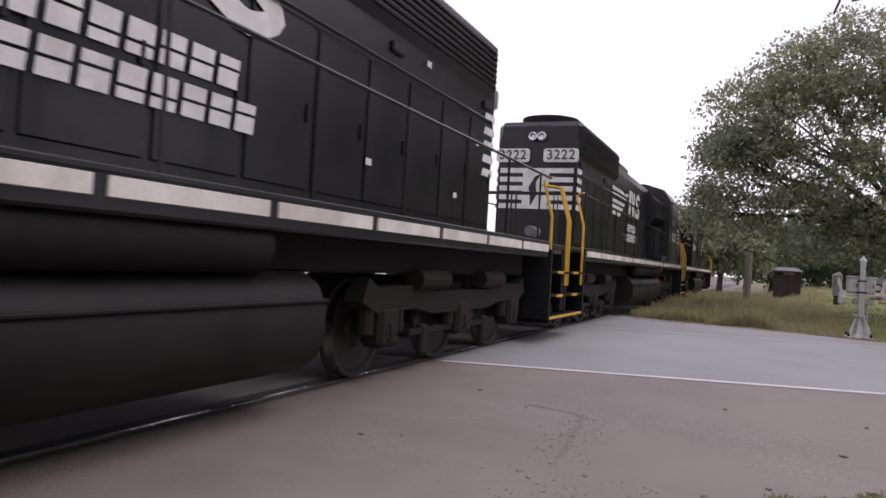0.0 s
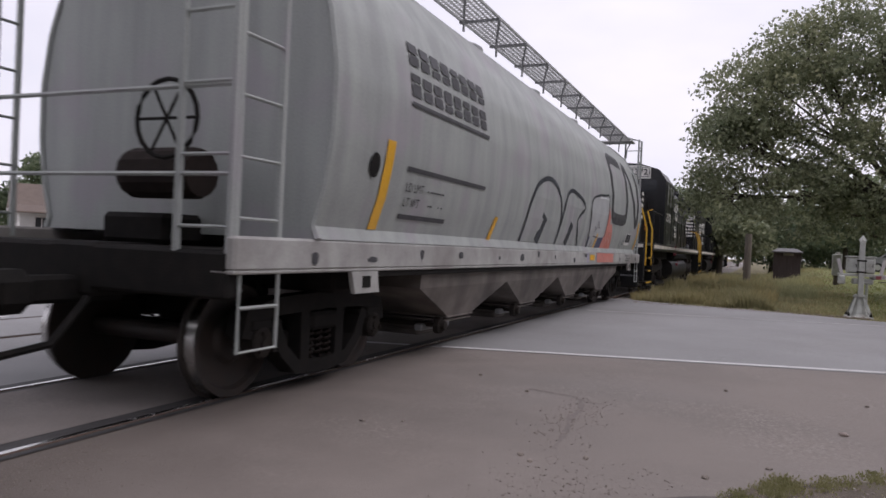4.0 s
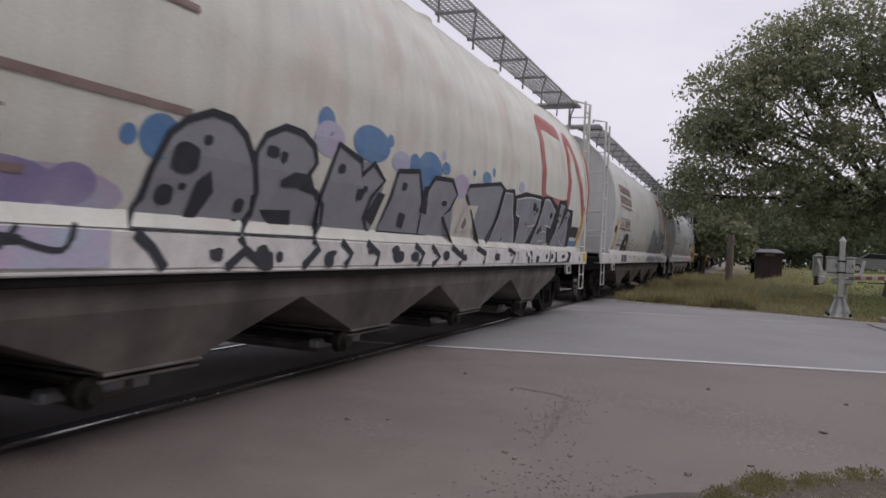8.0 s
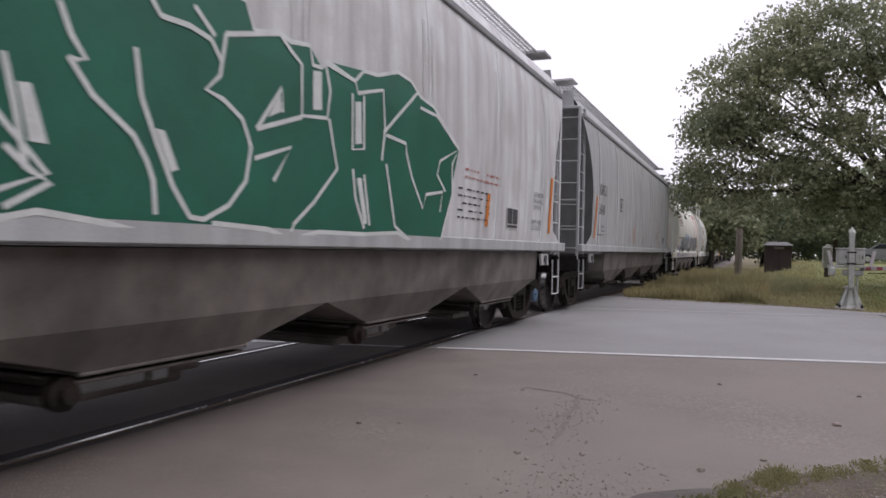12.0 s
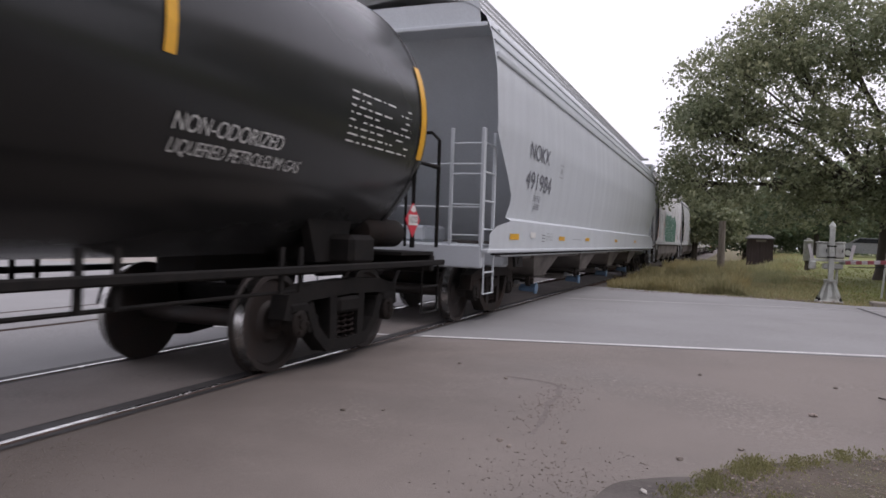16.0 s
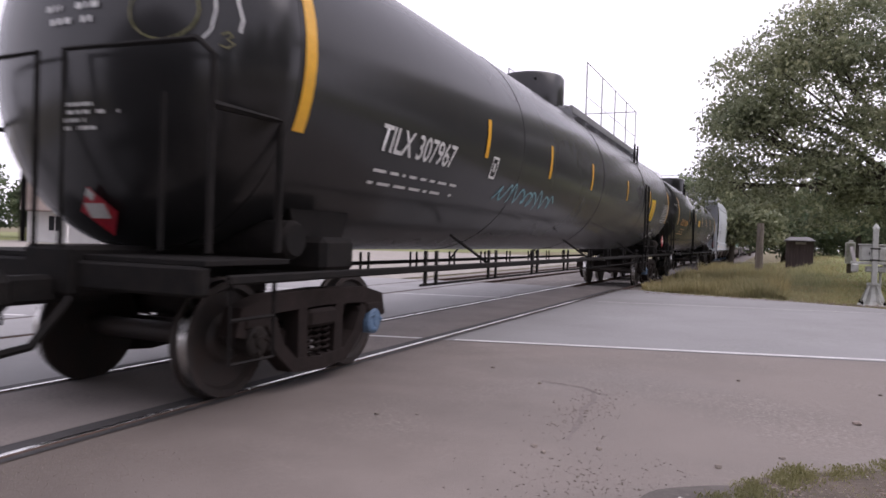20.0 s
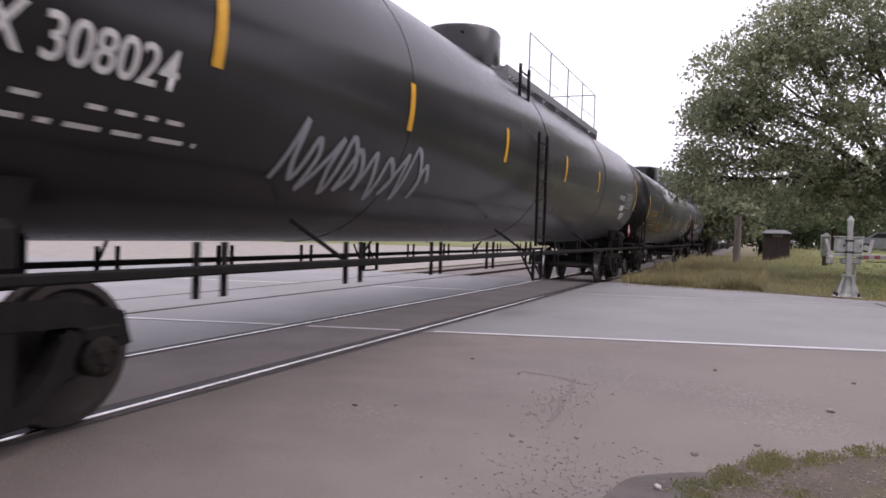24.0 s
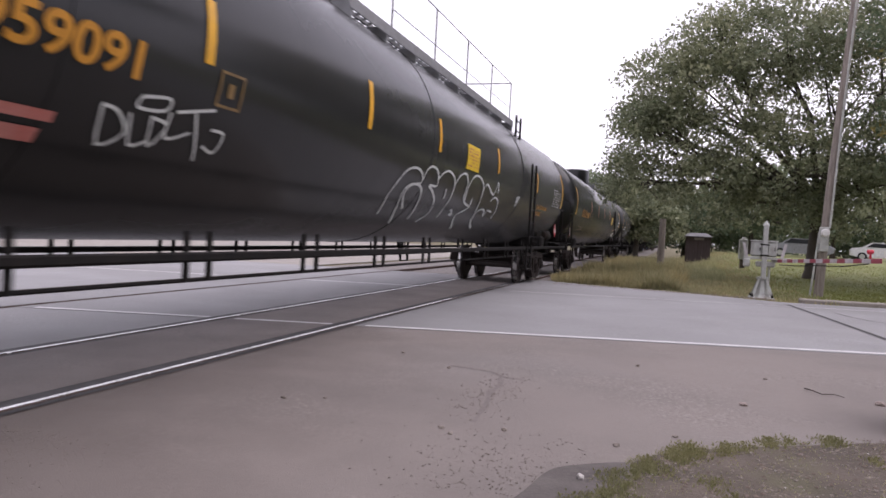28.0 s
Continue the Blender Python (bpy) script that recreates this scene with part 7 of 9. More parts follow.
for q in ([(-4.73, 1.27), (-4.6, 1.18), (-4.5, 1.02)],
        [(-3.82, 1.29), (-3.75, 1.19), (-3.95, 1.02)],
        [(-3.77, 1.19), (-3.52, 1.03)],
        [(-2.92, 1.31), (-2.83, 1.21), (-3.05, 1.03)],
        [(-2.48, 1.29), (-2.3, 1.17), (-2.41, 1.03)],
        [(-2.03, 1.3), (-1.79, 1.17), (-1.84, 1.04)],
        [(-0.98, 1.3), (-0.75, 1.18), (-0.88, 1.05)],
        [(-0.54, 1.31), (-0.31, 1.15), (-0.51, 1.04)],
        [(0.05, 1.275), (0.44, 1.15), (0.3, 1.05)],
        [(0.93, 1.275), (1.29, 1.2), (1.19, 1.06)],
        [(2.28, 1.35), (2.65, 1.21), (2.46, 1.07)],
        [(3.86, 1.36), (4.26, 1.22), (4.09, 1.08)],):
    paint("spray_run", stroke([(a, min(1.275, max(1.065, b))) for a, b in q], 0.07), sill_fn, SPRAYBLACK, car, 0.006, 0.0)
for a, b, w, q in ((-3.51, 1.11, 0.14, 0.14), (-3.36, 1.14, 0.08, 0.08), (-2.67, 1.12, 0.14, 0.12), (-1.96, 1.2, 0.08, 0.06), (-1.37, 1.15, 0.24, 0.12), (-0.97, 1.15, 0.18, 0.1), (-0.11, 1.17, 0.18, 0.1), (0.48, 1.15, 0.16, 0.08), (1.78, 1.16, 0.2, 0.1)):
    paint("spray_dot", [blob(a, b, w, q, r, 0.0, 9, 0.08)], sill_fn, SPRAYBLACK, car, 0.006, 0.0)
for q in ([(1.60, 2.08), (2.11, 2.14), (2.30, 1.88), (2.90, 1.315), (1.38, 1.315)],
          [(2.20, 2.05), (2.71, 2.15), (3.06, 2.15), (3.65, 2.17), (3.87, 1.315), (2.41, 1.315)],
          [(3.83, 2.18), (4.29, 2.20), (4.80, 2.07), (4.89, 2.18), (5.47, 2.23), (5.57, 2.08), (6.05, 2.08), (5.96, 1.90), (5.58, 1.68), (6.35, 1.315), (3.53, 1.315), (3.60, 2.12)]):
    paint("spray_backing", [q], fn, SPRAYBLACK, car, 0.014, 0.08)
for q in ([(1.69, 2.05), (2.03, 2.06), (2.15, 1.82), (2.67, 1.315), (2.04, 1.315), (1.99, 1.48), (1.85, 1.315), (1.46, 1.315), (1.57, 1.56)],
          [(2.26, 2.00), (2.70, 2.06), (3.05, 2.09), (3.57, 2.09), (3.60, 1.95), (3.48, 1.68), (3.10, 1.64), (3.22, 1.315), (2.75, 1.315), (2.58, 1.76), (2.38, 1.78)],
          [(3.83, 2.12), (4.10, 2.14), (4.66, 1.97), (4.49, 1.68), (4.12, 1.71), (4.06, 1.60), (4.30, 1.60), (4.24, 1.44), (3.99, 1.44), (3.96, 1.315), (4.65, 1.41), (4.65, 1.315), (3.53, 1.315), (3.67, 1.64)],
          [(5.00, 2.12), (5.27, 2.12), (5.10, 1.59), (5.59, 2.03), (5.80, 2.00), (5.34, 1.50), (6.09, 1.315), (4.78, 1.315), (4.94, 1.62)]):
    paint("spray_letter", [q], fn, SPRAYGREY, car, 0.02, 0.08)
    paint("spray_edge", stroke(q, 0.02, True), fn, LETTERWHITE, car, 0.023, 0.08)
for a, b, w, q in ((3.27, 1.96, 0.17, 0.13), (3.44, 1.92, 0.12, 0.09), (3.33, 1.85, 0.06, 0.04), (2.94, 1.68, 0.05, 0.04), (4.39, 1.89, 0.16, 0.1), (3.78, 1.59, 0.12, 0.09), (3.84, 1.66, 0.07, 0.05), (3.9, 1.62, 0.07, 0.05), (4.98, 1.81, 0.11, 0.06), (5.03, 1.93, 0.12, 0.07), (5.54, 1.9, 0.13, 0.07)):
    paint("spray_dot", [blob(a, b, w, q, r, 0.0, 10, 0.06)], fn, SPRAYBLACK, car, 0.027, 0.08)
paint("spray_run", [[(2.79, 1.26), (6.40, 1.275), (6.50, 1.22), (6.32, 1.07), (2.80, 1.07)]], sill_fn, SPRAYBLACK, car, 0.008, 0.0)
for q in ([(2.79, 1.26), (3.40, 1.26), (3.55, 1.16), (3.48, 1.07), (2.80, 1.07)],
          [(3.57, 1.29), (4.68, 1.31), (4.77, 1.23), (4.67, 1.09), (3.60, 1.07)],
          [(4.81, 1.31), (5.10, 1.29), (5.19, 1.19), (5.07, 1.08), (4.80, 1.07)],
          [(5.25, 1.275), (6.09, 1.275), (6.25, 1.22), (6.06, 1.10), (5.34, 1.08)]):
    paint("spray_fill", [q], sill_fn, LETTERWHITE, car, 0.011, 0.0)
for a, b, w, q in ((3.24, 1.2, 0.08, 0.07), (3.36, 1.12, 0.14, 0.12), (3.89, 1.13, 0.17, 0.12), (3.98, 1.16, 0.08, 0.06), (4.52, 1.18, 0.13, 0.09), (4.9, 1.18, 0.17, 0.1), (5.72, 1.18, 0.14, 0.07), (5.85, 1.19, 0.15, 0.07)):
    paint("spray_dot", [blob(a, b, w, q, r, 0.0, 9, 0.06)], sill_fn, SPRAYBLACK, car, 0.014, 0.0)
for a, b, w, q in ((6.5, 1.5, 0.5, 0.26), (6.9, 1.45, 0.4, 0.16)):
    paint("spray_cloud", [blob(a, b, w, q, r, 0.0, 22, 0.07)], fn, SPRAYBLUE, car, 0.004, 0.08)
paint("spray_wash", [rect(-6.3, 1.075, -4.9, 1.275)], sill_fn, SPRAYMIST, car, 0.003, 0.0)

tag(car, -6.2, 1.12, 1.1, 0.2, sill_fn, SPRAYBLACK, 63, 0.03, 4)

# flat-sided hoppers
def car_half(T):
    return T[1]


for T, words, tint, seed in ((H4, ("GACX", "54143"), INK, 70), (H5, ("GACX", "54137"), INK, 80)):
    car, h, fn = T
    OFF[0], h = (0.9, 7.8) if T is H4 else (0.75, 7.2)
    lettering("reporting_mark", words[0], -7.97, 2.54, 0.24, fn, tint, car, 0.85)
    if T is H4:
        lettering("car_number", words[1], -8.03, 2.1, 0.23, fn, tint, car, 0.85)
    data_panel(car, -8.1, 1.6, 0.85, 0.28, fn, tint, 3, seed, "stencil_block")
    tapes(car, ((-8.42, 1.55, 2.48, 0.16), (h - 0.68, 1.55, 2.48, 0.06)), fn, ORANGE, 0.13)
    tapes(car, ((-2.6 if T is H4 else -6.2, 1.55, 2.0, 0.04), (3.4, 1.56, 1.98, 0.06)), fn, ORANGE, 0.11)
    y = 4.78 if T is H4 else 4.25
    paint("panel_frame", [rect(y - 0.02, 1.56, y + 0.49, 1.86)], fn, LETTERWHITE, car, 0.009, 0.0)
    for a, b, c, d in ((0.0, 1.63, 0.22, 1.845), (0.24, 1.63, 0.47, 1.845), (0.0, 1.575, 0.47, 1.615)):
        paint("lightweight_panel", [rect(y + a, b, y + c, d)], fn, INK, car, 0.013, 0.0)
    if T is H4:
        paint("sill_latch", [rect(4.98, 1.33, 5.28, 1.385)], lambda z: 1.555, INK, car, 0.006, 0.0)
    for d in (1, -1):
        paint("jack_hole", [blob(d * (car_half(T) - 1.2) - OFF[0], 1.1, 0.16, 0.17, random.Random(5), 0, 12, 0.03)], lambda z: 1.515, INK, car, 0.006, 0.0)
    y = h - 1.68
    for k, words2 in enumerate(("EW 10-8 H 9-8", "EW 6-6 H 15-2", "CUFT 5161")):
        lettering("stencil", words2, y, 2.1 - k * 0.1, 0.068, fn, INK, car, 0.95)
    lettering("stencil", "EMPTY LOAD", y - 0.06, 1.67, 0.068, fn, INK, car, 0.95)
    lettering("stencil", "AGC BLOCK", y - 0.06, 1.58, 0.068, fn, INK, car, 0.95)
    data_panel(car, 2.6, 2.08, 1.3, 0.18, fn, FADEDRED, 2, seed + 3, "warning_print")
    data_panel(car, 2.4, 1.6, 1.1, 0.42, fn, INK, 5, seed + 4, "stencil_block")
    half = car_half(T)
    for k in range(7):
        y = -half + 1.6 + (2 * half - 3.2) * k / 6 - OFF[0]
        for e, w in ((-0.16, 0.07), (0.07, 0.09)):
            paint("seam_streak", [rect(y + e, 1.45 + 0.1 * (k % 3), y + e + w, 3.6)], fn, PALEWASH, car, 0.004, 0.2)
    if T is H4:
        data_panel(car, -3.73, 1.51, 0.52, 0.26, fn, FADEDRED, 4, 77, "warning_print")
        framed(car, -0.80, 1.53, 0.2, 0.14, fn, INK, 0.015)
    framed(car, -5.2 if T is H4 else -6.9, 2.3, 0.3, 0.34, fn, INK)
car, h, fn = H5
r = random.Random(90)
outline = [(-3.33, 1.31), (-3.66, 1.3), (-4.52, 1.49), (-4.5, 1.39), (-4.63, 1.38), (-4.81, 1.48), (-4.9, 1.47), (-4.93, 1.6), (-4.82, 1.66), (-5.12, 1.72), (-5.22, 1.72), (-5.24, 1.82), (-5.13, 1.87), (-5.02, 1.87), (-4.77, 2.1), (-4.9, 2.15), (-5.05, 2.25), (-5.13, 2.38), (-5.11, 2.6), (-4.97, 2.66), (-4.86, 2.66), (-4.76, 2.82), (-4.69, 2.91), (-4.59, 2.89), (-4.54, 2.78), (-4.38, 2.83), (-4.27, 2.82), (-3.87, 2.75), (-3.55, 2.73)] + [(-1.45, 2.87), (-1.36, 2.69), (-1.08, 2.76), (-0.95, 2.73), (-0.7, 2.77), (-0.66, 2.63), (-0.54, 2.64), (-0.46, 2.71), (-0.03, 2.65), (0.12, 2.77), (0.37, 2.79), (0.76, 2.91), (1.06, 2.89), (1.26, 2.78), (1.6, 2.74), (2.34, 2.4), (2.15, 2.21), (2.19, 1.87), (2.03, 1.58), (1.92, 1.32), (1.42, 1.29), (0.88, 1.41), (0.24, 1.38), (-0.48, 1.38), (-0.84, 1.31), (-1.12, 1.38), (-1.69, 1.4), (-1.65, 1.28), (-2.06, 1.29), (-2.5, 1.37), (-2.89, 1.41)]
paint("spray_fill", [outline], fn, SPRAYGREEN, car, 0.018, 0.16)
paint("spray_outline", stroke(outline, 0.035, True), fn, SPRAYWHITE, car, 0.022, 0.0)
for pts in ([(-2.82, 2.42), (-2.75, 2.28), (-2.66, 2.18), (-2.74, 2.16)],
        [(-2.76, 2.17), (-2.61, 2.01), (-2.34, 1.85), (-2.24, 1.72), (-2.19, 1.62), (-2.16, 1.43)],
        [(-2.35, 2.32), (-2.3, 2.07), (-2.18, 1.84), (-2.04, 1.6), (-1.89, 1.43), (-1.77, 1.42), (-1.55, 1.52), (-1.39, 1.69), (-1.35, 1.92), (-1.45, 2.09), (-1.64, 2.18), (-1.8, 2.21), (-1.68, 2.32), (-1.64, 2.59)],
        [(-2.25, 2.61), (-2.18, 2.54), (-1.96, 2.55), (-1.77, 2.52), (-1.67, 2.41)],
        [(-1.92, 2.68), (-1.74, 2.55)],
        [(-1.64, 2.59), (-1.08, 2.75), (-0.95, 2.67), (-0.81, 2.6), (-0.78, 2.23), (-0.44, 2.27), (-0.41, 2.49), (-0.49, 2.69)],
        [(-1.3, 2.05), (-0.78, 2.22)],):
    paint("spray_line", stroke(pts, 0.034), fn, SPRAYWHITE, car, 0.024, 0.0)
for pts in ([(-1.3, 2.05), (-1.04, 2.38), (-1.02, 2.21)],
        [(-1.31, 1.85), (-0.9, 1.98), (-1.09, 1.72)],
        [(-0.41, 2.27), (-0.26, 1.89), (-0.58, 1.6), (-0.82, 1.43), (-0.84, 1.37)],
        [(-0.49, 2.69), (-0.03, 2.65), (0.02, 2.56), (0.47, 2.68), (0.53, 2.33), (0.49, 2.05)],
        [(-0.07, 2.54), (-0.03, 2.08), (0.16, 2.11), (0.12, 2.56)],
        [(0.5, 2.3), (1.19, 2.8)],
        [(0.56, 2.29), (0.97, 2.27), (0.98, 2.19)],
        [(0.58, 2.03), (0.81, 1.47), (1.14, 1.35)],
        [(0.98, 2.19), (1.13, 1.96), (1.42, 1.67), (1.48, 1.82), (1.91, 1.88), (1.86, 1.66)],
        [(1.26, 2.67), (1.68, 2.66), (2.31, 2.39), (1.8, 2.2), (1.74, 2.05), (1.99, 1.89)],):
    paint("spray_line", stroke(pts, 0.034), fn, SPRAYWHITE, car, 0.024, 0.0)
for pts in ([(-0.01, 1.92), (0.05, 1.68), (0.23, 1.43)],
        [(0.18, 1.89), (0.32, 1.46)],
        [(-3.07, 1.7), (-2.94, 1.6), (-2.83, 1.55), (-3.06, 1.42)],
        [(-3.09, 2.11), (-3.03, 1.9), (-2.96, 1.6)],):
    paint("spray_line", stroke(pts, 0.034), fn, SPRAYWHITE, car, 0.024, 0.0)
for pts in ([(-4.76, 2.85), (-4.92, 2.39)],
        [(-4.59, 2.87), (-4.89, 2.4), (-4.74, 2.43), (-4.84, 2.18), (-4.68, 2.13)],
        [(-4.56, 2.78), (-4.33, 2.44), (-4.43, 2.36), (-4.17, 2.42)],
        [(-4.27, 2.8), (-4.11, 2.45), (-4.16, 2.27), (-4.33, 2.07)],
        [(-4.31, 2.78), (-4.32, 2.42)],
        [(-5.15, 1.72), (-4.77, 2.1), (-4.64, 2.08), (-4.16, 2.31)],
        [(-4.64, 2.08), (-4.37, 2.16), (-4.26, 1.74)],
        [(-5.15, 1.72), (-5.1, 1.81), (-4.71, 1.81), (-4.69, 1.87), (-4.43, 1.99), (-4.37, 1.73)],
        [(-5.15, 1.72), (-4.17, 1.66)],
        [(-4.91, 1.6), (-4.73, 1.69), (-4.72, 1.52), (-4.9, 1.51)],
        [(-3.71, 2.44), (-3.9, 2.18), (-4.03, 1.98), (-3.9, 1.77), (-3.71, 1.56)],):
    paint("spray_line", stroke(pts, 0.034), fn, SPRAYWHITE, car, 0.0245, 0.0)
for pts in ([(-3.88, 1.8), (-3.56, 1.86), (-3.71, 1.56)],
        [(-3.79, 2.31), (-3.65, 2.31), (-3.76, 2.09), (-3.9, 2.13)],
        [(-3.5, 2.63), (-3.43, 2.4), (-3.29, 2.13), (-3.42, 1.96), (-3.22, 1.94), (-2.85, 1.59), (-3.16, 1.47), (-3.38, 1.31)],
        [(-3.42, 2.38), (-3.22, 2.39), (-3.35, 2.17)],
        [(-3.45, 2.68), (-3.19, 2.64), (-3.49, 2.56)],
        [(-4.81, 1.53), (-3.71, 1.3), (-3.67, 1.47), (-3.48, 1.33)],):
    paint("spray_line", stroke(pts, 0.034), fn, SPRAYWHITE, car, 0.0245, 0.0)
lettering("warning", "OPEN HATCH CO", -5.95, 2.24, 0.1, fn, FADEDRED, car, 1.0)
lettering("warning", "BEFORE UNLOADING", -6.03, 2.13, 0.1, fn, FADEDRED, car, 1.0)
for q in ([(-3.02, 1.99), (-2.95, 2.0), (-2.85, 1.73), (-2.95, 1.73)],
        [(-2.19, 1.91), (-2.12, 1.91), (-2.0, 1.7), (-2.06, 1.68)],
        [(-1.13, 2.23), (-1.05, 2.34), (-1.04, 2.21), (-1.18, 2.15)],
        [(-0.02, 2.48), (0.08, 2.5), (0.12, 2.15), (0.01, 2.13)],
        [(-0.66, 2.59), (-0.54, 2.61), (-0.52, 2.32), (-0.64, 2.3)],
        [(0.06, 1.85), (0.14, 1.86), (0.28, 1.48), (0.22, 1.46)],):
    paint("spray_box", [q], fn, SPRAYWHITE, car, 0.023, 0.0)

# curved hopper
car, h, fn = H6
OFF[0] = 0.4
lettering("reporting_mark", "NOKX", -9.72, 2.6, 0.26, fn, SPRAYDUSK, car, 1.2)
lettering("car_number", "491984", -9.8, 2.11, 0.29, fn, SPRAYDUSK, car, 1.38)
lettering("load_limit", "219100", -9.2, 1.93, 0.1, fn, SPRAYDUSK, car, 1.1)
lettering("light_weight", "66900", -9.12, 1.79, 0.1, fn, SPRAYDUSK, car, 1.1)
framed(car, -7.5, 2.47, 0.29, 0.24, fn, FAINTINK, 0.012)
tapes(car, ((-6.95, 1.28, 1.36, 0), (-4.25, 1.29, 1.36, 0), (-10.3, 1.27, 1.36, 0), (0.2, 1.29, 1.36, 0), (4.6, 1.29, 1.36, 0)), fn, REFLECT, 0.5)
for k in range(3):
    paint("panel_rule", [rect(-8.58, 1.25 + k * 0.055, -8.36, 1.26 + k * 0.055)], fn, INK, car, 0.01, 0.0)
data_panel(car, -8.28, 1.26, 0.52, 0.17, fn, FAINTINK, 3, 101)
data_panel(car, -5.95, 1.28, 0.95, 0.07, fn, FAINTINK, 1, 102)
paint("white_label", [rect(-9.35, 1.31, -9.02, 1.4)], fn, WHITE, car, 0.01, 0.0)

OFF[0] = 0.0

# locomotives: flank shapes, cab numerals, cab stripe plates


def hood_fn(z):
    return 0.928


def cab_fn(z):
    return 1.522


def loco_marks(car, F, number):
    c0 = 0.0 if F < 0 else -2.6
    paint("flank_stripe", [[(c0 - 1.72 + 0.04 * k, 3.56 - k * 0.165), (c0 + 0.9 - 0.28 * k, 3.56 - k * 0.165), (c0 + 0.72 - 0.28 * k, 3.46 - k * 0.165), (c0 - 1.72 + 0.04 * k, 3.46 - k * 0.165)] for k in range(5)],
          hood_fn, WHITE, car, 0.012, 0.0, "white tapering stripes")
    paint("emblem", [rect(c0 + 1.05, 3.0, c0 + 1.4, 3.72, -0.05), [(c0 + 1.35, 3.72), (c0 + 1.62, 3.72), (c0 + 2.0, 3.0), (c0 + 1.75, 3.0)], rect(c0 + 1.85, 3.0, c0 + 2.12, 3.72, -0.05)] +
          stroke(smooth_line([(c0 + 3.1, 3.55), (c0 + 2.75, 3.68), (c0 + 2.42, 3.52), (c0 + 2.75, 3.34), (c0 + 3.05, 3.16), (c0 + 2.7, 3.02), (c0 + 2.3, 3.14)], 5), 0.2),
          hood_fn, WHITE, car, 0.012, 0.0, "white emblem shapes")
    for row, (z, y0, n) in enumerate(((2.47, c0 + 0.72, 7), (2.17, c0 + 0.68, 8))):
        for k in range(n):
            paint("name_block", block_shape(y0 + k * (1.95 + 0.25 * row) / n, z, 0.22, 0.23, (k * 2 + row * 3) % 5, 0.1), hood_fn, WHITE, car, 0.012, 0.0)
    y = -6.55 if F < 0 else 5.1
    lettering("cab_number", number, y - 0.17, 2.54, 0.29, cab_fn, WHITE, car, 1.75, bold=0.012)
    yp = F * 7.75
    paint("nose_plate", [rect(yp - 0.2, 2.28, yp + 0.2, 2.36), rect(yp - 0.13, 2.14, yp + 0.13, 2.24)], hood_fn, ORANGE, car, 0.012, 0.0)
    yl = F * 6.33
    tagged(paint("stencil_block", bars(yl - 0.3, 2.1, 0.6, 0.12, 2, random.Random(8), 0.3), cab_fn, FADEDINK, car, 0.012, 0.0), kind="stuff")
    paint("small_label", [rect(a, b, a + 0.12, b + 0.07) for a, b in ((4.6, 2.2), (5.9, 3.55), (6.9, 2.1), (7.6, 2.9), (-2.4, 2.3))], hood_fn, WHITE, car, 0.012, 0.0)


loco_marks(c3372, -1, "3372")
for ob in list(scene.objects):
    if ob.name == "locomotive.001":
        loco_marks(ob, 1, "3222")
    if ob.name == "locomotive":
        loco_marks(ob, -1, "3214")



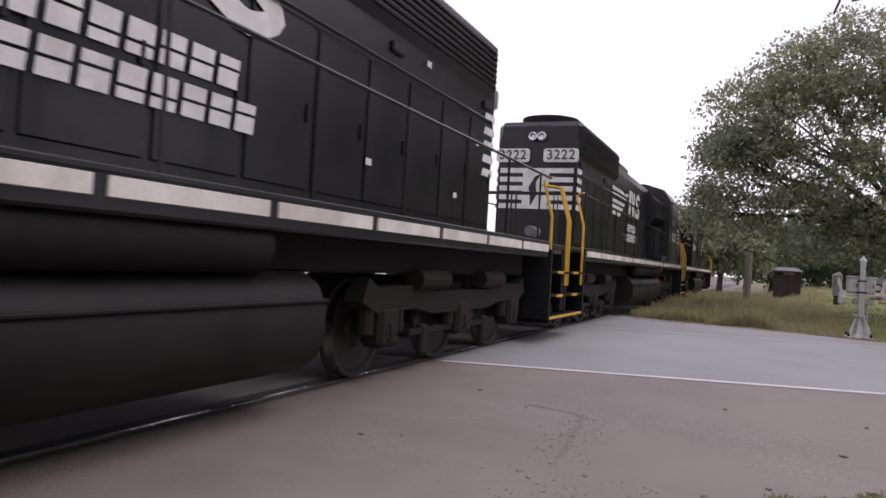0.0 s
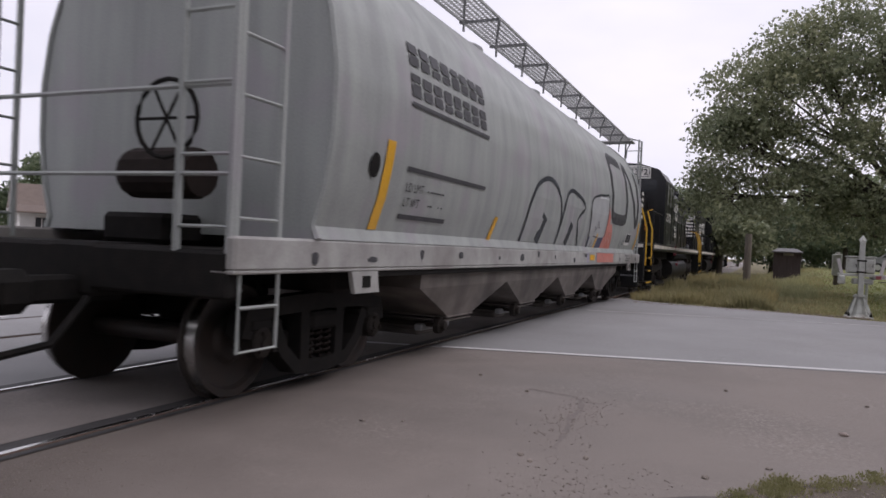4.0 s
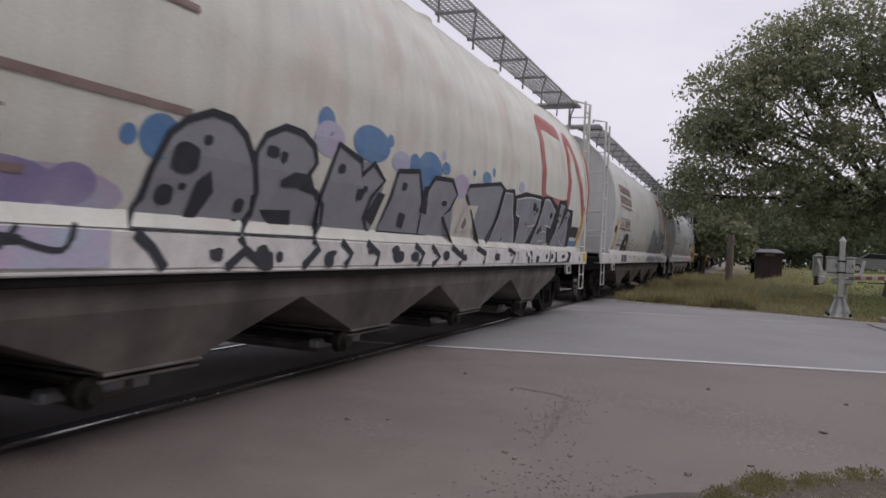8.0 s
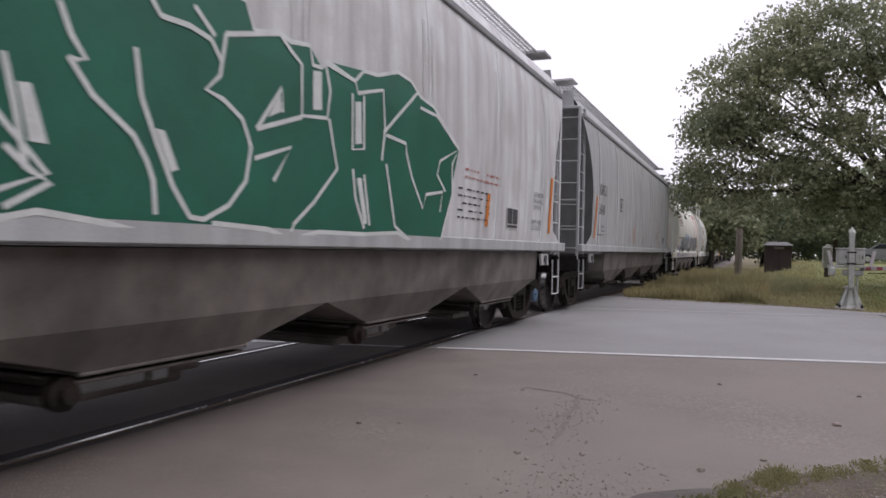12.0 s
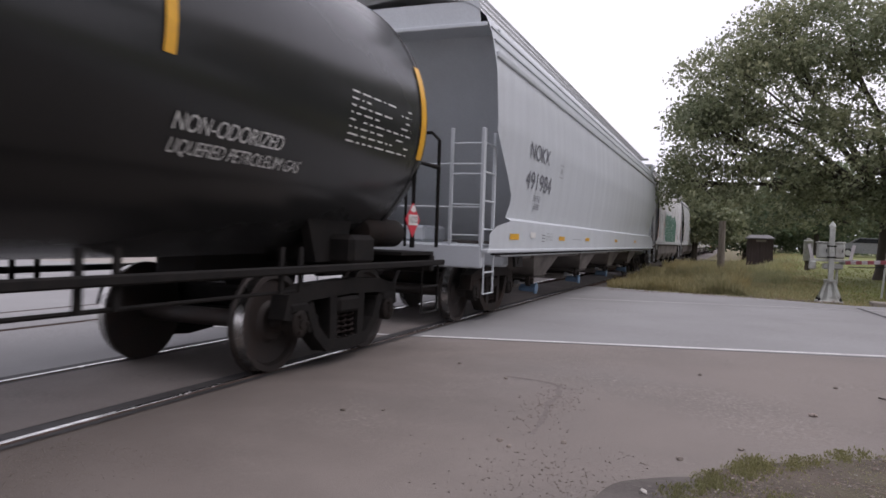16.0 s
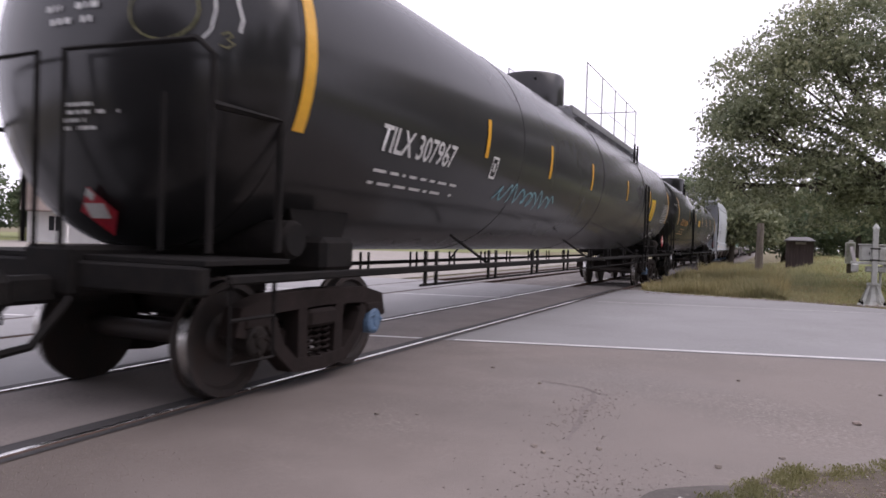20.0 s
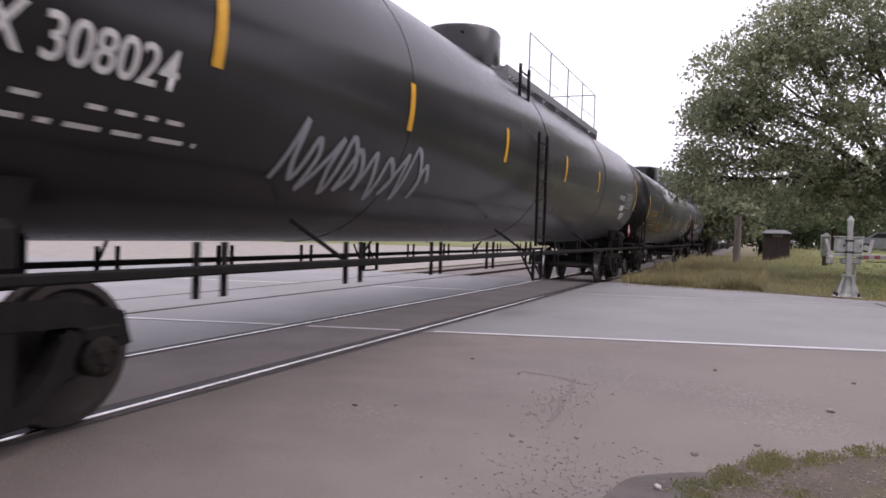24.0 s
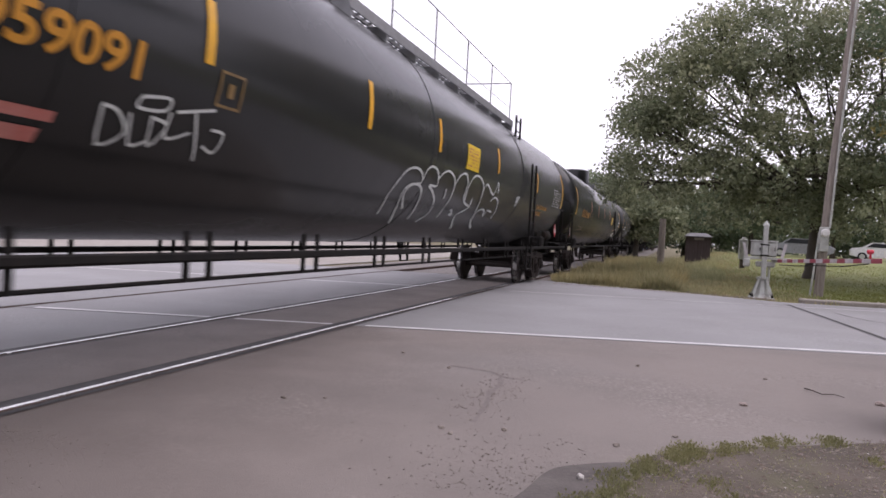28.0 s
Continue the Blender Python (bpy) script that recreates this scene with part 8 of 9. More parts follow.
# ---- trees ----
def tree(name, base, lobes, leaf, count, size, label, trunk_r=0.35, trunk_h=4.0, seed=1, per=40, spread=0.5):
    """Trunk, limbs to each lobe, and a crown of leaves in clumps over the lobes (centre, radii)."""
    rnd = np.random.RandomState(seed)
    rr = random.Random(seed)
    t = thing(name, label, "tree")
    s = Shape()
    bx, by, bz = base
    top = Vector((bx, by, bz + trunk_h))
    s.tube([(bx, by, bz - 0.1), (bx + 0.05, by, bz + 0.4), (bx + 0.1, by, bz + trunk_h * 0.6), tuple(top)], trunk_r * 1.25, 12, trunk_r * 0.7)
    for c, r in lobes:
        c = Vector(c)
        m = (top + c) / 2 + Vector((rr.uniform(-0.5, 0.5), rr.uniform(-0.5, 0.5), 0.4))
        s.tube([tuple(top - Vector((0, 0, 0.4))), tuple(m), tuple(c)], trunk_r * 0.45, 7, trunk_r * 0.1)
        for k in range(5):
            e = c + Vector((rr.uniform(-1, 1) * r[0], rr.uniform(-1, 1) * r[1], rr.uniform(-0.5, 0.9) * r[2])) * 0.85
            s.tube([tuple(m + (c - m) * rr.uniform(0.2, 0.9)), tuple((c + e) / 2 + Vector((0, 0, 0.2))), tuple(e)], trunk_r * 0.14, 5, 0.015)
    part("trunk", s, BARK, t, smooth=True)
    vol = np.array([r[0] * r[1] * r[2] for c, r in lobes]) ** 0.67
    nclump = max(1, count // per)
    pick = rnd.choice(len(lobes), nclump, p=vol / vol.sum())
    C, R = np.array([c for c, r in lobes], float), np.array([r for c, r in lobes], float)
    d = rnd.normal(size=(nclump, 3))
    d /= np.linalg.norm(d, axis=1)[:, None]
    d[:, 2] = np.where(d[:, 2] < -0.55, -d[:, 2], d[:, 2])
    rad = rnd.uniform(0.35, 1.05, nclump) ** 0.6
    cen = C[pick] + d * R[pick] * rad[:, None]
    q = rnd.normal(size=(nclump * per, 3))
    q *= (rnd.rand(nclump * per) ** 0.45 / np.linalg.norm(q, axis=1))[:, None]
    pos = np.repeat(cen, per, axis=0) + q * spread * 1.9 * np.array([1, 1, 0.6])
    n = len(pos)
    a = rnd.normal(size=(n, 3))
    a /= np.linalg.norm(a, axis=1)[:, None]
    b = np.cross(a, rnd.normal(size=(n, 3)))
    b /= np.linalg.norm(b, axis=1)[:, None]
    sz = size * rnd.uniform(0.6, 1.3, n)[:, None]
    a, b = a * sz, b * sz * 0.6
    v = np.stack([pos - a, pos + b, pos + a, pos - b], axis=1).reshape(-1, 3)
    me = bpy.data.meshes.new("crown")
    me.from_pydata(v.tolist(), [], np.arange(n * 4).reshape(-1, 4).tolist())
    me.materials.append(leaf)
    part("crown", me, leaf, t)
    return t


big = [((3.9, 32.6, 7.6), (2.0, 2.2, 2.0)), ((3.4, 32.4, 5.9), (1.6, 2.0, 1.5)), ((5.9, 33, 9.6), (2.2, 2.4, 2.0)), ((6.0, 33, 7.2), (3.4, 3.2, 3.0)), ((4.4, 32.5, 5.2), (2.6, 2.6, 2.6)), ((8.4, 33, 9.6), (3.2, 3.2, 2.6)), ((11, 34, 7.6), (3.6, 3.4, 3.4)),
       ((9.2, 32, 4.4), (3.4, 3.0, 2.4)), ((3.0, 33, 3.8), (1.5, 1.6, 1.7)), ((8.5, 34, 2.9), (3.0, 2.4, 1.3)), ((12.5, 33, 3.6), (3.0, 2.6, 1.8)), ((13.5, 34, 10.5), (3.6, 3.4, 3.0)), ((6.2, 32, 3.6), (2.4, 2.2, 1.6)), ((14.5, 33, 5.6), (3.2, 3.0, 2.8))]
tree("oak_tree", (10.75, 35.5, 0.0), big, LEAF, 80000, 0.085, "broad leafy oak with dense grey-green crown on the lawn", 0.4, 3.6, 3, per=46, spread=0.32)
tree("oak_tree", (17.5, 36, -0.1), [((17, 36, 7), (4, 4, 4)), ((20, 37, 10), (4, 4, 4)), ((15.5, 35, 11.5), (3.4, 3.4, 3)), ((18, 35, 3.6), (4, 3, 2.6)), ((24, 38, 7), (5, 4, 5))],
     LEAFDARK, 40000, 0.1, "dense dark oak shading the lawn", 0.4, 3.5, 5)
tree("shade_tree", (16.5, 30.5, 0.0), [((15.5, 29, 6.5), (4.2, 3.6, 2.8)), ((13.6, 28, 9.5), (3.4, 3.2, 2.8)), ((18, 31, 9), (4.6, 4.2, 3.6)), ((15, 27.5, 4.4), (3.2, 2.6, 1.5)), ((19.5, 29, 5), (4, 3.5, 2.6))],
     LEAFDARK, 36000, 0.085, "dense dark shade tree by the pole", 0.35, 3.6, 6, per=60)
tree("maple_tree", (13.2, 23.6, -0.1), [((12.0, 24, 7.2), (1.3, 1.6, 1.2)), ((13.2, 24, 9.0), (2.0, 2, 1.6)), ((12.0, 24, 5.0), (1.1, 1.4, 0.7)), ((13.4, 24, 6.4), (1.8, 1.8, 1.8))], LEAFAUTUMN, 9000, 0.08,
     "maple with yellowing autumn leaves", 0.18, 3.8, 8)
tree("roadside_tree", (10.5, 7.5, -0.1), [((5.45, 9.0, 4.42), (0.3, 0.3, 0.2)), ((5.95, 9.0, 4.4), (0.4, 0.35, 0.28)), ((6.6, 9.0, 4.6), (0.7, 0.5, 0.4)), ((7.6, 8.8, 5.0), (1.0, 0.9, 0.6)), ((9.4, 8.0, 6.2), (1.8, 1.6, 1.3)), ((11.2, 7.2, 6.8), (2.2, 2, 1.6))], LEAFDARK, 6500, 0.06,
     "roadside tree with a low branch hanging over the apron", 0.2, 4.2, 9, per=30, spread=0.16)
for k, (x, y, r, hgt) in enumerate(((1.8, 62, 3.0, 6.5), (-3.6, 88, 4.0, 9.5), (5.8, 74, 3.4, 7.0), (11, 66, 4.5, 8.5), (3.2, 98, 4.5, 9.0), (-9, 110, 5, 10.5), (18, 70, 5.5, 10), (-15, 125, 6, 11), (1.5, 135, 5, 9), (27, 74, 6, 11))):
    tree("woodland_tree", (x, y, -0.1), [((x, y, hgt * 0.62), (r, r, hgt * 0.38)), ((x + r * 0.5, y, hgt * 0.4), (r * 0.8, r * 0.8, hgt * 0.3)), ((x - r * 0.5, y, hgt * 0.38), (r * 0.7, r * 0.7, hgt * 0.28))],
         LEAFDARK if k % 2 else LEAF, 7000, 0.2, "woodland tree beside the railway", 0.22, hgt * 0.4, 20 + k, per=35, spread=0.6)
for k, (x, y, hgt) in enumerate(((-48, 62, 8), (-62, 52, 9), (-70, 66, 12), (-44, 76, 11), (-76, 50, 10), (-64, 36, 9), (-82, 70, 13))):
    tree("woodland_tree", (x, y, -0.1), [((x, y, hgt * 0.65), (3.6, 3.6, hgt * 0.36)), ((x + 2, y, hgt * 0.45), (3, 3, hgt * 0.3))], LEAFDARK, 5000, 0.24,
         "tree behind the houses across the tracks", 0.25, hgt * 0.4, 50 + k, per=35, spread=0.6)
# unseen trees beside the apron, added to darken what the tanks reflect
unseen_belt = tree("woodland_tree", (21.0, -6.0, -0.1), [((21, -6, 6.8), (3.6, 3.6, 3.8)), ((19.2, -5, 4.0), (2.8, 2.8, 3.0)), ((23, -7, 4.6), (3.0, 3.0, 3.4)), ((21.5, -5, 9.4), (2.6, 2.6, 2.4))],
            LEAFDARK, 14000, 0.16, "unseen tall dark tree, added to darken reflections", 0.3, 4.0, 201, per=40, spread=0.6)
for dx, dy, a in ((1.5, 7.5, 4), (-0.5, 15.0, -3), (0.5, -8.0, -4), (2.0, -16.0, 3), (-1.0, -24.0, -5), (9.0, 3.0, 2), (9.0, 19.0, -2), (10.0, -12.0, 3)):
    copy_thing(unseen_belt, pose(dx, dy, 0, 0, 0, a))
for k in range(13):
    x, y = 9.5 + k * 5.2, 84 + 4 * math.sin(k * 2.1) - k * 1.2
    tree("hedge_shrub", (x, y, -0.1), [((x, y, 1.7), (3.2, 2.0, 1.8)), ((x + 1.5, y + 0.5, 3.2), (2.6, 2.0, 1.8))], LEAFDARK, 2600, 0.24, "dark shrub closing the lawn", 0.12, 1.0, 90 + k, per=30, spread=0.5)
for k in range(4):
    x, y = 3.6 + k * 2.3, 70 + 3 * (k % 2)
    tree("hedge_shrub", (x, y, -0.1), [((x, y, 1.6), (1.5, 1.4, 1.5)), ((x + 0.6, y + 0.5, 3.0), (1.4, 1.4, 1.4))], LEAFDARK, 2200, 0.16, "dark shrub beside the railway", 0.1, 0.9, 140 + k, per=30, spread=0.4)
for k in range(9):
    x, y = -34 - k * 5.5, 86 - k * 4.5
    tree("hedge_shrub", (x, y, -0.1), [((x, y, 2.0), (3.2, 2.4, 2.2)), ((x + 1.5, y, 4.0), (2.6, 2.2, 2.0))], LEAFDARK, 2000, 0.26, "dark shrub behind the houses", 0.12, 1.2, 120 + k, per=30, spread=0.5)
sheet("lot", [(-6.6, 21), (-34, 14), (-60, 12), (-60, 40), (-30, 60), (-6.8, 75)], -0.095, KERB, "pale gravel lot across the tracks", "lot")
def lawn_z(x, y):
    """The lawn rises gently away from the road."""
    a = min(1.0, max(0.0, (y - 27) / 30))
    b = min(1.0, max(0.0, (x - 4.6) / 4.0))
    return -0.122 + 0.9 * a * a * (3 - 2 * a) * b * b * (3 - 2 * b)


lw = Shape()
gx, gy = [6.3 + 1.0 * i for i in range(11)] + [18, 24, 34, 50, 80], [21.2 + 2.0 * j for j in range(20)] + [66, 75, 90, 120]
lw.sweep([[(x, max(y, 20.4 + 0.27 * (x - 7)) if x > 8 else y, lawn_z(x, y)) for x in gx] for y in gy], closed=False, caps=False)
solid("lawn", lw, LAWN, "mown green lawn rising under the trees", "lawn", kind="structure")
sheet("lawn", [(-30, 22), (-120, 10), (-120, 140), (-16, 140)], -0.1, LAWN, "lawn before the houses across the tracks", "lawn")


def grass(name, mat, label, count, area, hmin, hmax, seed, width=0.012):
    """Blades over a polygon-like area given by a function of two random numbers."""
    rnd = np.random.RandomState(seed)
    u = rnd.rand(count, 2)
    xy = np.array([area(a, b) for a, b in u])
    ang = rnd.rand(count) * 6.283
    hh = rnd.uniform(hmin, hmax, count) * (0.4 + 0.6 * np.sin(xy[:, 0] * 1.7 + xy[:, 1] * 0.6) ** 2 * np.sin(xy[:, 0] * 0.6 - xy[:, 1] * 0.23 + 1.0) ** 2)
    lean = rnd.normal(size=(count, 2)) * 0.3
    w = width * (1 + rnd.rand(count))
    z0 = np.array([lawn_z(x, y) for x, y in xy])
    ax, ay = np.cos(ang) * w, np.sin(ang) * w
    v = np.zeros((count, 5, 3))
    v[:, 0] = np.stack([xy[:, 0] - ax, xy[:, 1] - ay, z0], 1)
    v[:, 1] = np.stack([xy[:, 0] + ax, xy[:, 1] + ay, z0], 1)
    mx, my = xy[:, 0] + lean[:, 0] * hh * 0.4, xy[:, 1] + lean[:, 1] * hh * 0.4
    v[:, 2] = np.stack([mx + ax * 0.7, my + ay * 0.7, z0 + hh * 0.6], 1)
    v[:, 3] = np.stack([mx - ax * 0.7, my - ay * 0.7, z0 + hh * 0.6], 1)
    v[:, 4] = np.stack([xy[:, 0] + lean[:, 0] * hh, xy[:, 1] + lean[:, 1] * hh, z0 + hh], 1)
    idx = np.arange(count)[:, None] * 5
    faces = (idx + np.array([0, 1, 2, 3])).tolist() + (idx + np.array([3, 2, 4])).tolist()
    me = bpy.data.meshes.new(name)
    me.from_pydata(v.reshape(-1, 3).tolist(), [], faces)
    me.materials.append(mat)
    return tagged(new(name, me), label, "grass", kind="stuff")


def verge_area(a, b):
    y = 20.6 + 45 * b ** 1.7
    return 2.0 + (4.9 + 0.02 * y) * a + 1.9 * (a * 997 % 1) ** 3, y + (0.0 if a < 0.3 else -1.1 * (a - 0.3))


def far_verge(a, b):
    y = 30 + 28 * b
    return 2.8 + (3.4 + 0.02 * y) * a, y


def bank(a, b):
    """The unmown strip beside the ballast."""
    y = 21.0 + 34 * b ** 1.5
    return 1.35 + (2.9 + 0.03 * y) * a ** 1.25 + 0.25 * math.sin(y * 1.3), y


grass("tall_grass", GRASSDRY, "tall straw-coloured grass along the railway", 22000, far_verge, 0.12, 0.62, 1, 0.011)
grass("tall_grass", GRASSSTRAW, "tall straw and green weeds beside the ballast", 30000, bank, 0.15, 0.75, 21, 0.010)
grass("tall_grass", WEED, "dark green weeds beside the ballast", 16000, bank, 0.1, 0.5, 22, 0.012)
grass("tall_grass", WEED, "green and straw weeds on the verge", 30000, verge_area, 0.03, 0.2, 2, 0.011)
grass("tall_grass", GRASSDRY, "short dry grass at the edge of the road", 18000, verge_area, 0.03, 0.22, 4, 0.01)
grass("lawn_grass", GRASSGREEN, "short green lawn grass", 26000, lambda a, b: (7.0 + 12 * a, 21.6 + 24 * b * b + 0.27 * 12 * a), 0.03, 0.08, 3, 0.014)


def foreground_patch():
    out = [(4.0, 2.0), (4.22, 3.1), (4.42, 3.86), (4.6, 4.4), (5.03, 4.8), (5.58, 5.15), (6.3, 5.6), (8.5, 6.6), (8.5, 1.0), (4.1, 1.0)]
    return smooth_line(out, 3, True)


sheet("pavement", foreground_patch(), -0.008, SOIL, "trodden gravelly soil with thin grass beside the apron", "soil")


# ---- crossing gate, pole, shed, cars, houses ----
def crossing_gate():
    g = thing("crossing_gate", "lowered crossing gate with red and white arm on a silver mast", "crossing gate", at=pose(7.0, 20.7, -0.09))
    part("base_plate", Shape().box((0, 0, 0.04), (0.6, 0.6, 0.08), 0.02), ALUM, g)
    for k in range(4):
        a = math.pi / 2 * k + math.pi / 4
        c, q = math.cos(a), math.sin(a)
        leg = Shape().sweep([[(0.12 * c - 0.02, 0.12 * q, 0.56), (0.12 * c + 0.03, 0.12 * q, 0.56), (0.12 * c, 0.12 * q + 0.05, 0.56)],
                             [(0.34 * c - 0.03, 0.34 * q, 0.07), (0.34 * c + 0.05, 0.34 * q, 0.07), (0.34 * c, 0.34 * q + 0.07, 0.07)]])
        part("base_leg", leg, ALUM, g)
        part("anchor_bolt", Shape().lathe((0.36 * c * 0.95, 0.36 * q * 0.95, 0.08), "z", [(0, 0.03), (0.06, 0.03), (0.06, 0.012), (0.1, 0.012)], 6), UNDER, g)
    part("junction_base", Shape().lathe((0, 0, 0), "z", [(0.07, 0.26), (0.14, 0.2), (0.35, 0.13), (0.54, 0.095), (0.55, 0.14), (0.6, 0.14), (0.62, 0.09)], 10), ALUM, g)
    mast = part("mast", Shape().box((0, -0.2, 1.26), (0.12, 0.12, 1.4), 0.012), ALUM, g)
    part("finial", Shape().lathe((0, -0.2, 0), "z", [(1.95, 0.085), (1.975, 0.085), (2.03, 0.05), (2.09, 0.006)], 4), ALUM, mast)
    for z in (1.18, 1.46):
        part("mast_clamp", Shape().box((0, -0.2, z), (0.2, 0.15, 0.035), 0.006), TRUCK, mast)
    part("side_conduit", Shape().tube([(0.16, 0.05, 0.1), (0.16, 0.05, 0.85), (0.13, 0.05, 0.95)], 0.03, 8), ALUM, g)
    box = part("mechanism_box", Shape().box((0.0, 0.06, 1.34), (0.62, 0.32, 0.4), 0.03), ALUM, g)
    for x in (-0.17, 0.19):
        part("box_door", Shape().box((x, -0.108, 1.33), (0.2, 0.02, 0.3), 0.008), ALUM, box)
        part("door_latch", Shape().box((x + 0.06, -0.122, 1.34), (0.02, 0.012, 0.08), 0.0), UNDER, box)
    part("box_lid", Shape().box((0.0, 0.06, 1.555), (0.66, 0.36, 0.035), 0.01), ALUM, box)
    for x, lean in ((-0.44, 0.06), (0.46, -0.06)):
        pl = Shape().sweep([[(x - 0.05 - lean, -0.16, 1.5), (x + 0.02 - lean, -0.16, 1.5), (x + 0.02 - lean, -0.1, 1.5), (x - 0.05 - lean, -0.1, 1.5)],
                            [(x - 0.04 + lean * 0.6, -0.16, 1.08), (x + 0.03 + lean * 0.6, -0.16, 1.08), (x + 0.03 + lean * 0.6, -0.1, 1.08), (x - 0.04 + lean * 0.6, -0.1, 1.08)]])
        part("support_plate", pl, ARMWHITE, g)
    part("cross_bar", Shape().box((0.06, -0.13, 1.1), (1.15, 0.07, 0.07), 0.01), ALUM, g)
    part("counterweight", Shape().box((-0.42, -0.13, 0.97), (0.16, 0.2, 0.22), 0.03), ALUM, g)
    part("torque_box", Shape().box((0.05, 0.0, 0.95), (0.46, 0.26, 0.15), 0.03), ALUM, g)
    arm = part("gate_arm", Shape().box((0.0, -0.1, 0), (0.05, 0.5, 0.09), 0.01), ALUM, g, at=look((0.3, -0.1, 1.05), (1.2, -6.2, 1.24)) @ pose(0, 0, 0, -90, 0, 0))
    for k in range(15):
        sg = Shape().box((0, 0.15 + k * 0.405 + 0.2, 0), (0.03, 0.402, 0.085), 0.004)
        part("arm_stripe", sg, REDTAPE if k % 2 == 0 else ARMWHITE, arm)
    for k, y in enumerate((3.3, 5.75)):
        if k:
            part("arm_lamp", Shape().lathe((0, y, 0.17), "x", [(-0.05, 0.03), (-0.04, 0.042), (0.05, 0.042), (0.06, 0.02)], 14).box((0, y, 0.09), (0.03, 0.03, 0.1), 0.0), SIGNRED, arm)
    part("lamp_cable", Shape().tube([(0, 0.3, -0.1), (0, 1.6, -0.12), (0, 3.0, -0.1), (0, 4.4, -0.11), (0, 5.7, -0.05)], 0.012, 6), UNDER, arm)
    return g


crossing_gate()
cab = thing("signal_cabinet", "small silver equipment cabinet on a post in the lawn", "cabinet", at=pose(8.2, 40, lawn_z(8.2, 40) - 0.03))
part("post", Shape().tube([(0, 0, 0), (0, 0, 0.5)], 0.13, 8), BARK, cab)
part("box", Shape().box((0, 0, 1.0), (0.42, 0.36, 1.05), 0.04).box((0.02, 0, 1.56), (0.2, 0.2, 0.12), 0.03), ALUM, cab)

pole = thing("utility_pole", "leaning weathered wooden utility pole beside the road", "utility pole", at=pose(9.05, 24.6, -0.1))
part("shaft", Shape().tube([(0, 0, -0.1), (0.12, 0, 3), (0.36, 0, 7), (0.62, 0, 11.5)], 0.135, 14, 0.1), POLEWOOD, pole, smooth=True)
part("meter_box", Shape().box((0.02, -0.22, 1.75), (0.26, 0.14, 0.75), 0.02), ALUM, pole)
part("meter", Shape().lathe((0.03, -0.3, 1.95), "y", [(0, 0.12), (-0.1, 0.12), (-0.12, 0.09), (-0.12, 0.01)], 16), WHITE, pole)
part("conduit", Shape().tube([(0.18, -0.15, 2.1), (0.3, -0.15, 5), (0.5, -0.12, 9)], 0.035, 8), ALUM, pole)
part("guy_guard", Shape().tube([(-0.28, -0.3, 0), (-0.1, -0.18, 2.0)], 0.03, 8), ALUM, pole)

shed = thing("track_shed", "dark brown wooden shed with a low roof beside the railway", "shed", at=pose(6.2, 46.6, lawn_z(6.2, 46.6) - 0.05))
for k in range(9):
    part("board", Shape().box((-0.64 + k * 0.16, -0.7, 0.86), (0.147, 0.05, 1.72), 0.01), SHEDWOOD, shed)
part("shed_wall", Shape().box((0, 0, 0.86), (1.29, 1.34, 1.7), 0.02), SHEDWOOD, shed)
part("roof", Shape().sweep([[(-0.8, -0.95, 1.7), (0.8, -0.95, 1.7), (0.8, -0.95, 1.76), (-0.8, -0.95, 1.76)], [(-0.5, 0, 1.9), (0.5, 0, 1.9), (0.5, 0, 1.96), (-0.5, 0, 1.96)], [(-0.8, 0.95, 1.7), (0.8, 0.95, 1.7), (0.8, 0.95, 1.76), (-0.8, 0.95, 1.76)]]), ROOFGREY, shed)
part("sign", Shape().box((0.05, -0.74, 1.6), (0.55, 0.03, 0.14), 0.01), KERB, shed, "pale sign board")

lp = thing("line_pole", "short weathered post beside the railway", "post", at=pose(4.15, 41, -0.1))
part("post", Shape().tube([(0, 0, -0.1), (0.02, 0, 2.7)], 0.2, 10, 0.17), POLEWOOD, lp, smooth=True)


def parked_car(at, paint_mat, label):
    c = thing("parked_car", label, "car", at=at, group="cars parked on the lawn")
    prof = [(-2.2, 0.45), (-2.25, 0.8), (-1.9, 0.98), (-1.2, 1.02), (-0.75, 1.42), (0.75, 1.44), (1.35, 1.05), (2.1, 0.95), (2.25, 0.75), (2.22, 0.4), (1.8, 0.3), (-1.8, 0.3)]
    s = Shape().sweep([[(x * 0.97, -0.86, z) for x, z in prof], [(x, -0.8, z) for x, z in prof], [(x, 0.8, z) for x, z in prof], [(x * 0.97, 0.86, z) for x, z in prof]])
    part("body", s, paint_mat, c)
    for d in (-0.87, 0.87):
        part("side_window", Shape().plate([(-1.05, 1.04), (-0.68, 1.36), (0.68, 1.38), (1.15, 1.06)], "y", d - 0.01, 0.02), GLASS, c)
    for x in (-1.4, 1.4):
        for y in (-0.8, 0.8):
            wh = part("wheel", Shape().lathe((x, y, 0.32), "y", [(-0.1, 0.3), (-0.08, 0.33), (0.08, 0.33), (0.1, 0.3)], 20), RUBBER, c)
            part("rim", Shape().lathe((x, y, 0.32), "y", [(-0.11, 0.2), (0.11, 0.2)], 14), ALUM, wh)
    return c


parked_car(pose(14.0, 60, lawn_z(14, 60), 0, 0, 172), CARPAINT, "silver-grey car parked under the trees")
parked_car(pose(20.2, 63, lawn_z(20, 63), 0, 0, 170), CARWHITE, "white car parked under the trees")

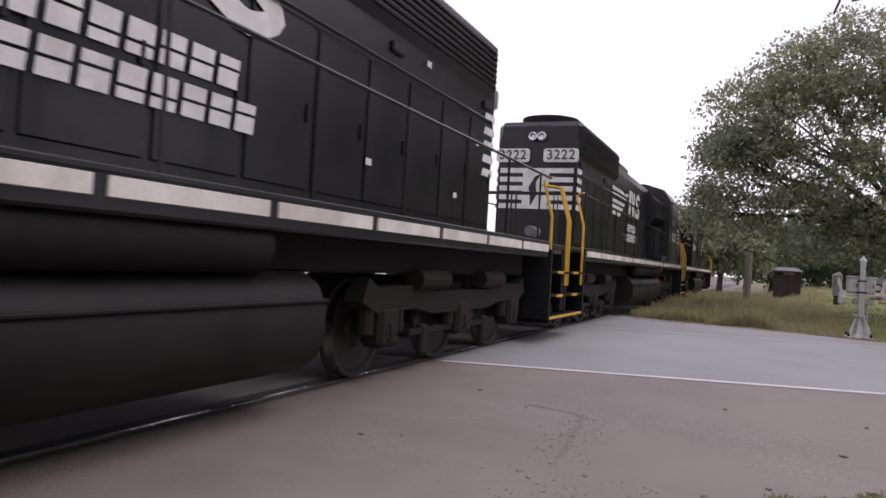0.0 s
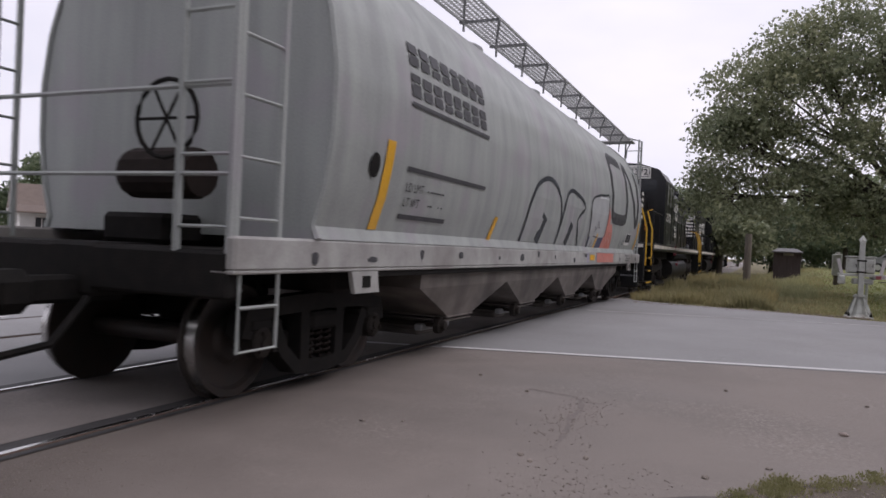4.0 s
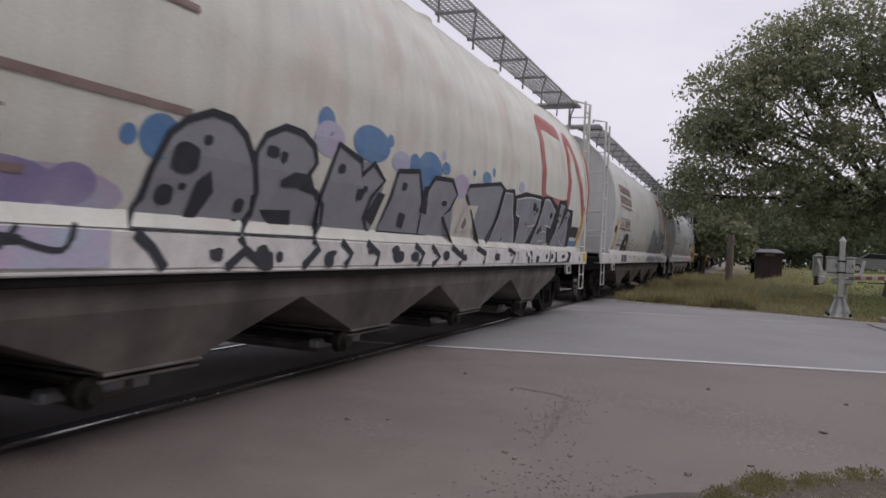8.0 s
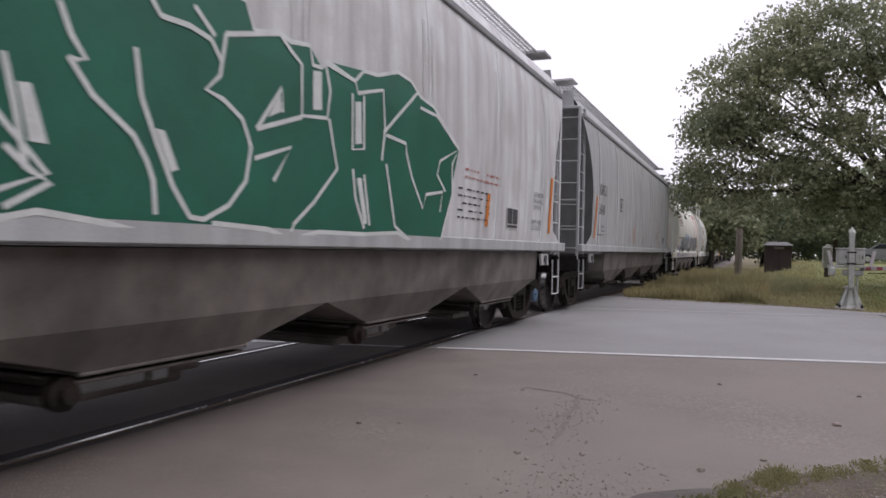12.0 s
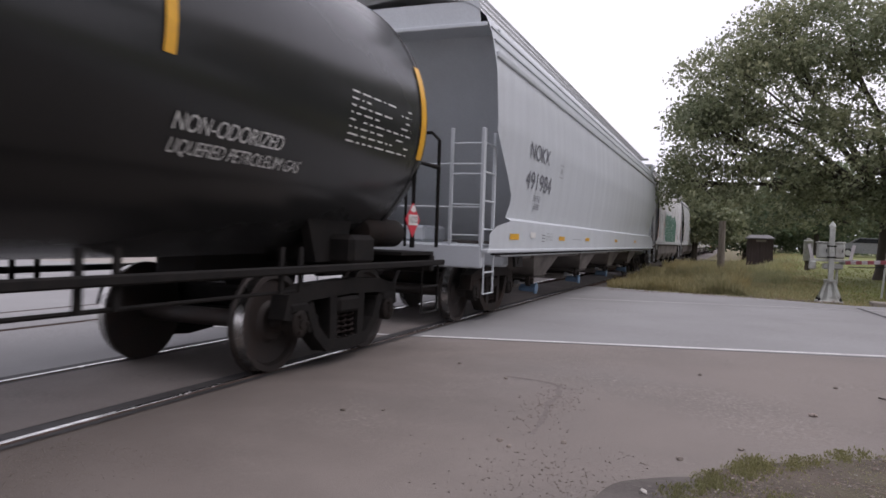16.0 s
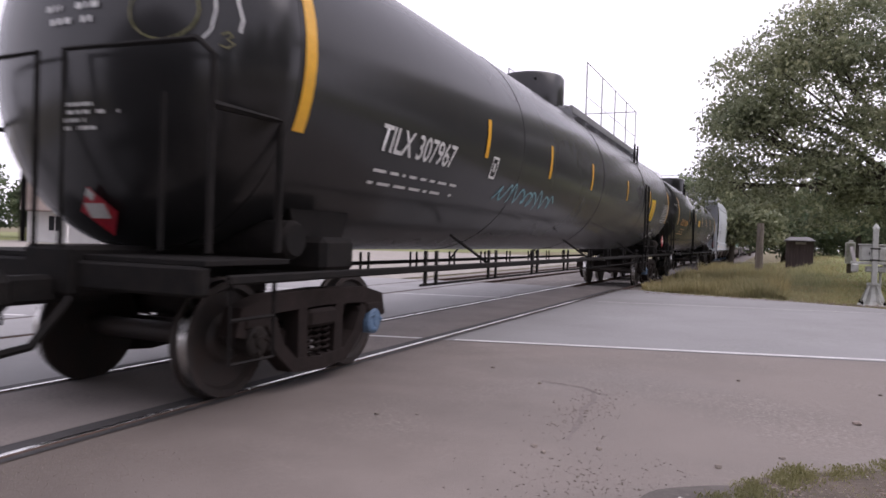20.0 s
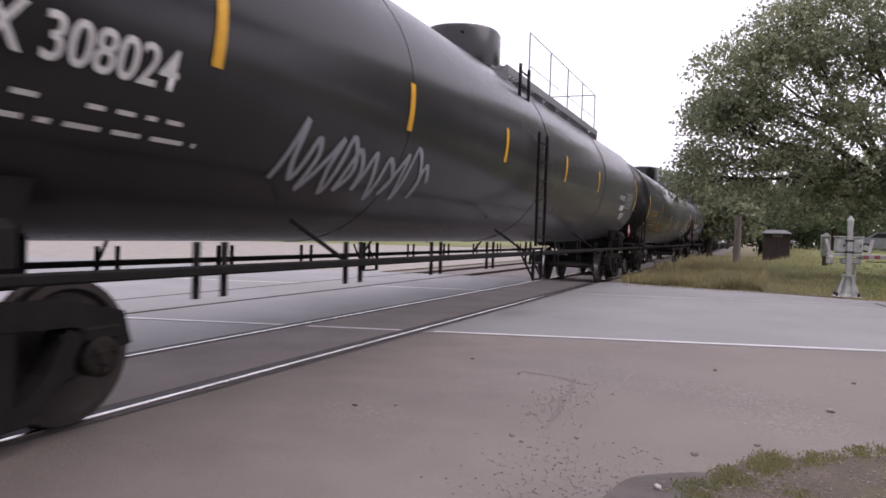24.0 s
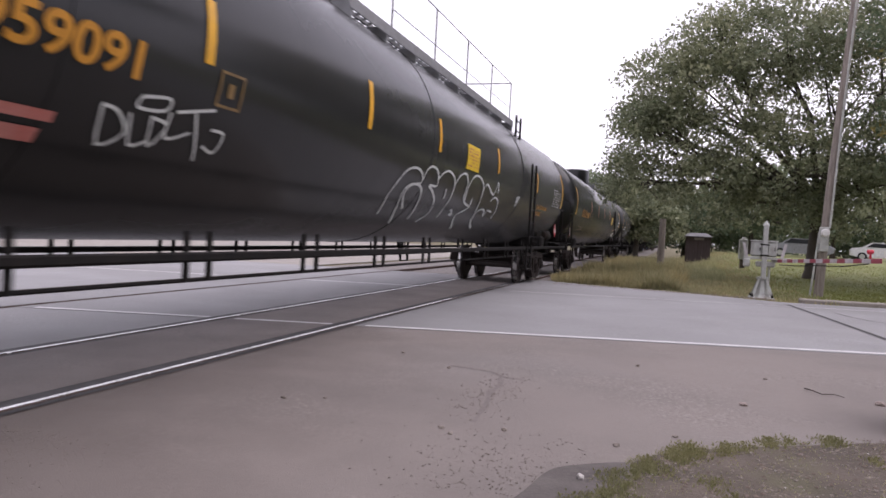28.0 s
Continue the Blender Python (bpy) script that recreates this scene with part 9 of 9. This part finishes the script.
kb = Shape()
for i in range(28):
    x = 7.9 + i * 0.62
    kb.box((x + 0.3, 20.75 + 0.285 * (x - 9) * 0.9, -0.03), (0.6, 0.5, 0.12), 0.02)
solid("kerb", kb, KERB, "pale concrete kerb and walk along the road", "kerb", kind="structure")
solid("tar_seam", Shape().sweep([[(7.28, 18.35, -0.006), (7.36, 18.4, -0.006)], [(7.55, 15.4, -0.006), (7.63, 15.4, -0.006)], [(7.78, 12.3, -0.006), (7.88, 12.3, -0.006)]], closed=False, caps=False), TAR, "dark tar seam across the asphalt", "seam", kind="structure")


def house(at, w, dep, h, roof_h, roof, label, windows, porch=False):
    hs = thing("house", label, "house", at=at)
    part("wall", Shape().box((0, 0, h / 2), (w, dep, h), 0.02), SIDING, hs)
    sd = Shape()
    for k in range(int(h / 0.22)):
        sd.box((0, -dep / 2 - 0.01, 0.2 + k * 0.22), (w, 0.03, 0.19), 0.0)
    tagged(part("siding", sd, SIDING, hs), kind="stuff")
    e = 0.5
    rf = Shape().sweep([[(-w / 2 - e, -dep / 2 - e, h - 0.1), (-w / 2 - e, 0, h + roof_h), (-w / 2 - e, dep / 2 + e, h - 0.1), (-w / 2 - e, dep / 2 + e, h - 0.25), (-w / 2 - e, 0, h + roof_h - 0.2), (-w / 2 - e, -dep / 2 - e, h - 0.25)],
                        [(w / 2 + e, -dep / 2 - e, h - 0.1), (w / 2 + e, 0, h + roof_h), (w / 2 + e, dep / 2 + e, h - 0.1), (w / 2 + e, dep / 2 + e, h - 0.25), (w / 2 + e, 0, h + roof_h - 0.2), (w / 2 + e, -dep / 2 - e, h - 0.25)]])
    r = part("roof", rf, roof, hs)
    gb = Shape()
    for d in (-1, 1):
        gb.plate([(-dep / 2, h - 0.2), (dep / 2, h - 0.2), (0, h + roof_h - 0.15)], "x", d * w / 2 - 0.05, 0.1)
    part("gable", gb, SIDING, hs)
    part("eaves_board", Shape().box((0, -dep / 2 - e - 0.02, h - 0.18), (w + 2 * e, 0.06, 0.22), 0.01), WHITE, r)
    for x, z, ww, wh in windows:
        wd = part("window", Shape().box((x, -dep / 2 - 0.05, z), (ww, 0.06, wh), 0.01), GLASS, hs)
        fr = Shape()
        for d in (-1, 1):
            fr.box((x + d * ww / 2, -dep / 2 - 0.07, z), (0.1, 0.08, wh + 0.2), 0.01)
            fr.box((x, -dep / 2 - 0.07, z + d * wh / 2), (ww, 0.08, 0.1), 0.01)
        fr.box((x, -dep / 2 - 0.085, z), (0.06, 0.05, wh), 0.005)
        part("window_frame", fr, WHITE, wd)
    part("chimney", Shape().box((w * 0.2, 0.3, h + roof_h * 0.75), (1.0, 0.8, 2.0), 0.03), BRICK, r)
    if porch:
        for k in range(5):
            part("porch_post", Shape().box((-w / 2 + 0.4 + k * (w - 0.8) / 4, -dep / 2 - 1.8, 1.25), (0.18, 0.18, 2.5), 0.02), WHITE, hs)
        part("porch_roof", Shape().sweep([[(-w / 2 - 0.3, -dep / 2 - 2.2, 2.5), (w / 2 + 0.3, -dep / 2 - 2.2, 2.5), (w / 2 + 0.3, -dep / 2 - 2.2, 2.62), (-w / 2 - 0.3, -dep / 2 - 2.2, 2.62)],
                                          [(-w / 2 - 0.3, -dep / 2, 3.1), (w / 2 + 0.3, -dep / 2, 3.1), (w / 2 + 0.3, -dep / 2, 3.22), (-w / 2 - 0.3, -dep / 2, 3.22)]]), roof, hs)
    return hs


house(pose(-50, 46, -0.1, 0, 0, 52), 11, 7, 2.9, 2.2, ROOFING, "white clapboard house with a brown shingle roof", [(-3.5, 1.6, 1.0, 1.3), (-1.0, 1.5, 0.9, 1.5), (1.5, 1.3, 1.0, 2.1), (3.8, 1.6, 1.0, 1.3)], True)
house(pose(-62, 70, -0.1, 0, 0, 48), 10, 7, 5.2, 2.2, ROOFGREY, "white two-storey house with a grey roof", [(-3, 1.6, 1.0, 1.4), (0, 1.6, 1.0, 1.4), (3, 1.6, 1.0, 1.4), (-3, 4.2, 1.0, 1.3), (0, 4.2, 1.0, 1.3), (3, 4.2, 1.0, 1.3)])


# ---- small things on the ground ----
def rock_mesh(mat, seed, flat=0.6):
    r = random.Random(seed)
    bm = bmesh.new()
    bmesh.ops.create_icosphere(bm, subdivisions=2, radius=1.0)
    for v in bm.verts:
        k = 1 + 0.35 * noise.noise(v.co * 1.3 + Vector((seed, 0, 0))) + r.uniform(-0.05, 0.05)
        v.co = Vector((v.co.x * k, v.co.y * k, v.co.z * k * flat))
    me = bpy.data.meshes.new("stone")
    bm.to_mesh(me)
    bm.free()
    me.materials.append(mat)
    return me


ROCKS = [rock_mesh(STONE, k, 0.55 + 0.1 * k) for k in range(4)]
CLODS = [rock_mesh(PALECLOD, 9, 0.5), rock_mesh(PALECLOD, 10, 0.6)]
for x, y, s, me in ((5.28, 6.23, 0.036, CLODS[0]), (3.31, 4.4, 0.022, ROCKS[0]), (3.69, 4.55, 0.02, ROCKS[1]), (4.4, 4.54, 0.022, ROCKS[2]), (6.41, 6.89, 0.042, CLODS[1]), (2.75, 6.38, 0.02, ROCKS[3]),
                    (2.05, 4.6, 0.022, ROCKS[1]), (2.3, 4.75, 0.015, ROCKS[0]), (2.1, 6.9, 0.02, ROCKS[2]), (3.4, 4.3, 0.018, ROCKS[2]), (4.75, 4.95, 0.02, ROCKS[0]), (5.6, 7.6, 0.02, ROCKS[1]), (4.4, 7.6, 0.02, ROCKS[3])):
    tagged(part("stone", me, STONE, None, at=pose(x, y, -0.016 + s * 0.3, 0, 0, x * 100) @ Matrix.Scale(s, 4)), "loose dry clod on worn asphalt" if s > 0.03 else "small loose stone on the worn asphalt", "stone", "loose stones on the apron")
white_rock = rock_mesh(PALESTONE, 21, 0.8)
tagged(part("stone", white_rock, PALESTONE, None, at=pose(4.27, 3.8, 0.005) @ Matrix.Scale(0.02, 4)), "small white pebble beside the damp hollow", "stone")


def pebbles(name, label, mat, count, place, smin, smax, seed, z=-0.014):
    r = random.Random(seed)
    s = Shape()
    base = [(1, 0, 0), (-0.5, 0.87, 0), (-0.5, -0.87, 0), (0, 0, 0.8), (0.2, 0.1, -0.5)]
    fs = [(0, 1, 3), (1, 2, 3), (2, 0, 3), (1, 0, 4), (2, 1, 4), (0, 2, 4)]
    for _ in range(count):
        x, y = place(r)
        k, a = smin + (smax - smin) * r.random() ** 2.2, r.uniform(0, 6.28)
        s.add([(x + k * (p[0] * math.cos(a) - p[1] * math.sin(a)) * r.uniform(0.7, 1.3), y + k * (p[0] * math.sin(a) + p[1] * math.cos(a)), z + k * p[2] * 0.7) for p in base], fs)
    return solid(name, s, mat, label, "gravel", kind="stuff")


pebbles("gravel", "loose grit in the cracked patch of asphalt", STONE, 380, lambda r: (3.36 + r.gauss(0, 0.13), 5.55 + r.gauss(0, 0.5)), 0.003, 0.014, 1)
pebbles("gravel", "loose grit scattered over the apron", STONE, 900, lambda r: (r.uniform(0.9, 7.0), r.uniform(1.2, 9.0)), 0.002, 0.006, 2)
pebbles("gravel", "pale gravel along the edge of the apron", STONE, 3000, lambda r: (0.95 + abs(r.gauss(0, 0.45)), r.uniform(1.2, 3.2)), 0.002, 0.007, 3)
pebbles("gravel", "grit at the edge of the soil patch", STONE, 900, lambda r: (3.85 + r.gauss(0, 0.3), 3.7 + r.gauss(0, 0.4)), 0.002, 0.012, 4)
pebbles("gravel", "stones and clods in the soil patch", STONE, 1800, lambda r: (lambda y: (4.25 + 0.24 * (y - 3) + (0.9 * max(0.0, y - 4.35) ** 1.3) + r.random() * 2.6, y))(2.4 + r.random() * 3.2), 0.004, 0.017, 5, -0.005)
pebbles("gravel", "brown clods in the soil patch", CLAY, 900, lambda r: (lambda y: (4.3 + 0.24 * (y - 3) + (0.9 * max(0.0, y - 4.35) ** 1.3) + r.random() * 2.6, y))(2.4 + r.random() * 3.2), 0.004, 0.022, 15, -0.005)
pebbles("gravel", "pale pebbles in the soil patch", PALESTONE, 350, lambda r: (lambda y: (4.3 + 0.24 * (y - 3) + (0.9 * max(0.0, y - 4.35) ** 1.3) + r.random() * 2.6, y))(2.4 + r.random() * 3.2), 0.003, 0.01, 16, -0.004)
pebbles("gravel", "fallen leaves and grit along the road edge", CLAY, 700, lambda r: (lambda x: (x, 20.15 - 0.03 * x + r.gauss(0, 0.18)))(r.uniform(1.5, 7.2)), 0.01, 0.04, 6)


def jagged(pts, w, z, seed):
    r = random.Random(seed)
    line = smooth_line(pts, 8)
    s = Shape()
    rows = []
    for i, p in enumerate(line):
        a, b = line[max(i - 1, 0)], line[min(i + 1, len(line) - 1)]
        d = math.hypot(b[0] - a[0], b[1] - a[1]) or 1
        k = w * r.uniform(0.3, 1.2)
        n = (-(b[1] - a[1]) / d * k, (b[0] - a[0]) / d * k)
        rows.append([(p[0] + n[0], p[1] + n[1], z), (p[0] - n[0], p[1] - n[1], z)])
    return s.sweep(rows, closed=False, caps=False)


solid("crack", jagged([(2.73, 6.52), (2.99, 6.46), (3.16, 6.42), (3.31, 6.26), (3.46, 6.25)], 0.016, -0.0125, 1), CRACK, "dark crack in the worn asphalt", "crack", kind="structure")
solid("crack", jagged([(3.25, 6.35), (3.35, 5.9), (3.34, 5.6), (3.41, 5.2), (3.46, 4.65)], 0.03, -0.0128, 2), CRACK, "crumbled crack in the worn asphalt", "crack", kind="structure")
solid("crack", jagged([(8.0, 16.9), (8.4, 15.5), (9.6, 14.8)], 0.03, -0.006, 3), TAR, "tar crack in the road", "crack", kind="structure")
pud = smooth_line([(4.0, 3.3), (4.03, 3.5), (4.1, 3.88), (4.26, 4.06), (4.47, 4.2), (4.53, 4.09), (4.47, 3.85), (4.36, 3.62), (4.28, 3.3), (4.2, 3.0), (4.05, 3.0)], 4, True)
pud = [(x * 1.0, y, -0.0065) for x, y in pud]
solid("damp_hollow", Shape().add(pud, [tuple(range(len(pud)))]), PUDDLE, "dark damp hollow at the edge of the soil", "hollow", kind="structure")


def blades(name, mat, label, count, area, hmin, hmax, seed, width):
    ob = grass(name, mat, label, count, area, hmin, hmax, seed, width)
    ob.location.z = 0.115
    return ob


def corner_place(a, b):
    y = 1.4 + 4.2 * b
    y -= 0.1
    x0 = 4.0 + 0.23 * (y - 2.0) + (0.9 * (y - 4.3) ** 1.3 if y > 4.3 else 0.0)
    return x0 + (3.6 * a ** 1.7) + 0.05 * math.sin(b * 60), y


CLUMPS = [(random.Random(77 + k).random() ** 2.6, random.Random(177 + k).random()) for k in range(90)]


def edge_place(a, b):
    c = CLUMPS[int(a * 89.9)]
    q = a * 89.9 % 1
    x, y = corner_place(c[0] * 0.75, c[1])
    return x + 0.16 * (q - 0.3) * math.cos(b * 40), y + 0.14 * (b - 0.5) + 0.08 * math.sin(q * 50)


blades("thin_grass", GRASSPALE, "pale green tufts along the edge of the soil patch", 16000, edge_place, 0.012, 0.055, 11, 0.003)
blades("thin_grass", GRASSDRY, "dry trodden grass in the soil patch", 7000, corner_place, 0.006, 0.025, 12, 0.002)

solid("twig", Shape().tube([(5.89, 7.25, 0.0), (5.94, 7.12, 0.01), (5.99, 7.04, 0.0), (6.1, 7.08, 0.004), (6.16, 7.0, 0.0)], 0.007, 5, 0.003), BARK, "thin dry twig on the asphalt", "twig")

# brick gate post at the roadside
bp = thing("brick_post", "low brown brick post with a concrete cap beside the apron", "post", at=pose(6.62, 6.05, -0.02))
part("mortar_core", Shape().box((0, 0, 0.25), (0.46, 0.46, 0.5), 0.0), MORTAR, bp)
brick_a = Shape().box((0, 0, 0), (0.2, 0.1, 0.065), 0.006).mesh("brick", BRICK)
for row in range(6):
    z = 0.05 + row * 0.078
    for k in range(2):
        o = 0.0 if row % 2 else 0.03
        for face in range(4):
            m = Matrix.Rotation(math.pi / 2 * face, 4, "Z") @ pose(-0.12 + k * 0.24 - o * 0.3, -0.195, z)
            part("brick", brick_a, BRICK, bp, at=m)
part("cap", Shape().box((0, 0, 0.54), (0.64, 0.64, 0.09), 0.02), KERB, bp)

# wires from the utility pole
for k, z in enumerate((10.6, 9.9)):
    pts = [(9.6, 24.6, z), (20, 28, z - 0.9), (34, 33, z - 0.4), (60, 42, z)]
    wire = tagged(new("overhead_wire", Shape().tube(pts, 0.012, 5).mesh("overhead_wire", UNDER)), "black overhead wire from the utility pole", "wire")



# ---- what moves: the cars along the track, the wheels on their axles ----
def motions():
    offset = {}
    for car, mid in MOVING:
        offset[car.name] = mid
        walk(car, [(t, pose(0, mid + gone(t), 0)) for t in TIMES])
    for w, y, r, car, ty in TURNING:
        rows = []
        for i in range(0, 841, 2):
            place = offset[car.name] + ty + gone(i / 30)
            if i in (0, 840) or -9 < place < 46:
                turn = -math.degrees((min(45.0, max(-8.0, place)) + 8.0) / r)
                rows.append((i / 30, pose(w.location.x, y, r, turn % 360, 0, 0)))
        walk(w, rows)


motions()
